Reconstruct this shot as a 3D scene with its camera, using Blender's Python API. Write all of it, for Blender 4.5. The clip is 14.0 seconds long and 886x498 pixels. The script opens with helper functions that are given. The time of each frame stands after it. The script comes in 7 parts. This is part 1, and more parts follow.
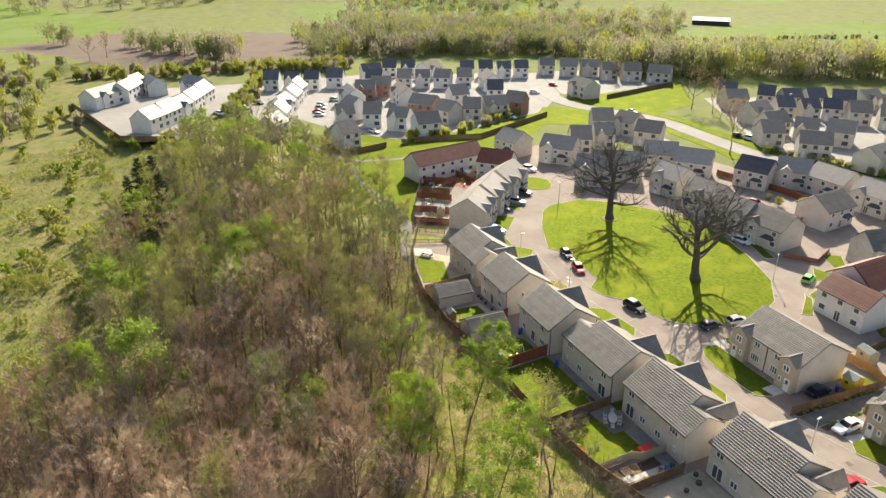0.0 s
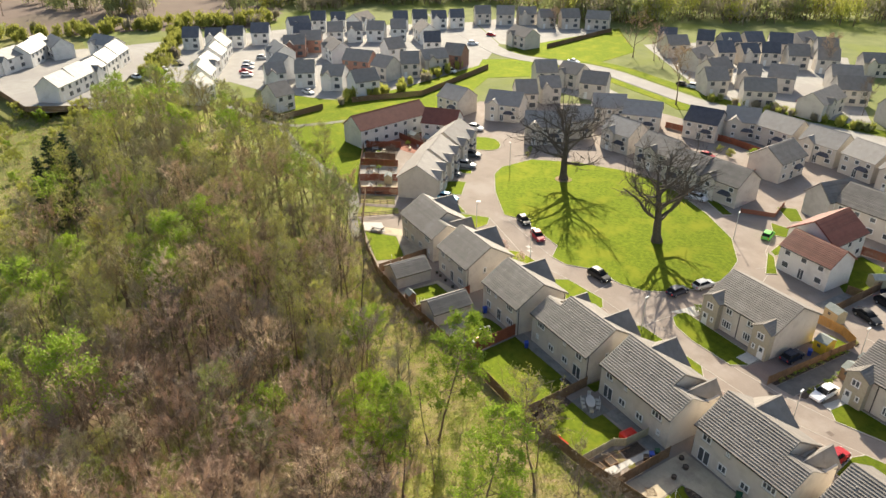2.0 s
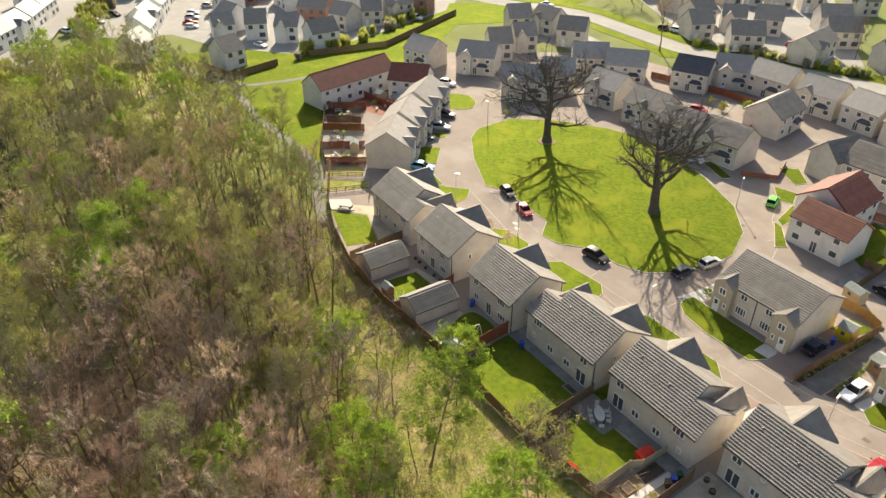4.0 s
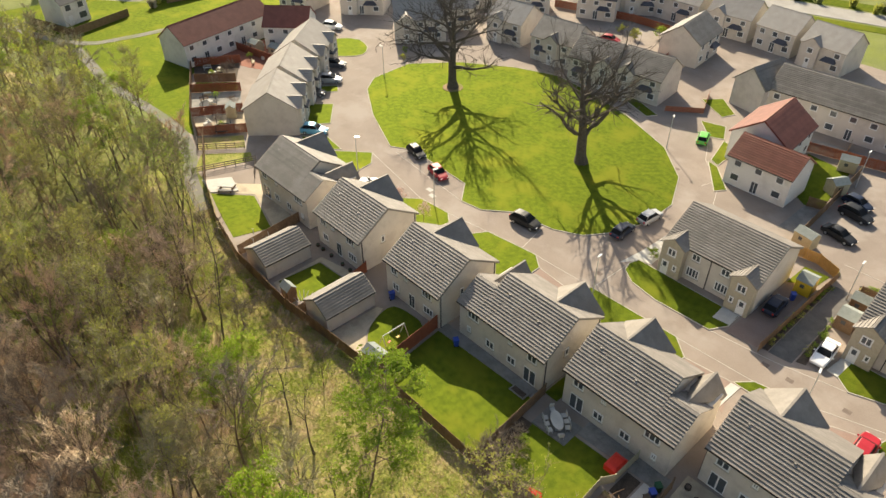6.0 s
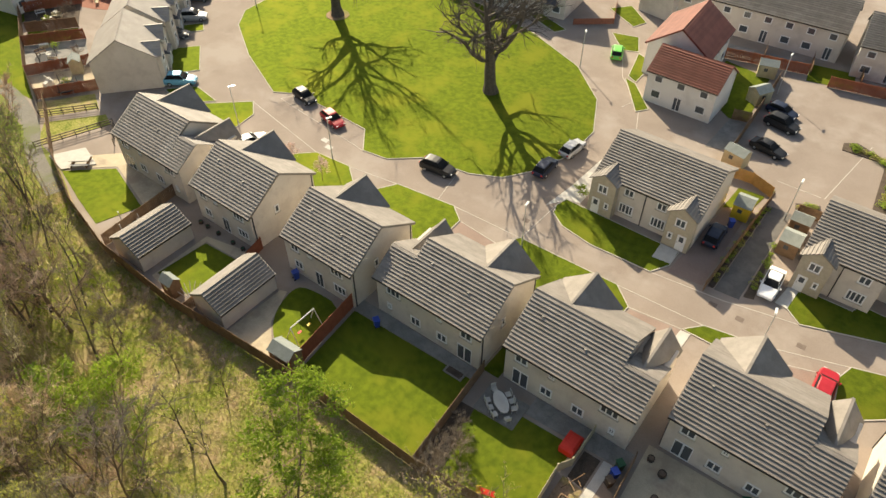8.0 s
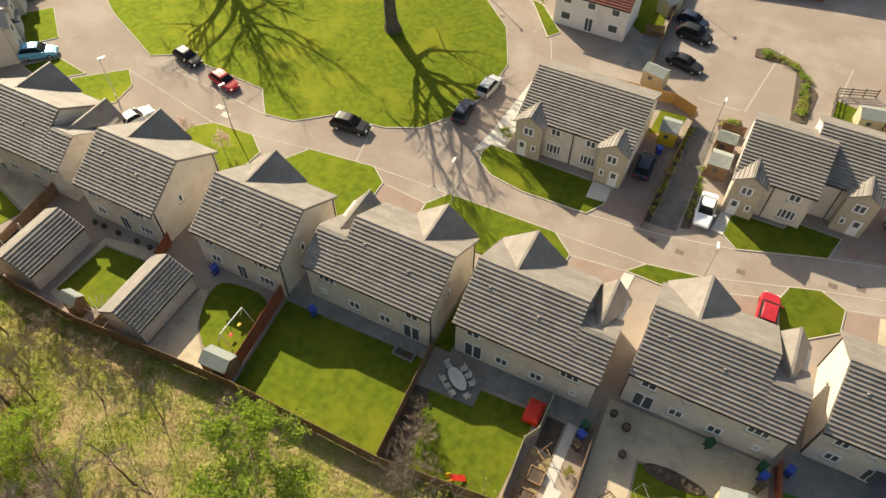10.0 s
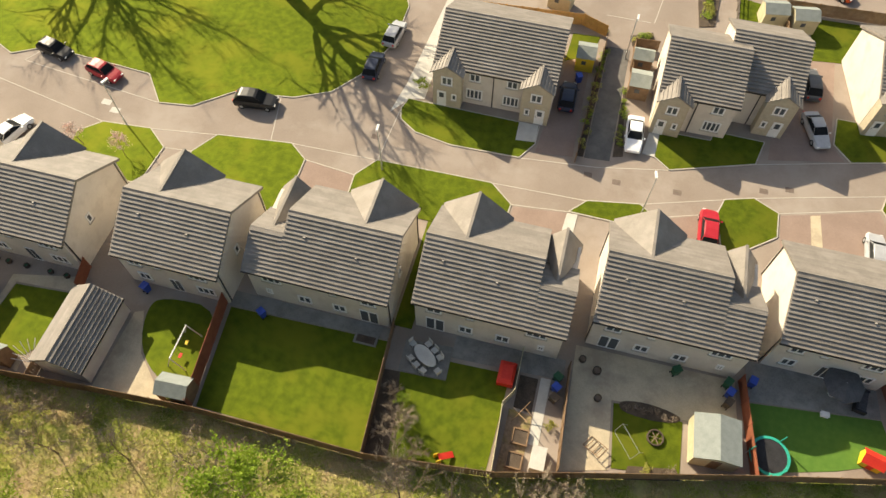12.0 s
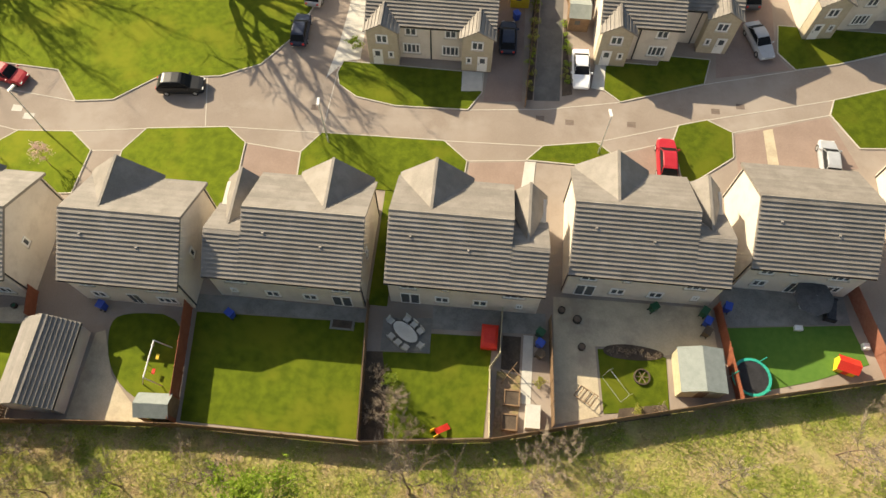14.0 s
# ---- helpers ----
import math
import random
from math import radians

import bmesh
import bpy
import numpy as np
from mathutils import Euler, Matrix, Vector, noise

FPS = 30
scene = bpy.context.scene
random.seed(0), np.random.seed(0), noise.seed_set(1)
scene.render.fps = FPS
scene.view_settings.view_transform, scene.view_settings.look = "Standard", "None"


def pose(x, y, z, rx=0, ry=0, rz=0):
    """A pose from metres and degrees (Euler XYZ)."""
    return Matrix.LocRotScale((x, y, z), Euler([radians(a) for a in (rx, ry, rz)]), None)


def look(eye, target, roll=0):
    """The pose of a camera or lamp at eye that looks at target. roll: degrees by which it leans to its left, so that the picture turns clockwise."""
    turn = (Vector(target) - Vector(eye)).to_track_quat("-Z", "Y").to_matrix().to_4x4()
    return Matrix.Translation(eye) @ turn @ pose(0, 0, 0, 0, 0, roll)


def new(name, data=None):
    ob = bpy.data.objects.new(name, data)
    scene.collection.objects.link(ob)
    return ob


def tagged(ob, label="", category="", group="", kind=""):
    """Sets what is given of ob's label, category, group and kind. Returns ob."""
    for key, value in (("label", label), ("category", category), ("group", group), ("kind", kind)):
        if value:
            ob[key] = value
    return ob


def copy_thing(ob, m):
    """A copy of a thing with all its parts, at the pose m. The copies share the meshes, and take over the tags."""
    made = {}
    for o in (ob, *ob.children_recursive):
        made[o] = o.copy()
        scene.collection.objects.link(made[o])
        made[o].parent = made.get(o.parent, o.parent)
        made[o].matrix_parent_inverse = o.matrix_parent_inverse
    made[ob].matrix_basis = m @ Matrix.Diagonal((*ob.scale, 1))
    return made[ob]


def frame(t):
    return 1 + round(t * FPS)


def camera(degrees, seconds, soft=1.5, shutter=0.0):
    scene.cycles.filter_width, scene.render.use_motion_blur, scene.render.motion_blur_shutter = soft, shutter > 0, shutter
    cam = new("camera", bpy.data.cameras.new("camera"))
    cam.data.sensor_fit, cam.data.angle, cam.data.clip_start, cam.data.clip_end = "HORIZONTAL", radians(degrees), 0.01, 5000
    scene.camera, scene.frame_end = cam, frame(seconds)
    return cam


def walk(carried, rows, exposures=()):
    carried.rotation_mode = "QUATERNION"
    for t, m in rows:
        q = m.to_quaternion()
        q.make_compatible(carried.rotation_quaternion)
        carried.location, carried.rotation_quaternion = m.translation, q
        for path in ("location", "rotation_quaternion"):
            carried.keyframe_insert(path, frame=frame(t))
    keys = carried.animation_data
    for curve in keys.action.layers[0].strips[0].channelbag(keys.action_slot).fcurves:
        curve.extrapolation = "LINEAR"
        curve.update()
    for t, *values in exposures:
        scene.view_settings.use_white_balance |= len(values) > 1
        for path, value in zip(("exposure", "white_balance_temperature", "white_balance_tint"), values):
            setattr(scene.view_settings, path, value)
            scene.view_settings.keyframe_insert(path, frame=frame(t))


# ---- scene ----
cam = camera(65.0, 14.0)
PATH = [
    (0, (58.308, -41.085, 60.806), (56.642, -40.349, 59.981), 0.3),
    (0.5, (56.053, -41.098, 60.835), (54.42, -40.323, 59.978), 0.3),
    (1, (53.864, -40.994, 61.256), (52.27, -40.177, 60.365), 0.1),
    (1.5, (51.368, -40.671, 61.316), (49.811, -39.817, 60.394), 0.1),
    (2, (48.662, -40.029, 61.285), (47.134, -39.159, 60.332), 0.0),
    (4.5, (31.244, -32.392, 59.562), (29.886, -31.455, 58.432), -0.2),
    (5, (27.699, -30.271, 58.534), (26.399, -29.295, 57.369), -0.2),
    (5.5, (24.414, -28.173, 57.281), (23.182, -27.151, 56.082), -0.2),
    (6, (21.416, -25.902, 55.952), (20.26, -24.839, 54.714), -0.2),
    (6.5, (19.002, -23.695, 54.786), (17.923, -22.601, 53.506), -0.3),
    (7, (17.0, -21.591, 53.776), (15.991, -20.48, 52.453), -0.3),
    (7.5, (15.033, -19.851, 53.111), (14.099, -18.73, 51.744), -0.1),
    (8, (13.64, -18.228, 52.436), (12.775, -17.101, 51.028), 0.0),
    (10.5, (7.202, -12.527, 53.268), (6.721, -11.446, 51.655), 0.5),
    (11, (6.126, -11.531, 53.641), (5.715, -10.474, 51.994), 0.5),
    (11.5, (5.163, -10.627, 53.903), (4.827, -9.595, 52.223), 0.4),
    (12, (4.254, -9.614, 54.137), (3.992, -8.614, 52.425), 0.3),
    (12.5, (3.666, -8.662, 54.379), (3.459, -7.7, 52.638), 0.0),
    (13, (3.053, -7.731, 54.548), (2.895, -6.808, 52.781), -0.0),
    (13.5, (2.545, -6.846, 54.587), (2.427, -5.964, 52.796), -0.1),
    (14, (2.134, -6.039, 54.53), (2.049, -5.197, 52.719), -0.2),
]
walk(cam, [(t, look(eye, target, roll)) for t, eye, target, roll in PATH],
     exposures=[(0, 0.88, 6550, 10), (5, 0.83, 6850, 9), (8, 0.77, 7150, 8), (14, 0.78, 7250, 8)])

# ---- world, sun, exposure ----
SUN_AZ, SUN_EL = 145.0, 31.3     # direction towards the sun: degrees from +x, and above the horizon
world = bpy.data.worlds.new("world")
scene.world = world
world.use_nodes = True
wn = world.node_tree
sky = wn.nodes.new("ShaderNodeTexSky")
sky.sky_type = "NISHITA"
sky.sun_disc = False
sky.sun_elevation = radians(SUN_EL)
sky.sun_rotation = radians(90 - SUN_AZ)
sky.air_density, sky.dust_density, sky.ozone_density = 1.2, 2.5, 1.0
wn.links.new(sky.outputs[0], wn.nodes["Background"].inputs[0])
wn.nodes["Background"].inputs[1].default_value = 0.089
sun = new("sun", bpy.data.lights.new("sun", "SUN"))
sun.data.energy, sun.data.angle, sun.data.color = 5.05, radians(0.55), (1.0, 0.90, 0.72)
sun_way = Vector((math.cos(radians(SUN_AZ)) * math.cos(radians(SUN_EL)), math.sin(radians(SUN_AZ)) * math.cos(radians(SUN_EL)), math.sin(radians(SUN_EL))))
sun.matrix_world = look(sun_way * 400, (0, 0, 0))

# ---- materials ----
def material(name, low, high, rough=0.8, scale=1.0, bump=0.0, fine=12.0, metal=0.0, spread=0.0, third=None, third_scale=0.05, spec=0.3, third_at=0.55, gloss=None):
    """Two colours mixed by coarse and fine noise, optional third colour in large patches, fine relief, small shift from piece to piece."""
    m = bpy.data.materials.new(name)
    m.use_nodes = True
    n, l = m.node_tree.nodes, m.node_tree.links
    bsdf = n["Principled BSDF"]
    geo = n.new("ShaderNodeNewGeometry")
    a, b = n.new("ShaderNodeTexNoise"), n.new("ShaderNodeTexNoise")
    a.inputs["Scale"].default_value, b.inputs["Scale"].default_value = scale, scale * fine
    a.inputs["Detail"].default_value, b.inputs["Detail"].default_value = 4, 3
    for t in (a, b):
        l.new(geo.outputs["Position"], t.inputs["Vector"])
    add = n.new("ShaderNodeMath")
    add.operation = "ADD"
    l.new(a.outputs[0], add.inputs[0])
    l.new(b.outputs[0], add.inputs[1])
    ramp = n.new("ShaderNodeMapRange")
    ramp.inputs[1].default_value, ramp.inputs[2].default_value = 0.75, 1.25
    l.new(add.outputs[0], ramp.inputs[0])
    mix = n.new("ShaderNodeMix")
    mix.data_type = "RGBA"
    mix.inputs[6].default_value, mix.inputs[7].default_value = (*low, 1), (*high, 1)
    l.new(ramp.outputs[0], mix.inputs[0])
    out = mix.outputs[2]
    if third:
        c = n.new("ShaderNodeTexNoise")
        c.inputs["Scale"].default_value, c.inputs["Detail"].default_value = third_scale, 6
        c.inputs["Roughness"].default_value = 0.65
        l.new(geo.outputs["Position"], c.inputs["Vector"])
        r = n.new("ShaderNodeMapRange")
        r.inputs[1].default_value, r.inputs[2].default_value = third_at - 0.06, third_at + 0.08
        l.new(c.outputs[0], r.inputs[0])
        mix3 = n.new("ShaderNodeMix")
        mix3.data_type = "RGBA"
        l.new(r.outputs[0], mix3.inputs[0])
        l.new(out, mix3.inputs[6])
        mix3.inputs[7].default_value = (*third, 1)
        out = mix3.outputs[2]
    if spread:
        info, hsv, mr = n.new("ShaderNodeObjectInfo"), n.new("ShaderNodeHueSaturation"), n.new("ShaderNodeMapRange")
        mr.inputs[3].default_value, mr.inputs[4].default_value = 1 - spread, 1 + spread
        l.new(info.outputs["Random"], mr.inputs[0])
        l.new(mr.outputs[0], hsv.inputs["Value"])
        l.new(out, hsv.inputs["Color"])
        out = hsv.outputs[0]
    l.new(out, bsdf.inputs["Base Color"])
    bsdf.inputs["Roughness"].default_value, bsdf.inputs["Metallic"].default_value = rough, metal
    bsdf.inputs["Specular IOR Level"].default_value = spec
    if gloss:
        bsdf.inputs["Specular Tint"].default_value = (*gloss, 1)
    if bump:
        bp = n.new("ShaderNodeBump")
        bp.inputs["Strength"].default_value, bp.inputs["Distance"].default_value = 0.6, bump
        l.new(b.outputs[0], bp.inputs["Height"])
        l.new(bp.outputs[0], bsdf.inputs["Normal"])
    return m


def blade_sheen(m, share, rough, gain):
    """Lets the waxy upright blades of grass throw part of the light onward instead of scattering it evenly."""
    n, l = m.node_tree.nodes, m.node_tree.links
    bsdf, out = n["Principled BSDF"], n["Material Output"]
    gl, mx, vm = n.new("ShaderNodeBsdfAnisotropic"), n.new("ShaderNodeMixShader"), n.new("ShaderNodeVectorMath")
    vm.operation = "SCALE"
    vm.inputs["Scale"].default_value = gain
    l.new(bsdf.inputs["Base Color"].links[0].from_socket, vm.inputs[0])
    l.new(vm.outputs[0], gl.inputs["Color"])
    gl.inputs["Roughness"].default_value = rough
    mx.inputs[0].default_value = share
    l.new(bsdf.outputs[0], mx.inputs[1])
    l.new(gl.outputs[0], mx.inputs[2])
    l.new(mx.outputs[0], out.inputs["Surface"])


M_RENDER = material("cream_render", (0.60, 0.545, 0.475), (0.68, 0.625, 0.55), 0.9, 0.35, 0.004, 40, third=(0.56, 0.505, 0.44), third_scale=0.5)
M_WHITE = material("white_render", (0.72, 0.70, 0.66), (0.80, 0.78, 0.74), 0.9, 0.35, 0.004, 40, third=(0.66, 0.64, 0.60), third_scale=0.5)
M_STONE = material("buff_stone", (0.40, 0.35, 0.26), (0.50, 0.44, 0.33), 0.9, 2.5, 0.01, 6)
M_TILE = material("brown_grey_tile", (0.185, 0.163, 0.142), (0.24, 0.214, 0.188), 0.68, 0.8, 0.006, 14, spread=0.10, third=(0.255, 0.229, 0.203), third_scale=0.6, spec=0.5)
M_ROOF_PALE = material("pale_weathered_tile", (0.30, 0.27, 0.24), (0.39, 0.355, 0.32), 0.6, 0.8, 0.006, 14, spread=0.1, third=(0.34, 0.31, 0.28), third_scale=0.6)
M_TILE_DARK = material("slate_tile", (0.06, 0.065, 0.08), (0.10, 0.10, 0.12), 0.6, 0.8, 0.006, 14, spread=0.1)
M_TILE_RED = material("red_tile", (0.185, 0.062, 0.044), (0.25, 0.09, 0.063), 0.6, 0.8, 0.006, 14, spread=0.1)
M_TRIM = material("white_trim", (0.74, 0.74, 0.72), (0.82, 0.82, 0.80), 0.45, 1.0, 0, 10)
M_DARK = material("dark_gutter", (0.035, 0.03, 0.03), (0.06, 0.055, 0.05), 0.5, 1.0, 0, 10)
M_PAVE = material("block_paving", (0.25, 0.203, 0.169), (0.315, 0.26, 0.22), 0.9, 0.25, 0.006, 60, third=(0.34, 0.29, 0.25), third_scale=0.12)
M_KERB = material("kerb_concrete", (0.44, 0.40, 0.345), (0.54, 0.495, 0.43), 0.9, 2, 0.004, 10)
M_LAWN = material("mown_grass", (0.070, 0.098, 0.011), (0.131, 0.168, 0.016), 0.9, 1.3, 0.03, 14, third=(0.146, 0.163, 0.018), third_scale=0.16, spec=0.05)
blade_sheen(M_LAWN, 0.45, 0.72, 1.05)
M_ROUGH = material("rough_grass", (0.14, 0.18, 0.028), (0.37, 0.345, 0.105), 0.95, 0.55, 0.12, 7, third=(0.40, 0.30, 0.17), third_scale=0.16, spec=0.1, third_at=0.52)
M_PASTURE = material("pasture", (0.15, 0.175, 0.06), (0.235, 0.25, 0.095), 0.95, 0.15, 0.05, 20, third=(0.20, 0.23, 0.05), third_scale=0.03, spec=0.1)
M_SCRUB = material("scrub_floor", (0.125, 0.14, 0.038), (0.24, 0.235, 0.08), 0.95, 0.35, 0.10, 9, third=(0.24, 0.22, 0.09), third_scale=0.07, spec=0.1)
M_PLOUGH = material("ploughed_earth", (0.17, 0.13, 0.105), (0.22, 0.17, 0.14), 0.95, 0.1, 0.05, 20, third=(0.20, 0.165, 0.12), third_scale=0.02, spec=0.1)
M_CROP = material("young_crop", (0.14, 0.205, 0.035), (0.20, 0.265, 0.06), 0.95, 0.1, 0.03, 20, third=(0.20, 0.255, 0.08), third_scale=0.012, spec=0.1)
M_LITTER = material("leaf_litter", (0.20, 0.14, 0.088), (0.37, 0.255, 0.17), 0.95, 0.6, 0.10, 7, third=(0.19, 0.21, 0.045), third_scale=0.11, spec=0.1, third_at=0.53)
M_WOOD = material("fence_wood", (0.16, 0.10, 0.06), (0.26, 0.17, 0.10), 0.85, 2.0, 0.004, 14, spread=0.15)
M_REDWOOD = material("red_stained_wood", (0.24, 0.075, 0.04), (0.32, 0.11, 0.06), 0.8, 2.0, 0.004, 14, spread=0.12)
M_BARK = material("bark", (0.15, 0.105, 0.075), (0.25, 0.18, 0.13), 0.95, 3, 0.02, 10)
M_OAK = material("dark_oak_bark", (0.085, 0.07, 0.056), (0.15, 0.125, 0.10), 0.95, 3, 0.02, 10)
M_TWIG = material("twigs", (0.50, 0.375, 0.245), (0.64, 0.495, 0.335), 0.95, 3, 0, 10, spread=0.15)
M_GLASS = bpy.data.materials.new("window_glass")
M_GLASS.use_nodes = True
g = M_GLASS.node_tree.nodes["Principled BSDF"]
g.inputs["Base Color"].default_value, g.inputs["Roughness"].default_value = (0.09, 0.10, 0.11, 1), 0.06

M_CARGLASS = material("car_glass", (0.010, 0.011, 0.012), (0.014, 0.015, 0.017), 0.45, 1.0, 0, 5, spec=0.1)


# ---- mesh helpers ----
def mesh_of(name, verts, faces, mats, index=None):
    me = bpy.data.meshes.new(name)
    me.from_pydata(verts, [], faces)
    for m in mats if isinstance(mats, (list, tuple)) else [mats]:
        me.materials.append(m)
    if index:
        me.polygons.foreach_set("material_index", index)
    me.update()
    return me


def piece(name, verts, faces, mat, parent=None, label="", at=None):
    ob = new(name, mesh_of(name, verts, faces, mat))
    if parent:
        ob.parent = parent
    if at is not None:
        ob.matrix_basis = at
    if label:
        ob["label"] = label
    return ob


def thing(name, label, category, m=None, group="", kind=""):
    ob = new(name)
    ob.matrix_basis = m if m is not None else Matrix()
    return tagged(ob, label, category, group, kind)


def box_data(x0, y0, z0, x1, y1, z1):
    v = [(x0, y0, z0), (x1, y0, z0), (x1, y1, z0), (x0, y1, z0), (x0, y0, z1), (x1, y0, z1), (x1, y1, z1), (x0, y1, z1)]
    return v, [(0, 3, 2, 1), (4, 5, 6, 7), (0, 1, 5, 4), (1, 2, 6, 5), (2, 3, 7, 6), (3, 0, 4, 7)]


def box(name, x0, y0, z0, x1, y1, z1, mat, parent=None, label="", at=None):
    return piece(name, *box_data(x0, y0, z0, x1, y1, z1), mat, parent, label, at)


def slab_data(pts, z0, z1):
    n = len(pts)
    if sum(pts[i][0] * pts[(i + 1) % n][1] - pts[(i + 1) % n][0] * pts[i][1] for i in range(n)) < 0:
        pts = pts[::-1]
    v = [(x, y, z0) for x, y in pts] + [(x, y, z1) for x, y in pts]
    return v, [tuple(range(n, 2 * n))] + [(i, (i + 1) % n, n + (i + 1) % n, n + i) for i in range(n)]


def slab(name, pts, z0, z1, mat, label="", category="", kind="structure", parent=None):
    ob = piece(name, *slab_data(list(pts), z0, z1), mat, parent)
    return tagged(ob, label, category, "", kind) if not parent else ob


def smooth(pts, rounds=2):
    for _ in range(rounds):
        pts = [q for a, b in zip(pts, pts[1:] + pts[:1]) for q in (
            (0.75 * a[0] + 0.25 * b[0], 0.75 * a[1] + 0.25 * b[1]), (0.25 * a[0] + 0.75 * b[0], 0.25 * a[1] + 0.75 * b[1]))]
    return pts


def kerb(pts, z, parent, closed=True):
    """A low kerb of separate lengths along a line."""
    pairs = list(zip(pts, pts[1:] + pts[:1])) if closed else list(zip(pts, pts[1:]))
    for a, b in pairs:
        d = Vector((b[0] - a[0], b[1] - a[1], 0))
        piece("kerb", *box_data(0, -0.05, 0, d.length, 0.05, z), M_KERB, parent, at=Matrix.Translation((a[0], a[1], 0)) @ Matrix.Rotation(math.atan2(d.y, d.x), 4, "Z"))


# ---- ground ----
def ground_height(x, y):
    """Level round the houses, rolling fields and a wooded hill far off."""
    d = math.hypot(x + 20, y - 30)
    f = max(0.0, min(1.0, (d - 440) / 500))
    h = f * (10 * noise.noise((x / 300, y / 300, 0)) + 6)
    hill = math.exp(-(((x + 620) / 170) ** 2 + ((y - 330) / 150) ** 2)) * 55
    hill += math.exp(-(((x + 900) / 300) ** 2 + ((y - 120) / 200) ** 2)) * 30
    bank = 0.0
    if y < 2 and d < 330:
        bank = -min(3.0, max(0.0, -y - 2) * 0.06)
    return h + hill * f + bank


def wood_north(x):
    """The wood's edge towards the houses."""
    return float(np.interp(x, [-170, -105, -80, -60, -45, -30, -14, 5, 30, 60], [-8, 6, 6.5, 1, -5, -10, -13, -12, -16, -24]))


def wood_south(x):
    return float(np.interp(x, [-170, -116, -82, -45, -24, 0, 60], [-22, -42, -48, -56, -66, -76, -90]))


FIELDS = (
    (3, ((-414, -112), (-436, -86), (-464, -49), (-450, 3), (-429, 56), (-391, 64), (-340, 53), (-311, 73), (-270, 49), (-283, 14), (-310, -40), (-374, -74))),
    (3, ((-342, 222), (-324, 268), (-261, 218), (-266, 195), (-281, 183))),
    (4, ((-760, -170), (-521, -37), (-464, -53), (-433, -112), (-520, -240))),
    (4, ((-560, 90), (-440, 90), (-400, 190), (-440, 300), (-560, 300))),
    (4, ((-345, 290), (-262, 265), (-190, 330), (-120, 420), (-200, 560), (-330, 480))),
    (4, ((-620, 330), (-480, 360), (-430, 520), (-600, 640))),
)


def inside(x, y, pts):
    hit = False
    for (x0, y0), (x1, y1) in zip(pts, pts[1:] + pts[:1]):
        if (y0 > y) != (y1 > y) and x < x0 + (x1 - x0) * (y - y0) / (y1 - y0):
            hit = not hit
    return hit


def land_use(x, y):
    """Which ground lies here: 0 rough grass, 1 leaf litter, 2 dull pasture, 3 ploughed earth, 4 bright young crop, 5 green scrub."""
    n = noise.noise((x * 0.06, y * 0.06, 5.0)) * 8 + noise.noise((x * 0.21, y * 0.21, 2.0)) * 5
    if -175 < x < 70 and wood_south(x) - 6 < y + n < wood_north(x) - 3:
        return 1 if x + 2 * n > -50 else 5
    for kind, pts in FIELDS:
        if inside(x, y, pts):
            return kind
    if y < wood_south(x) and x < 10 and x > -330:
        return 5
    if x < -62 and y > 2 and x > -200 and y < 60:
        return 2
    if x < -185 or y > 90 or (x < -112 and y > 0):
        return 2
    return 0


def make_ground():
    xs = [-3000, -2200, -1600, -1250] + list(range(-1000, -480, 20)) + list(range(-480, -300, 10)) + list(range(-300, 140, 4)) + [160, 200, 300, 500, 900, 1500]
    ys = [-1500, -900, -500, -350, -250] + list(range(-180, 100, 4)) + list(range(100, 320, 10)) + list(range(320, 1000, 20)) + [1200, 1600, 2200, 3000]
    v = [(x, y, ground_height(x, y)) for y in ys for x in xs]
    n = len(xs)
    f = [(j * n + i, j * n + i + 1, (j + 1) * n + i + 1, (j + 1) * n + i) for j in range(len(ys) - 1) for i in range(n - 1)]
    index = [land_use((xs[i] + xs[i + 1]) / 2, (ys[j] + ys[j + 1]) / 2) for j in range(len(ys) - 1) for i in range(n - 1)]
    ob = new("ground", mesh_of("ground", v, f, [M_ROUGH, M_LITTER, M_PASTURE, M_PLOUGH, M_CROP, M_SCRUB], index))
    for p in ob.data.polygons:
        p.use_smooth = True
    tagged(ob, "rough grass and leaf litter stretching to far fields", "ground", kind="structure")


make_ground()
slab("road", [(-112, 21), (-104.6, 23.2), (-80.5, 9.0), (-66, 7.2), (-56, 3.6), (-46.5, 1.6), (-35, 1.2), (-28, 1.8), (-18.8, 2.4), (-5, 2.4), (4.8, 3.6), (10.2, 5.0), (22.9, 8.2), (34.7, 11.0), (50, 14.6), (75, 22), (75, 60), (40, 120), (-30, 122), (-100, 110), (-126, 72), (-112, 50)],
     -0.3, 0.02, M_PAVE, "pinkish-brown block paved estate road and drives", "road")

ISLAND = [(-40, 35), (-37.1, 31.5), (-33.6, 32.0), (-30.2, 34.9), (-23.9, 35.8), (-20.3, 37.6), (-17.6, 41.5), (-16.1, 46.5), (-16.2, 52.5), (-19.5, 59.5), (-26, 65.6),
          (-36, 70), (-47, 73), (-55, 74), (-63, 71), (-72, 65), (-78.5, 57), (-78, 48), (-75, 44), (-66.4, 38.6), (-56, 33.9), (-52.7, 35.8)]


def lawn(pts, label="bright mown grass lawn edged by a pale kerb", name="lawn", mat=None, edge=True):
    ob = slab(name, pts, 0.0, 0.10, mat or M_LAWN, label, "lawn")
    if edge:
        kerb(list(pts), 0.11, ob)
    return ob


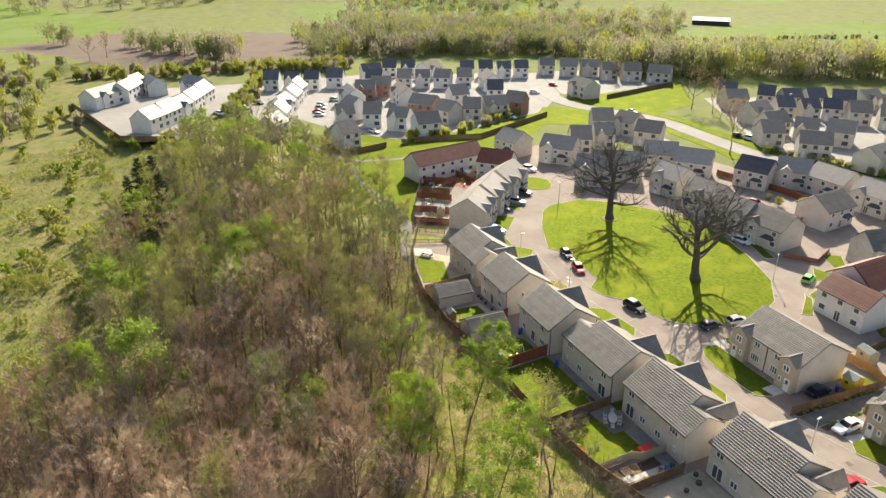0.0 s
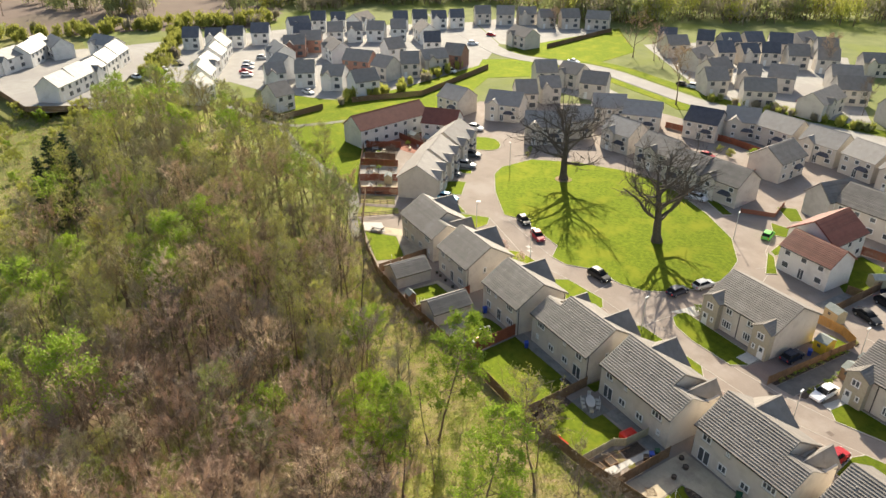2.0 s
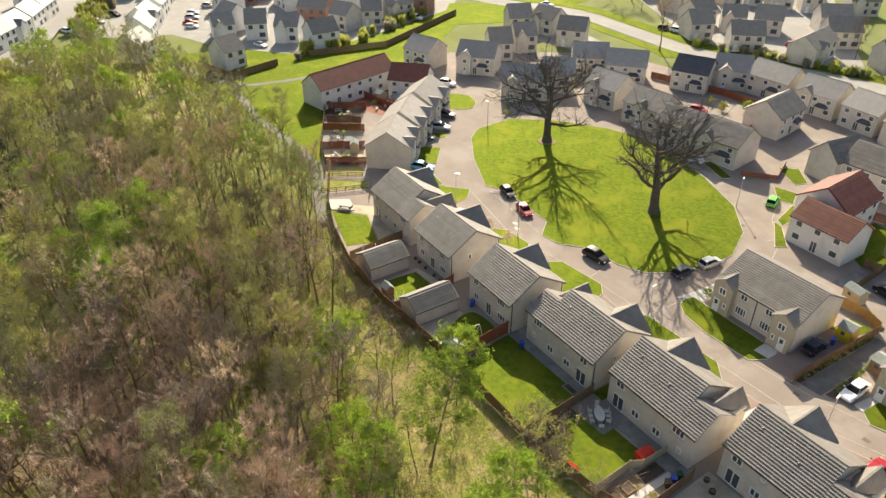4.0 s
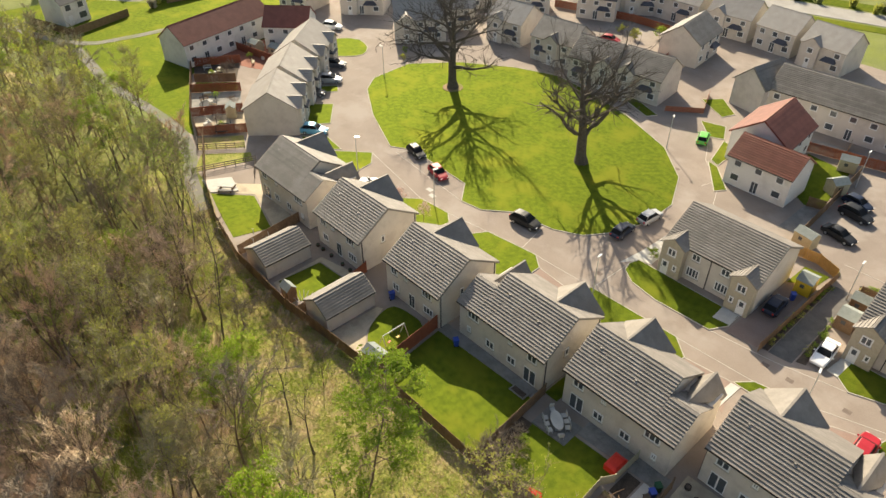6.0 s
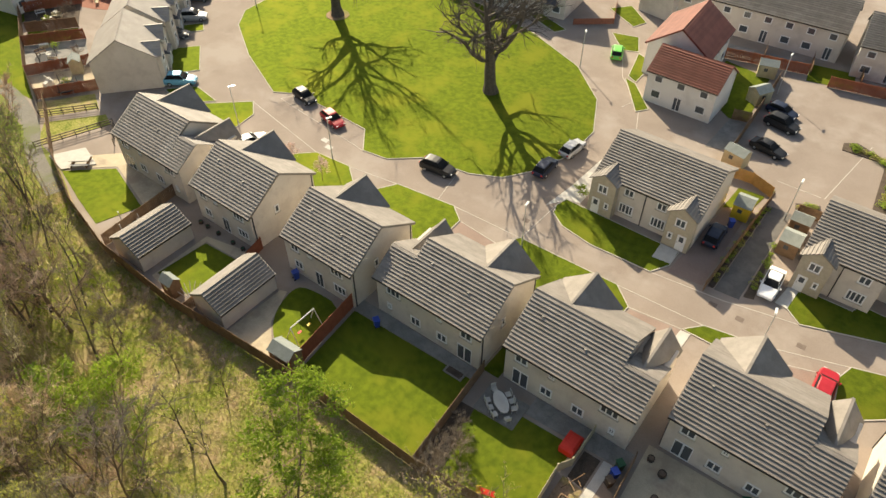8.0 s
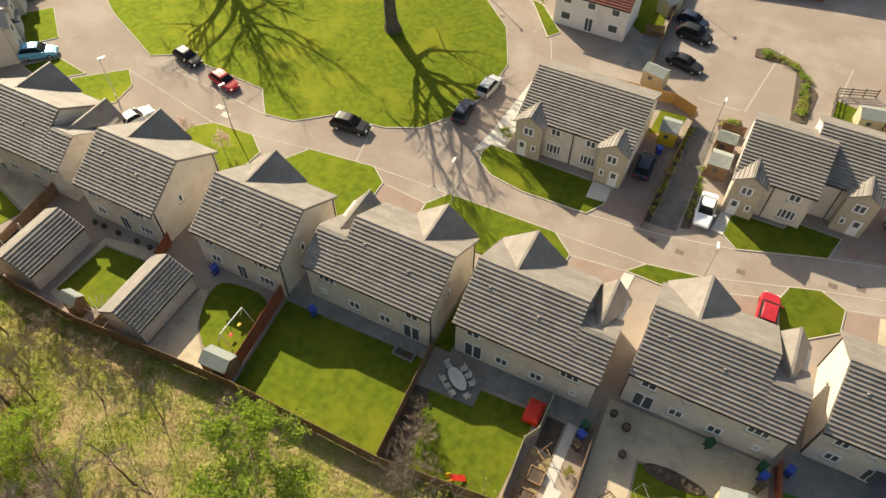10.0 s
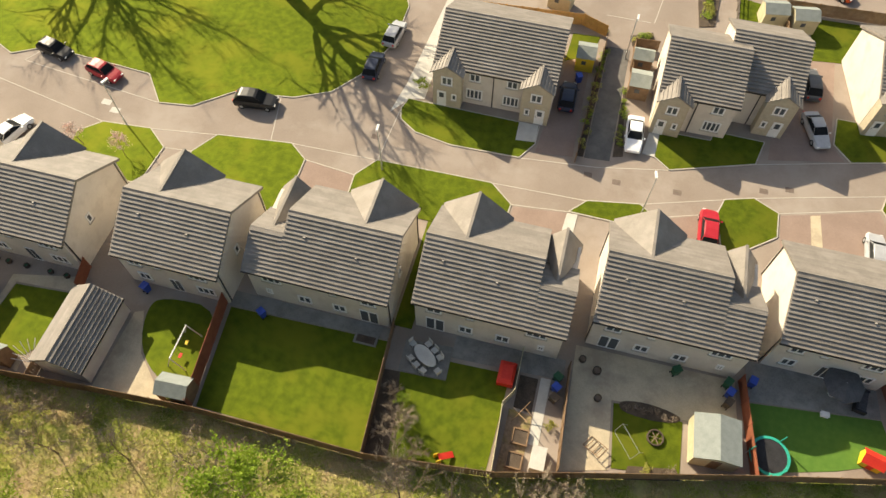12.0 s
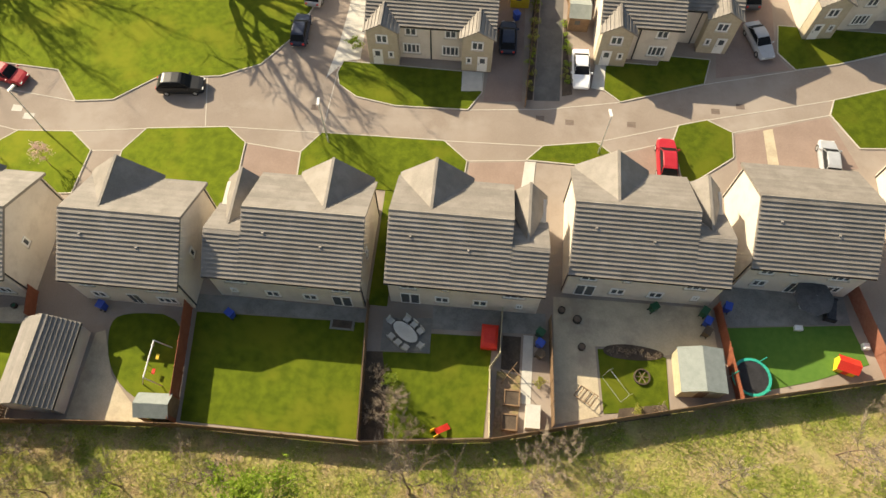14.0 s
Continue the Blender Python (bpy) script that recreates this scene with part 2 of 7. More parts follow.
lawn(ISLAND, "large oval green of mown grass with a kerb", "green")
for pts in (
    [(-41.4, 27.7), (-36.3, 28.1), (-33.9, 26.2), (-34.2, 21.6), (-37.5, 21.2), (-42.8, 22.5), (-43.4, 25.8)],
    [(-31.0, 26.5), (-29.4, 29.1), (-21.8, 30.0), (-19.8, 28.4), (-19.6, 20.6), (-24.0, 20.9), (-25.4, 22.8), (-31.0, 22.8)],
    [(6.3, 29.0), (7.8, 30.7), (12.7, 31.6), (14.2, 30.4), (13.0, 28.9)],
    [(19.8, 32.4), (20.4, 34.2), (23.1, 35.1), (25.4, 33.9), (25.3, 31.1), (21.4, 28.0), (20.4, 28.4)],
    [(34.8, 36.8), (35.4, 38.6), (41.0, 40.6), (46.5, 42.0), (46.0, 34.0), (37.0, 33.2)],
    [(-12.6, 37.3), (-12.2, 35.9), (-10.3, 34.6), (-6.4, 33.9), (0.5, 34.1), (1.7, 36.2), (1.7, 38.6), (-12.2, 38.8)],
    [(13.0, 38.0), (15.0, 36.4), (23.1, 39.3), (23.9, 42.4), (19.0, 42.5), (18.6, 41.2), (13.4, 41.2)],
    [(30.6, 43.9), (32.2, 41.9), (36.3, 43.0), (41.4, 44.9), (44.0, 47.5), (31.0, 47.5)],
    [(-61.4, 26.1), (-56.4, 30.6), (-54.0, 28.5), (-53.6, 25.2), (-57.5, 23.6)],
):
    lawn(pts)
front = [(-14.3, 24.6), (-14.5, 27.9), (-12.9, 30.2), (-1.4, 30.4), (0.9, 28.4), (0.7, 25.6)]
kerb(front, 0.11, lawn(front + [(-4.5, 24.6), (-6.2, 24.6)], edge=False), closed=False)
slab("lawn", [(-6.15, 13.6), (-6.15, 24.58), (-4.55, 24.58), (-4.55, 13.6)], 0, 0.06, M_LAWN, "mown grass passage between two houses", "lawn")


# ---- houses ----
def slope_data(w, length, step=0.35, thick=0.13):
    """Overlapping tile courses on one roof slope, from the eave (y=0) up to y=length, w wide: data for each course."""
    n = max(1, round(length / step))
    s = length / n
    v = [(0, 0, 0), (w, 0, 0), (w, s * 1.12, 0), (0, s * 1.12, 0), (0, 0, thick), (w, 0, thick), (w, s * 1.12, 0.012), (0, s * 1.12, 0.012)]
    return n, s, v, [(0, 3, 2, 1), (4, 5, 6, 7), (0, 1, 5, 4), (1, 2, 6, 5), (2, 3, 7, 6), (3, 0, 4, 7)]


def tiled_slope(parent, origin, along, up, w, length, mat, courses=True):
    """One slope: origin at the eave's corner, along the eave, up the slope."""
    a, u = Vector(along).normalized(), Vector(up).normalized()
    m = Matrix.Translation(origin) @ Matrix((a, u, a.cross(u))).transposed().to_4x4()
    if not courses:
        piece("roof", *box_data(0, 0, -0.08, w, length, 0.06), mat, parent, at=m)
        return
    n, s, v, f = slope_data(w, length)
    me = mesh_of("tile_course", v, f, mat)
    for i in range(n):
        ob = new("tile_course", me)
        ob.parent = parent
        ob.matrix_basis = m @ Matrix.Translation((0, i * s, 0))


def window(parent, m, w, h, panes=2, plain=False):
    """A white framed window: frame, glass, sill. m puts x along the wall, z up, y out of the wall."""
    b, d = 0.14, 0.07
    o, q = ((-w / 2, 0), (w / 2, 0), (w / 2, h), (-w / 2, h)), ((-w / 2 + b, b), (w / 2 - b, b), (w / 2 - b, h - b), (-w / 2 + b, h - b))
    v = [(x, d, z) for x, z in o] + [(x, d, z) for x, z in q] + [(x, -0.02, z) for x, z in o] + [(x, -0.02, z) for x, z in q]
    f = [(i, (i + 1) % 4, 4 + (i + 1) % 4, 4 + i) for i in range(4)] + [(i, 8 + i, 8 + (i + 1) % 4, (i + 1) % 4) for i in range(4)] + [(4 + i, 4 + (i + 1) % 4, 12 + (i + 1) % 4, 12 + i) for i in range(4)]
    wob = piece("window", v, f, M_TRIM, parent, at=m)
    for i in range(1, 1 if plain else panes):
        box("mullion", -w / 2 + w * i / panes - 0.06, 0.026, b, -w / 2 + w * i / panes + 0.06, 0.062, h - b, M_TRIM, wob)
    box("pane", -w / 2 + 0.05, -0.015, 0.05, w / 2 - 0.05, 0.025, h - 0.05, M_GLASS, wob)
    if not plain:
        box("sill", -w / 2 - 0.08, -0.02, -0.10, w / 2 + 0.08, 0.14, -0.005, M_KERB, wob)
    return wob


def door(parent, m, w=0.95, h=2.05, mat=None, glazed=False):
    dob = box("door", -w / 2, -0.02, 0, w / 2, 0.05, h, mat or M_TRIM, parent, at=m)
    if glazed:
        for s in (-1, 1):
            box("pane", s * w / 4 - w / 5, 0.05, 0.2, s * w / 4 + w / 5, 0.06, h - 0.12, M_GLASS, dob)
    else:
        box("pane", -w / 4, 0.05, 1.2, w / 4, 0.06, 1.85, M_GLASS, dob)
    box("handle", w / 2 - 0.14, 0.05, 1.0, w / 2 - 0.10, 0.10, 1.14, M_DARK, dob)
    return dob


def wall_pose(side, at, z, W, D):
    """A pose on a wall of a house whose rear is y=0 and whose front is y=D."""
    if side == "rear":
        return Matrix.Translation((at, 0, z)) @ Matrix.Rotation(math.pi, 4, "Z")
    if side == "front":
        return Matrix.Translation((at, D, z))
    if side == "left":
        return Matrix.Translation((0, at, z)) @ Matrix.Rotation(math.pi / 2, 4, "Z")
    return Matrix.Translation((W, at, z)) @ Matrix.Rotation(-math.pi / 2, 4, "Z")


def gable_walls(parent, W, D, eave, ridge, mat, name="wall"):
    """Outer walls with gables on the two ends of a ridge along x."""
    v = [(0, 0, 0), (W, 0, 0), (W, D, 0), (0, D, 0), (0, 0, eave), (W, 0, eave), (W, D, eave), (0, D, eave), (0, D / 2, ridge), (W, D / 2, ridge)]
    f = [(0, 1, 5, 4), (2, 3, 7, 6), (1, 2, 6, 9, 5), (3, 0, 4, 8, 7), (4, 5, 9, 8), (6, 7, 8, 9)]
    return piece(name, v, f, mat, parent)


def gable_roof(parent, W, D, eave, ridge, mat, courses=True, over=0.2, eo=0.3):
    """Two tiled slopes, ridge tiles, gutters and verges."""
    rise, run = ridge - eave, D / 2
    k = math.hypot(rise, run)
    length = k * (run + eo) / run
    z0 = eave - rise * eo / run + 0.05
    tiled_slope(parent, (-over, -eo, z0), (1, 0, 0), (0, run, rise), W + 2 * over, length, mat, courses)
    tiled_slope(parent, (W + over, D + eo, z0), (-1, 0, 0), (0, -run, rise), W + 2 * over, length, mat, courses)
    v = [(-over, D / 2 - 0.16, ridge + 0.02), (-over, D / 2, ridge + 0.17), (-over, D / 2 + 0.16, ridge + 0.02)]
    v += [(W + over, y, z) for x, y, z in v]
    piece("ridge_tile", v, [(0, 3, 4, 1), (1, 4, 5, 2), (0, 1, 2), (5, 4, 3)], mat, parent)
    if not courses:
        return
    for y in (-eo - 0.10, D + eo + 0.0):
        box("gutter", -over, y, z0 - 0.12, W + over, y + 0.10, z0 - 0.01, M_DARK, parent)
    for x in (-over, W + over - 0.05):
        for s in (0, 1):
            y0, y1 = (-eo, D / 2) if s == 0 else (D + eo, D / 2)
            piece("verge", [(x, y0, z0 - 0.2), (x + 0.05, y0, z0 - 0.2), (x + 0.05, y1, ridge - 0.14), (x, y1, ridge - 0.14), (x, y0, z0 + 0.02), (x + 0.05, y0, z0 + 0.02), (x + 0.05, y1, ridge + 0.07), (x, y1, ridge + 0.07)],
                  [(0, 1, 2, 3), (4, 5, 6, 7), (0, 1, 5, 4), (1, 2, 6, 5), (2, 3, 7, 6), (3, 0, 4, 7)], mat, parent)


def wing(parent, xc, w, y_wall, y_back, eave, ridge, mat, wall_mat, courses=True, out=1):
    """A gabled wing with its ridge along y, from y_wall (the gable's face) back to y_back, where it runs into the main roof."""
    x0, x1 = xc - w / 2, xc + w / 2
    yb = y_wall - out * 2.5
    piece("wing_wall", [(x0, y_wall, 0), (x1, y_wall, 0), (x1, y_wall, eave), (xc, y_wall, ridge), (x0, y_wall, eave), (x0, yb, 0), (x1, yb, 0), (x1, yb, eave), (xc, yb, ridge), (x0, yb, eave)],
          [(0, 1, 2, 3, 4), (1, 6, 7, 2), (5, 0, 4, 9), (5, 6, 7, 8, 9)], wall_mat, parent)
    o, rise, run = 0.25, ridge - eave, w / 2
    yf = y_wall + out * 0.22
    for s in (-1, 1):
        # one slope: a quadrilateral running back to a valley point on the main roof
        e = (xc + s * (run + o), eave - rise * o / run + 0.06)
        y_eave = y_wall - out * 0.6
        top, low = ridge + 0.06, e[1]
        a, b, c, d = (e[0], yf, low), (xc, yf, top), (xc, y_back, top), (e[0], y_eave, low)
        up = 0.07
        v = [a, b, c, d] + [(p[0] + s * 0.03, p[1], p[2] + up) for p in (a, b, c, d)]
        # stepped tile courses up the slope, as one closed skin
        A, B, C, E = (Vector(p) for p in v[4:8])
        n = max(4, int((B - A).length / 0.36)) if courses else 1
        prof = [q for k in range(n) for q in (((k + 0.02) / n, 0.0), ((k + 0.05) / n, 0.06), ((k + 0.42) / n, 0.06), ((k + 0.46) / n, 0.0))] if courses else [(0, 0.0)]
        prof = [(0, 0.0)] + prof[1:] + [(1, 0.0)]
        front = [tuple(A.lerp(B, q) + Vector((s * z * 0.3, 0, z))) for q, z in prof]
        back = [tuple(E.lerp(C, q) + Vector((s * z * 0.3, 0, z))) for q, z in prof]
        m = len(prof)
        skin = [(k, k + 1, m + k + 1, m + k) for k in range(m - 1)]
        skin += [(2 * m, 2 * m + 1, 2 * m + 2, 2 * m + 3), tuple(range(m)) + (2 * m + 1, 2 * m), tuple(range(m, 2 * m)) + (2 * m + 2, 2 * m + 3), (0, m, 2 * m + 3, 2 * m), (m - 1, 2 * m - 1, 2 * m + 2, 2 * m + 1)]
        piece("wing_roof", front + back + [a, b, c, d], skin, mat, parent)
    box("ridge_tile", xc - 0.11, min(yf, y_back), ridge + 0.09, xc + 0.11, max(yf, y_back), ridge + 0.2, mat, parent)


REAR_A = [("win", 1.5, 3.3, 1.15, 1.0), ("win", 1.7, 0.95, 1.15, 1.1), ("door", 4.6, 0.1, 0.95, 2.05), ("win", 7.2, 3.3, 1.6, 1.0), ("win", 7.4, 0.95, 1.65, 1.1), ("win", 3.6, 3.6, 0.55, 0.7)]
REAR_LEFT = [("win", -0.8, 3.3, 1.7, 1.0), ("win", -1.4, 1.1, 0.55, 0.8), ("win", 1.8, 0.95, 1.2, 1.1), ("win", 4.9, 0.95, 1.2, 1.1), ("win", 4.6, 3.6, 0.55, 0.7), ("win", 7.6, 3.3, 1.3, 1.0), ("door", 7.5, 0.1, 1.6, 2.1)]
REAR_RIGHT = [(k, 9.2 - a, z, w, h) for k, a, z, w, h in REAR_LEFT]


def row_house(x, y, side="", wing_at=2.9, rear=REAR_A, wall=None, label="two-storey cream rendered detached house with brown tiled roof", W=9.2, D=9.0, side_w=2.9):
    """A detached house whose rear wall stands on y, with a gabled front wing, and on some a lower side bay (side: 'left' or 'right')."""
    wall = wall or M_RENDER
    h = thing("house", label, "house", Matrix.Translation((x, y, 0)), "houses of the row")
    eave, ridge, winged = 4.85, 7.65, bool(wing_at)
    gable_walls(h, W, D, eave, ridge, wall)
    gable_roof(h, W, D, eave, ridge, M_TILE)
    if wing_at:
        wing(h, wing_at, 5.6, D + 0.5, D / 2 + 0.45, eave, ridge - 0.35, M_TILE, wall, False)
    else:
        wing_at = 3.0
    if side:
        s0 = -side_w if side == "left" else W
        sd, sr = 5.8, 4.85 + 2.9 * (ridge - eave) / (D / 2)
        v, f = box_data(s0, 0.01, 0, s0 + side_w, D - 0.8, eave)
        piece("side_wall", v, f, wall, h)
        rise, run = sr - eave, sd / 2
        k = math.hypot(rise, run) * (run + 0.3) / run
        z0 = eave - rise * 0.3 / run + 0.05
        xo = s0 - (0.2 if side == "left" else -0.2)
        tiled_slope(h, (xo, -0.3, z0), (1, 0, 0), (0, run, rise), side_w, k, M_TILE)
        tiled_slope(h, (xo + side_w, sd + 0.3, z0), (-1, 0, 0), (0, -run, rise), side_w, k, M_TILE)
        xe = s0 if side == "left" else s0 + side_w
        piece("side_gable", [(xe, 0, eave), (xe, sd, eave), (xe, sd / 2, sr)], [(0, 1, 2)], wall, h)
        wing(h, s0 + side_w / 2, side_w - 0.3, D - 0.4, sd / 2 + 0.2, eave - 0.3, sr - 0.45, M_TILE, wall, False)
        box("gutter", xo, -0.4, z0 - 0.12, xo + side_w, -0.3, z0 - 0.01, M_DARK, h)
    if side == "left":
        rear = REAR_LEFT
    elif side == "right":
        rear = REAR_RIGHT
    for kind, at, z, w, hh in rear:
        m = wall_pose("rear", at, z, W, D)
        if kind == "win":
            window(h, m, w, hh, 3 if w > 1.4 else 2)
        else:
            door(h, m, w, hh, glazed=True)
    for yy in (0.25, D - 0.25):
        for xx, r in ((-0.09, 0), (W + 0.01, 0)):
            if not (side == "left" and xx < 0) and not (side == "right" and xx > 0):
                box("downpipe", xx, yy - 0.05, 0, xx + 0.08, yy + 0.05, eave - 0.05, M_DARK, h)
    window(h, wall_pose("front", W - 2 if wing_at < W / 2 else 2, 3.2, W, D), 1.2, 1.1)
    yw = D + (0.5 if winged else 0)
    window(h, Matrix.Translation((wing_at, yw, 3.2)), 1.3, 1.15)
    window(h, Matrix.Translation((wing_at - 0.9, yw, 0.95)), 1.3, 1.1)
    if side != "right":
        window(h, wall_pose("right", 3.5, 3.1, W, D), 0.62, 1.0, 1)
    for sx, yy in ((6.1, D / 2 - 2.2), (1.6, D / 2 - 1.6)):
        zz = eave + (ridge - eave) * yy / (D / 2) + 0.1
        box("roof_vent", sx - 0.09, yy - 0.09, zz - 0.02, sx + 0.09, yy + 0.09, zz + 0.12, M_ROOF_PALE, h)
    return h


# name: rear-left corner of the main block
row_house(-58.2, 11.9, "right", 2.6, W=9.2)
row_house(-43.3, 11.5, "", 2.9)
row_house(-29.6, 11.9, "", 2.7)
row_house(-15.6, 13.3, "left", 6.1)
row_house(-4.3, 14.1, "right", 3.0)
row_house(9.9, 16.2, "right", 3.2)
row_house(24.1, 18.1, "", None)
row_house(38.0, 21.5, "", None)


def semi_pair(x, y, W, D, wings, label="cream and buff stone semi-detached house with gabled porches", ridge=7.4, eave=4.75, wing_w=2.9, rz=0, end="R"):
    """Houses that face the road: the front is at y=0 here and looks towards -y."""
    h = thing("house", label, "house", Matrix.Translation((x, y, 0)) @ Matrix.Rotation(radians(rz), 4, "Z"), "houses across the road")
    gable_walls(h, W, D, eave, ridge, M_RENDER)
    gable_roof(h, W, D, eave, ridge, M_TILE)
    for xc in wings:
        wing(h, xc, wing_w, -1.1, 2.6, eave - 0.1, eave + 0.82, M_TILE, M_STONE, out=-1)
        m = lambda a, z: Matrix.Translation((a, -1.1, z)) @ Matrix.Rotation(math.pi, 4, "Z")
        window(h, m(xc, 3.1), 1.15, 1.1)
        s = -1 if xc < W / 2 else 1
        door(h, m(xc + s * 0.55, 0.1))
        window(h, m(xc - s * 0.75, 1.15), 0.55, 0.85, 1)
    inner = [a for a in (W / 2 - 1.9, W / 2 + 1.9)] if len(wings) == 2 else [W - 1.6]
    for a in inner:
        window(h, wall_pose("rear", a, 0.75, W, D), 1.7, 1.35, 4)
        window(h, wall_pose("rear", a, 3.2, W, D), 1.15, 1.05)
    for xx in (W / 2,):
        box("downpipe", xx - 0.05, -0.09, 0, xx + 0.05, -0.01, eave, M_DARK, h)
    return h


semi_pair(-9.6, 39.9, 12.0, 9.6, [1.48, 10.52])
semi_pair(12.4, 41.8, 7.4, 9.4, [1.48])
semi_pair(18.4, 44.4, 7.0, 9.4, [5.52])
semi_pair(33.0, 47.0, 7.2, 9.4, [1.48], rz=8)
semi_pair(40.0, 49.0, 7.2, 9.4, [5.7], rz=8)


def plain_house(ax, ay, bx, by, depth=8.0, eave=4.8, ridge=7.6, wall=None, roof=None, label="cream rendered house with brown tiled roof", wins=2, courses=False, group="houses of the estate", gables=()):
    """A two-storey house with its ridge from a to b (seen as left and right from the front, which is on the right hand side of b->a)."""
    d = Vector((bx - ax, by - ay, 0))
    W = d.length
    t = math.atan2(d.y, d.x)
    m = Matrix.Translation((ax, ay, 0)) @ Matrix.Rotation(t, 4, "Z") @ Matrix.Translation((0, -depth / 2, 0))
    h = thing("house", label, "house", m, group)
    gable_walls(h, W, depth, eave, ridge, wall or M_RENDER)
    gable_roof(h, W, depth, eave, ridge, roof or M_ROOF_PALE, courses)
    for g in gables:
        wing(h, g, 3.2, -0.6, 2.2, eave - 0.1, eave + 1.1, roof or M_ROOF_PALE, wall or M_RENDER, out=-1)
        window(h, Matrix.Translation((g, -0.6, 3.0)) @ Matrix.Rotation(math.pi, 4, "Z"), 1.2, 1.1, plain=True)
        door(h, Matrix.Translation((g, -0.6, 0.05)) @ Matrix.Rotation(math.pi, 4, "Z"))
    if W < 13 and wall is not M_WHITE:
        # a small hipped canopy over the ground floor bay
        cx, z = W * (0.70 if not gables or gables[0] < W / 2 else 0.28), 2.45
        piece("porch_canopy", [(cx - 1.5, -1.0, z), (cx + 1.5, -1.0, z), (cx + 1.5, -0.01, z), (cx - 1.5, -0.01, z), (cx - 0.9, -0.01, z + 0.75), (cx + 0.9, -0.01, z + 0.75)], [(0, 3, 2, 1), (0, 1, 5, 4), (1, 2, 5), (3, 0, 4), (2, 3, 4, 5)], M_TILE_DARK, h)
    if wins:
        k = max(2, round(W / 3.2))
        for side in ("rear", "front"):
            for i in range(k):
                a = W * (i + 0.5) / k
                if side == "rear" and any(abs(a - g) < 2.3 for g in gables):
                    continue
                window(h, wall_pose(side, a, 3.2, W, depth), 1.2, 1.1, plain=True)
                if i % 3 == 1:
                    door(h, wall_pose(side, a, 0.05, W, depth), 1.0, 2.05, glazed=side == "rear")
                else:
                    window(h, wall_pose(side, a, 0.9, W, depth), 1.4, 1.2, plain=True)
    return h


RED_L = "white rendered house with red tiled roof"
plain_house(-13.6, 70.0, -14.2, 80.2, 8.6, 4.9, 7.9, M_WHITE, M_TILE_RED, RED_L, courses=True)
plain_house(-14.6, 66.6, -5.2, 66.5, 6.4, 4.7, 6.9, M_WHITE, M_TILE_RED, RED_L, courses=True)
plain_house(-21.4, 92.2, 3.2, 93.6, 8.6, 4.9, 7.8, None, M_TILE, "long cream terrace with brown tiled roof", courses=True)
plain_house(5.4, 91.2, 18.0, 93.0, 8.6, 4.9, 7.8, None, M_TILE, "cream terrace block with brown tiled roof", courses=True)
plain_house(-24.2, 87.0, -22.9, 94.4, 6.0, 4.9, 7.6, None, M_TILE, "cream end house of a terrace with brown tiled roof", courses=True)
# houses round the far side of the green
plain_house(-44.2, 79.8, -35.4, 80.8, roof=M_TILE, courses=True, gables=(2.2,))
plain_house(-53.4, 78.0, -44.7, 79.4, roof=M_TILE, courses=True, gables=(7.2,))
plain_house(-43.0, 95.4, -44.2, 105.4, roof=M_TILE, courses=True)
plain_house(-78.0, 81.6, -69.6, 82.8, gables=(2.6,))
plain_house(-64.6, 80.6, -55.4, 81.4, roof=M_TILE, gables=(4.8,))
for k, a in enumerate(((-86.8, 93.7, -79.3, 100.0), (-69.2, 113.0, -62.7, 118.0), (-61.4, 118.2, -50.8, 118.7), (-48.4, 118.2, -39.0, 118.8), (-36.8, 118.2, -28.6, 117.6), (-26.8, 116.4, -18.0, 115.6),
                       (-95.4, 89.9, -89.9, 96.9), (-91.6, 64.3, -85.1, 72.7), (-90.3, 75.5, -85.6, 81.6), (-112.9, 67.1, -105.2, 73.3), (-124.4, 59.8, -116.6, 62.2))):
    plain_house(*a, gables=(2.4,) if k % 2 else ())
plain_house(-74.0, 104.8, -66.2, 108.2, roof=M_TILE_DARK, label="cream house with dark slate roof")
# the curved row beside the road
ROW_L = "cream rendered house with pale weathered roof, one of a curved row"
plain_house(-71.8, 22.3, -78.6, 28.2, 8.5, label=ROW_L, gables=(2.0, 6.8))
plain_house(-79.4, 29.4, -86.4, 36.2, 8.5, label=ROW_L, gables=(2.0, 7.4))
plain_house(-87.4, 37.6, -94.4, 46.2, 8.5, label=ROW_L, gables=(2.0, 8.4))
plain_house(-109.4, 23.6, -113.8, 45.0, 7.5, wall=M_WHITE, roof=M_TILE_RED, label="white terrace with red tiled roof")
plain_house(-106.7, 43.3, -100.1, 49.5, 7.5, wall=M_WHITE, roof=M_TILE_RED, label="white house with red tiled roof")

# ---- trees ----
def leaf_material(name, low, high, spread=0.2):
    m = material(name, low, high, 0.7, 0.6, 0, 8, spread=spread)
    n, l = m.node_tree.nodes, m.node_tree.links
    bsdf, out = n["Principled BSDF"], n["Material Output"]
    tr, mx = n.new("ShaderNodeBsdfTranslucent"), n.new("ShaderNodeMixShader")
    l.new(bsdf.inputs["Base Color"].links[0].from_socket, tr.inputs["Color"])
    mx.inputs[0].default_value = 0.45
    l.new(bsdf.outputs[0], mx.inputs[1])
    l.new(tr.outputs[0], mx.inputs[2])
    l.new(mx.outputs[0], out.inputs["Surface"])
    return m


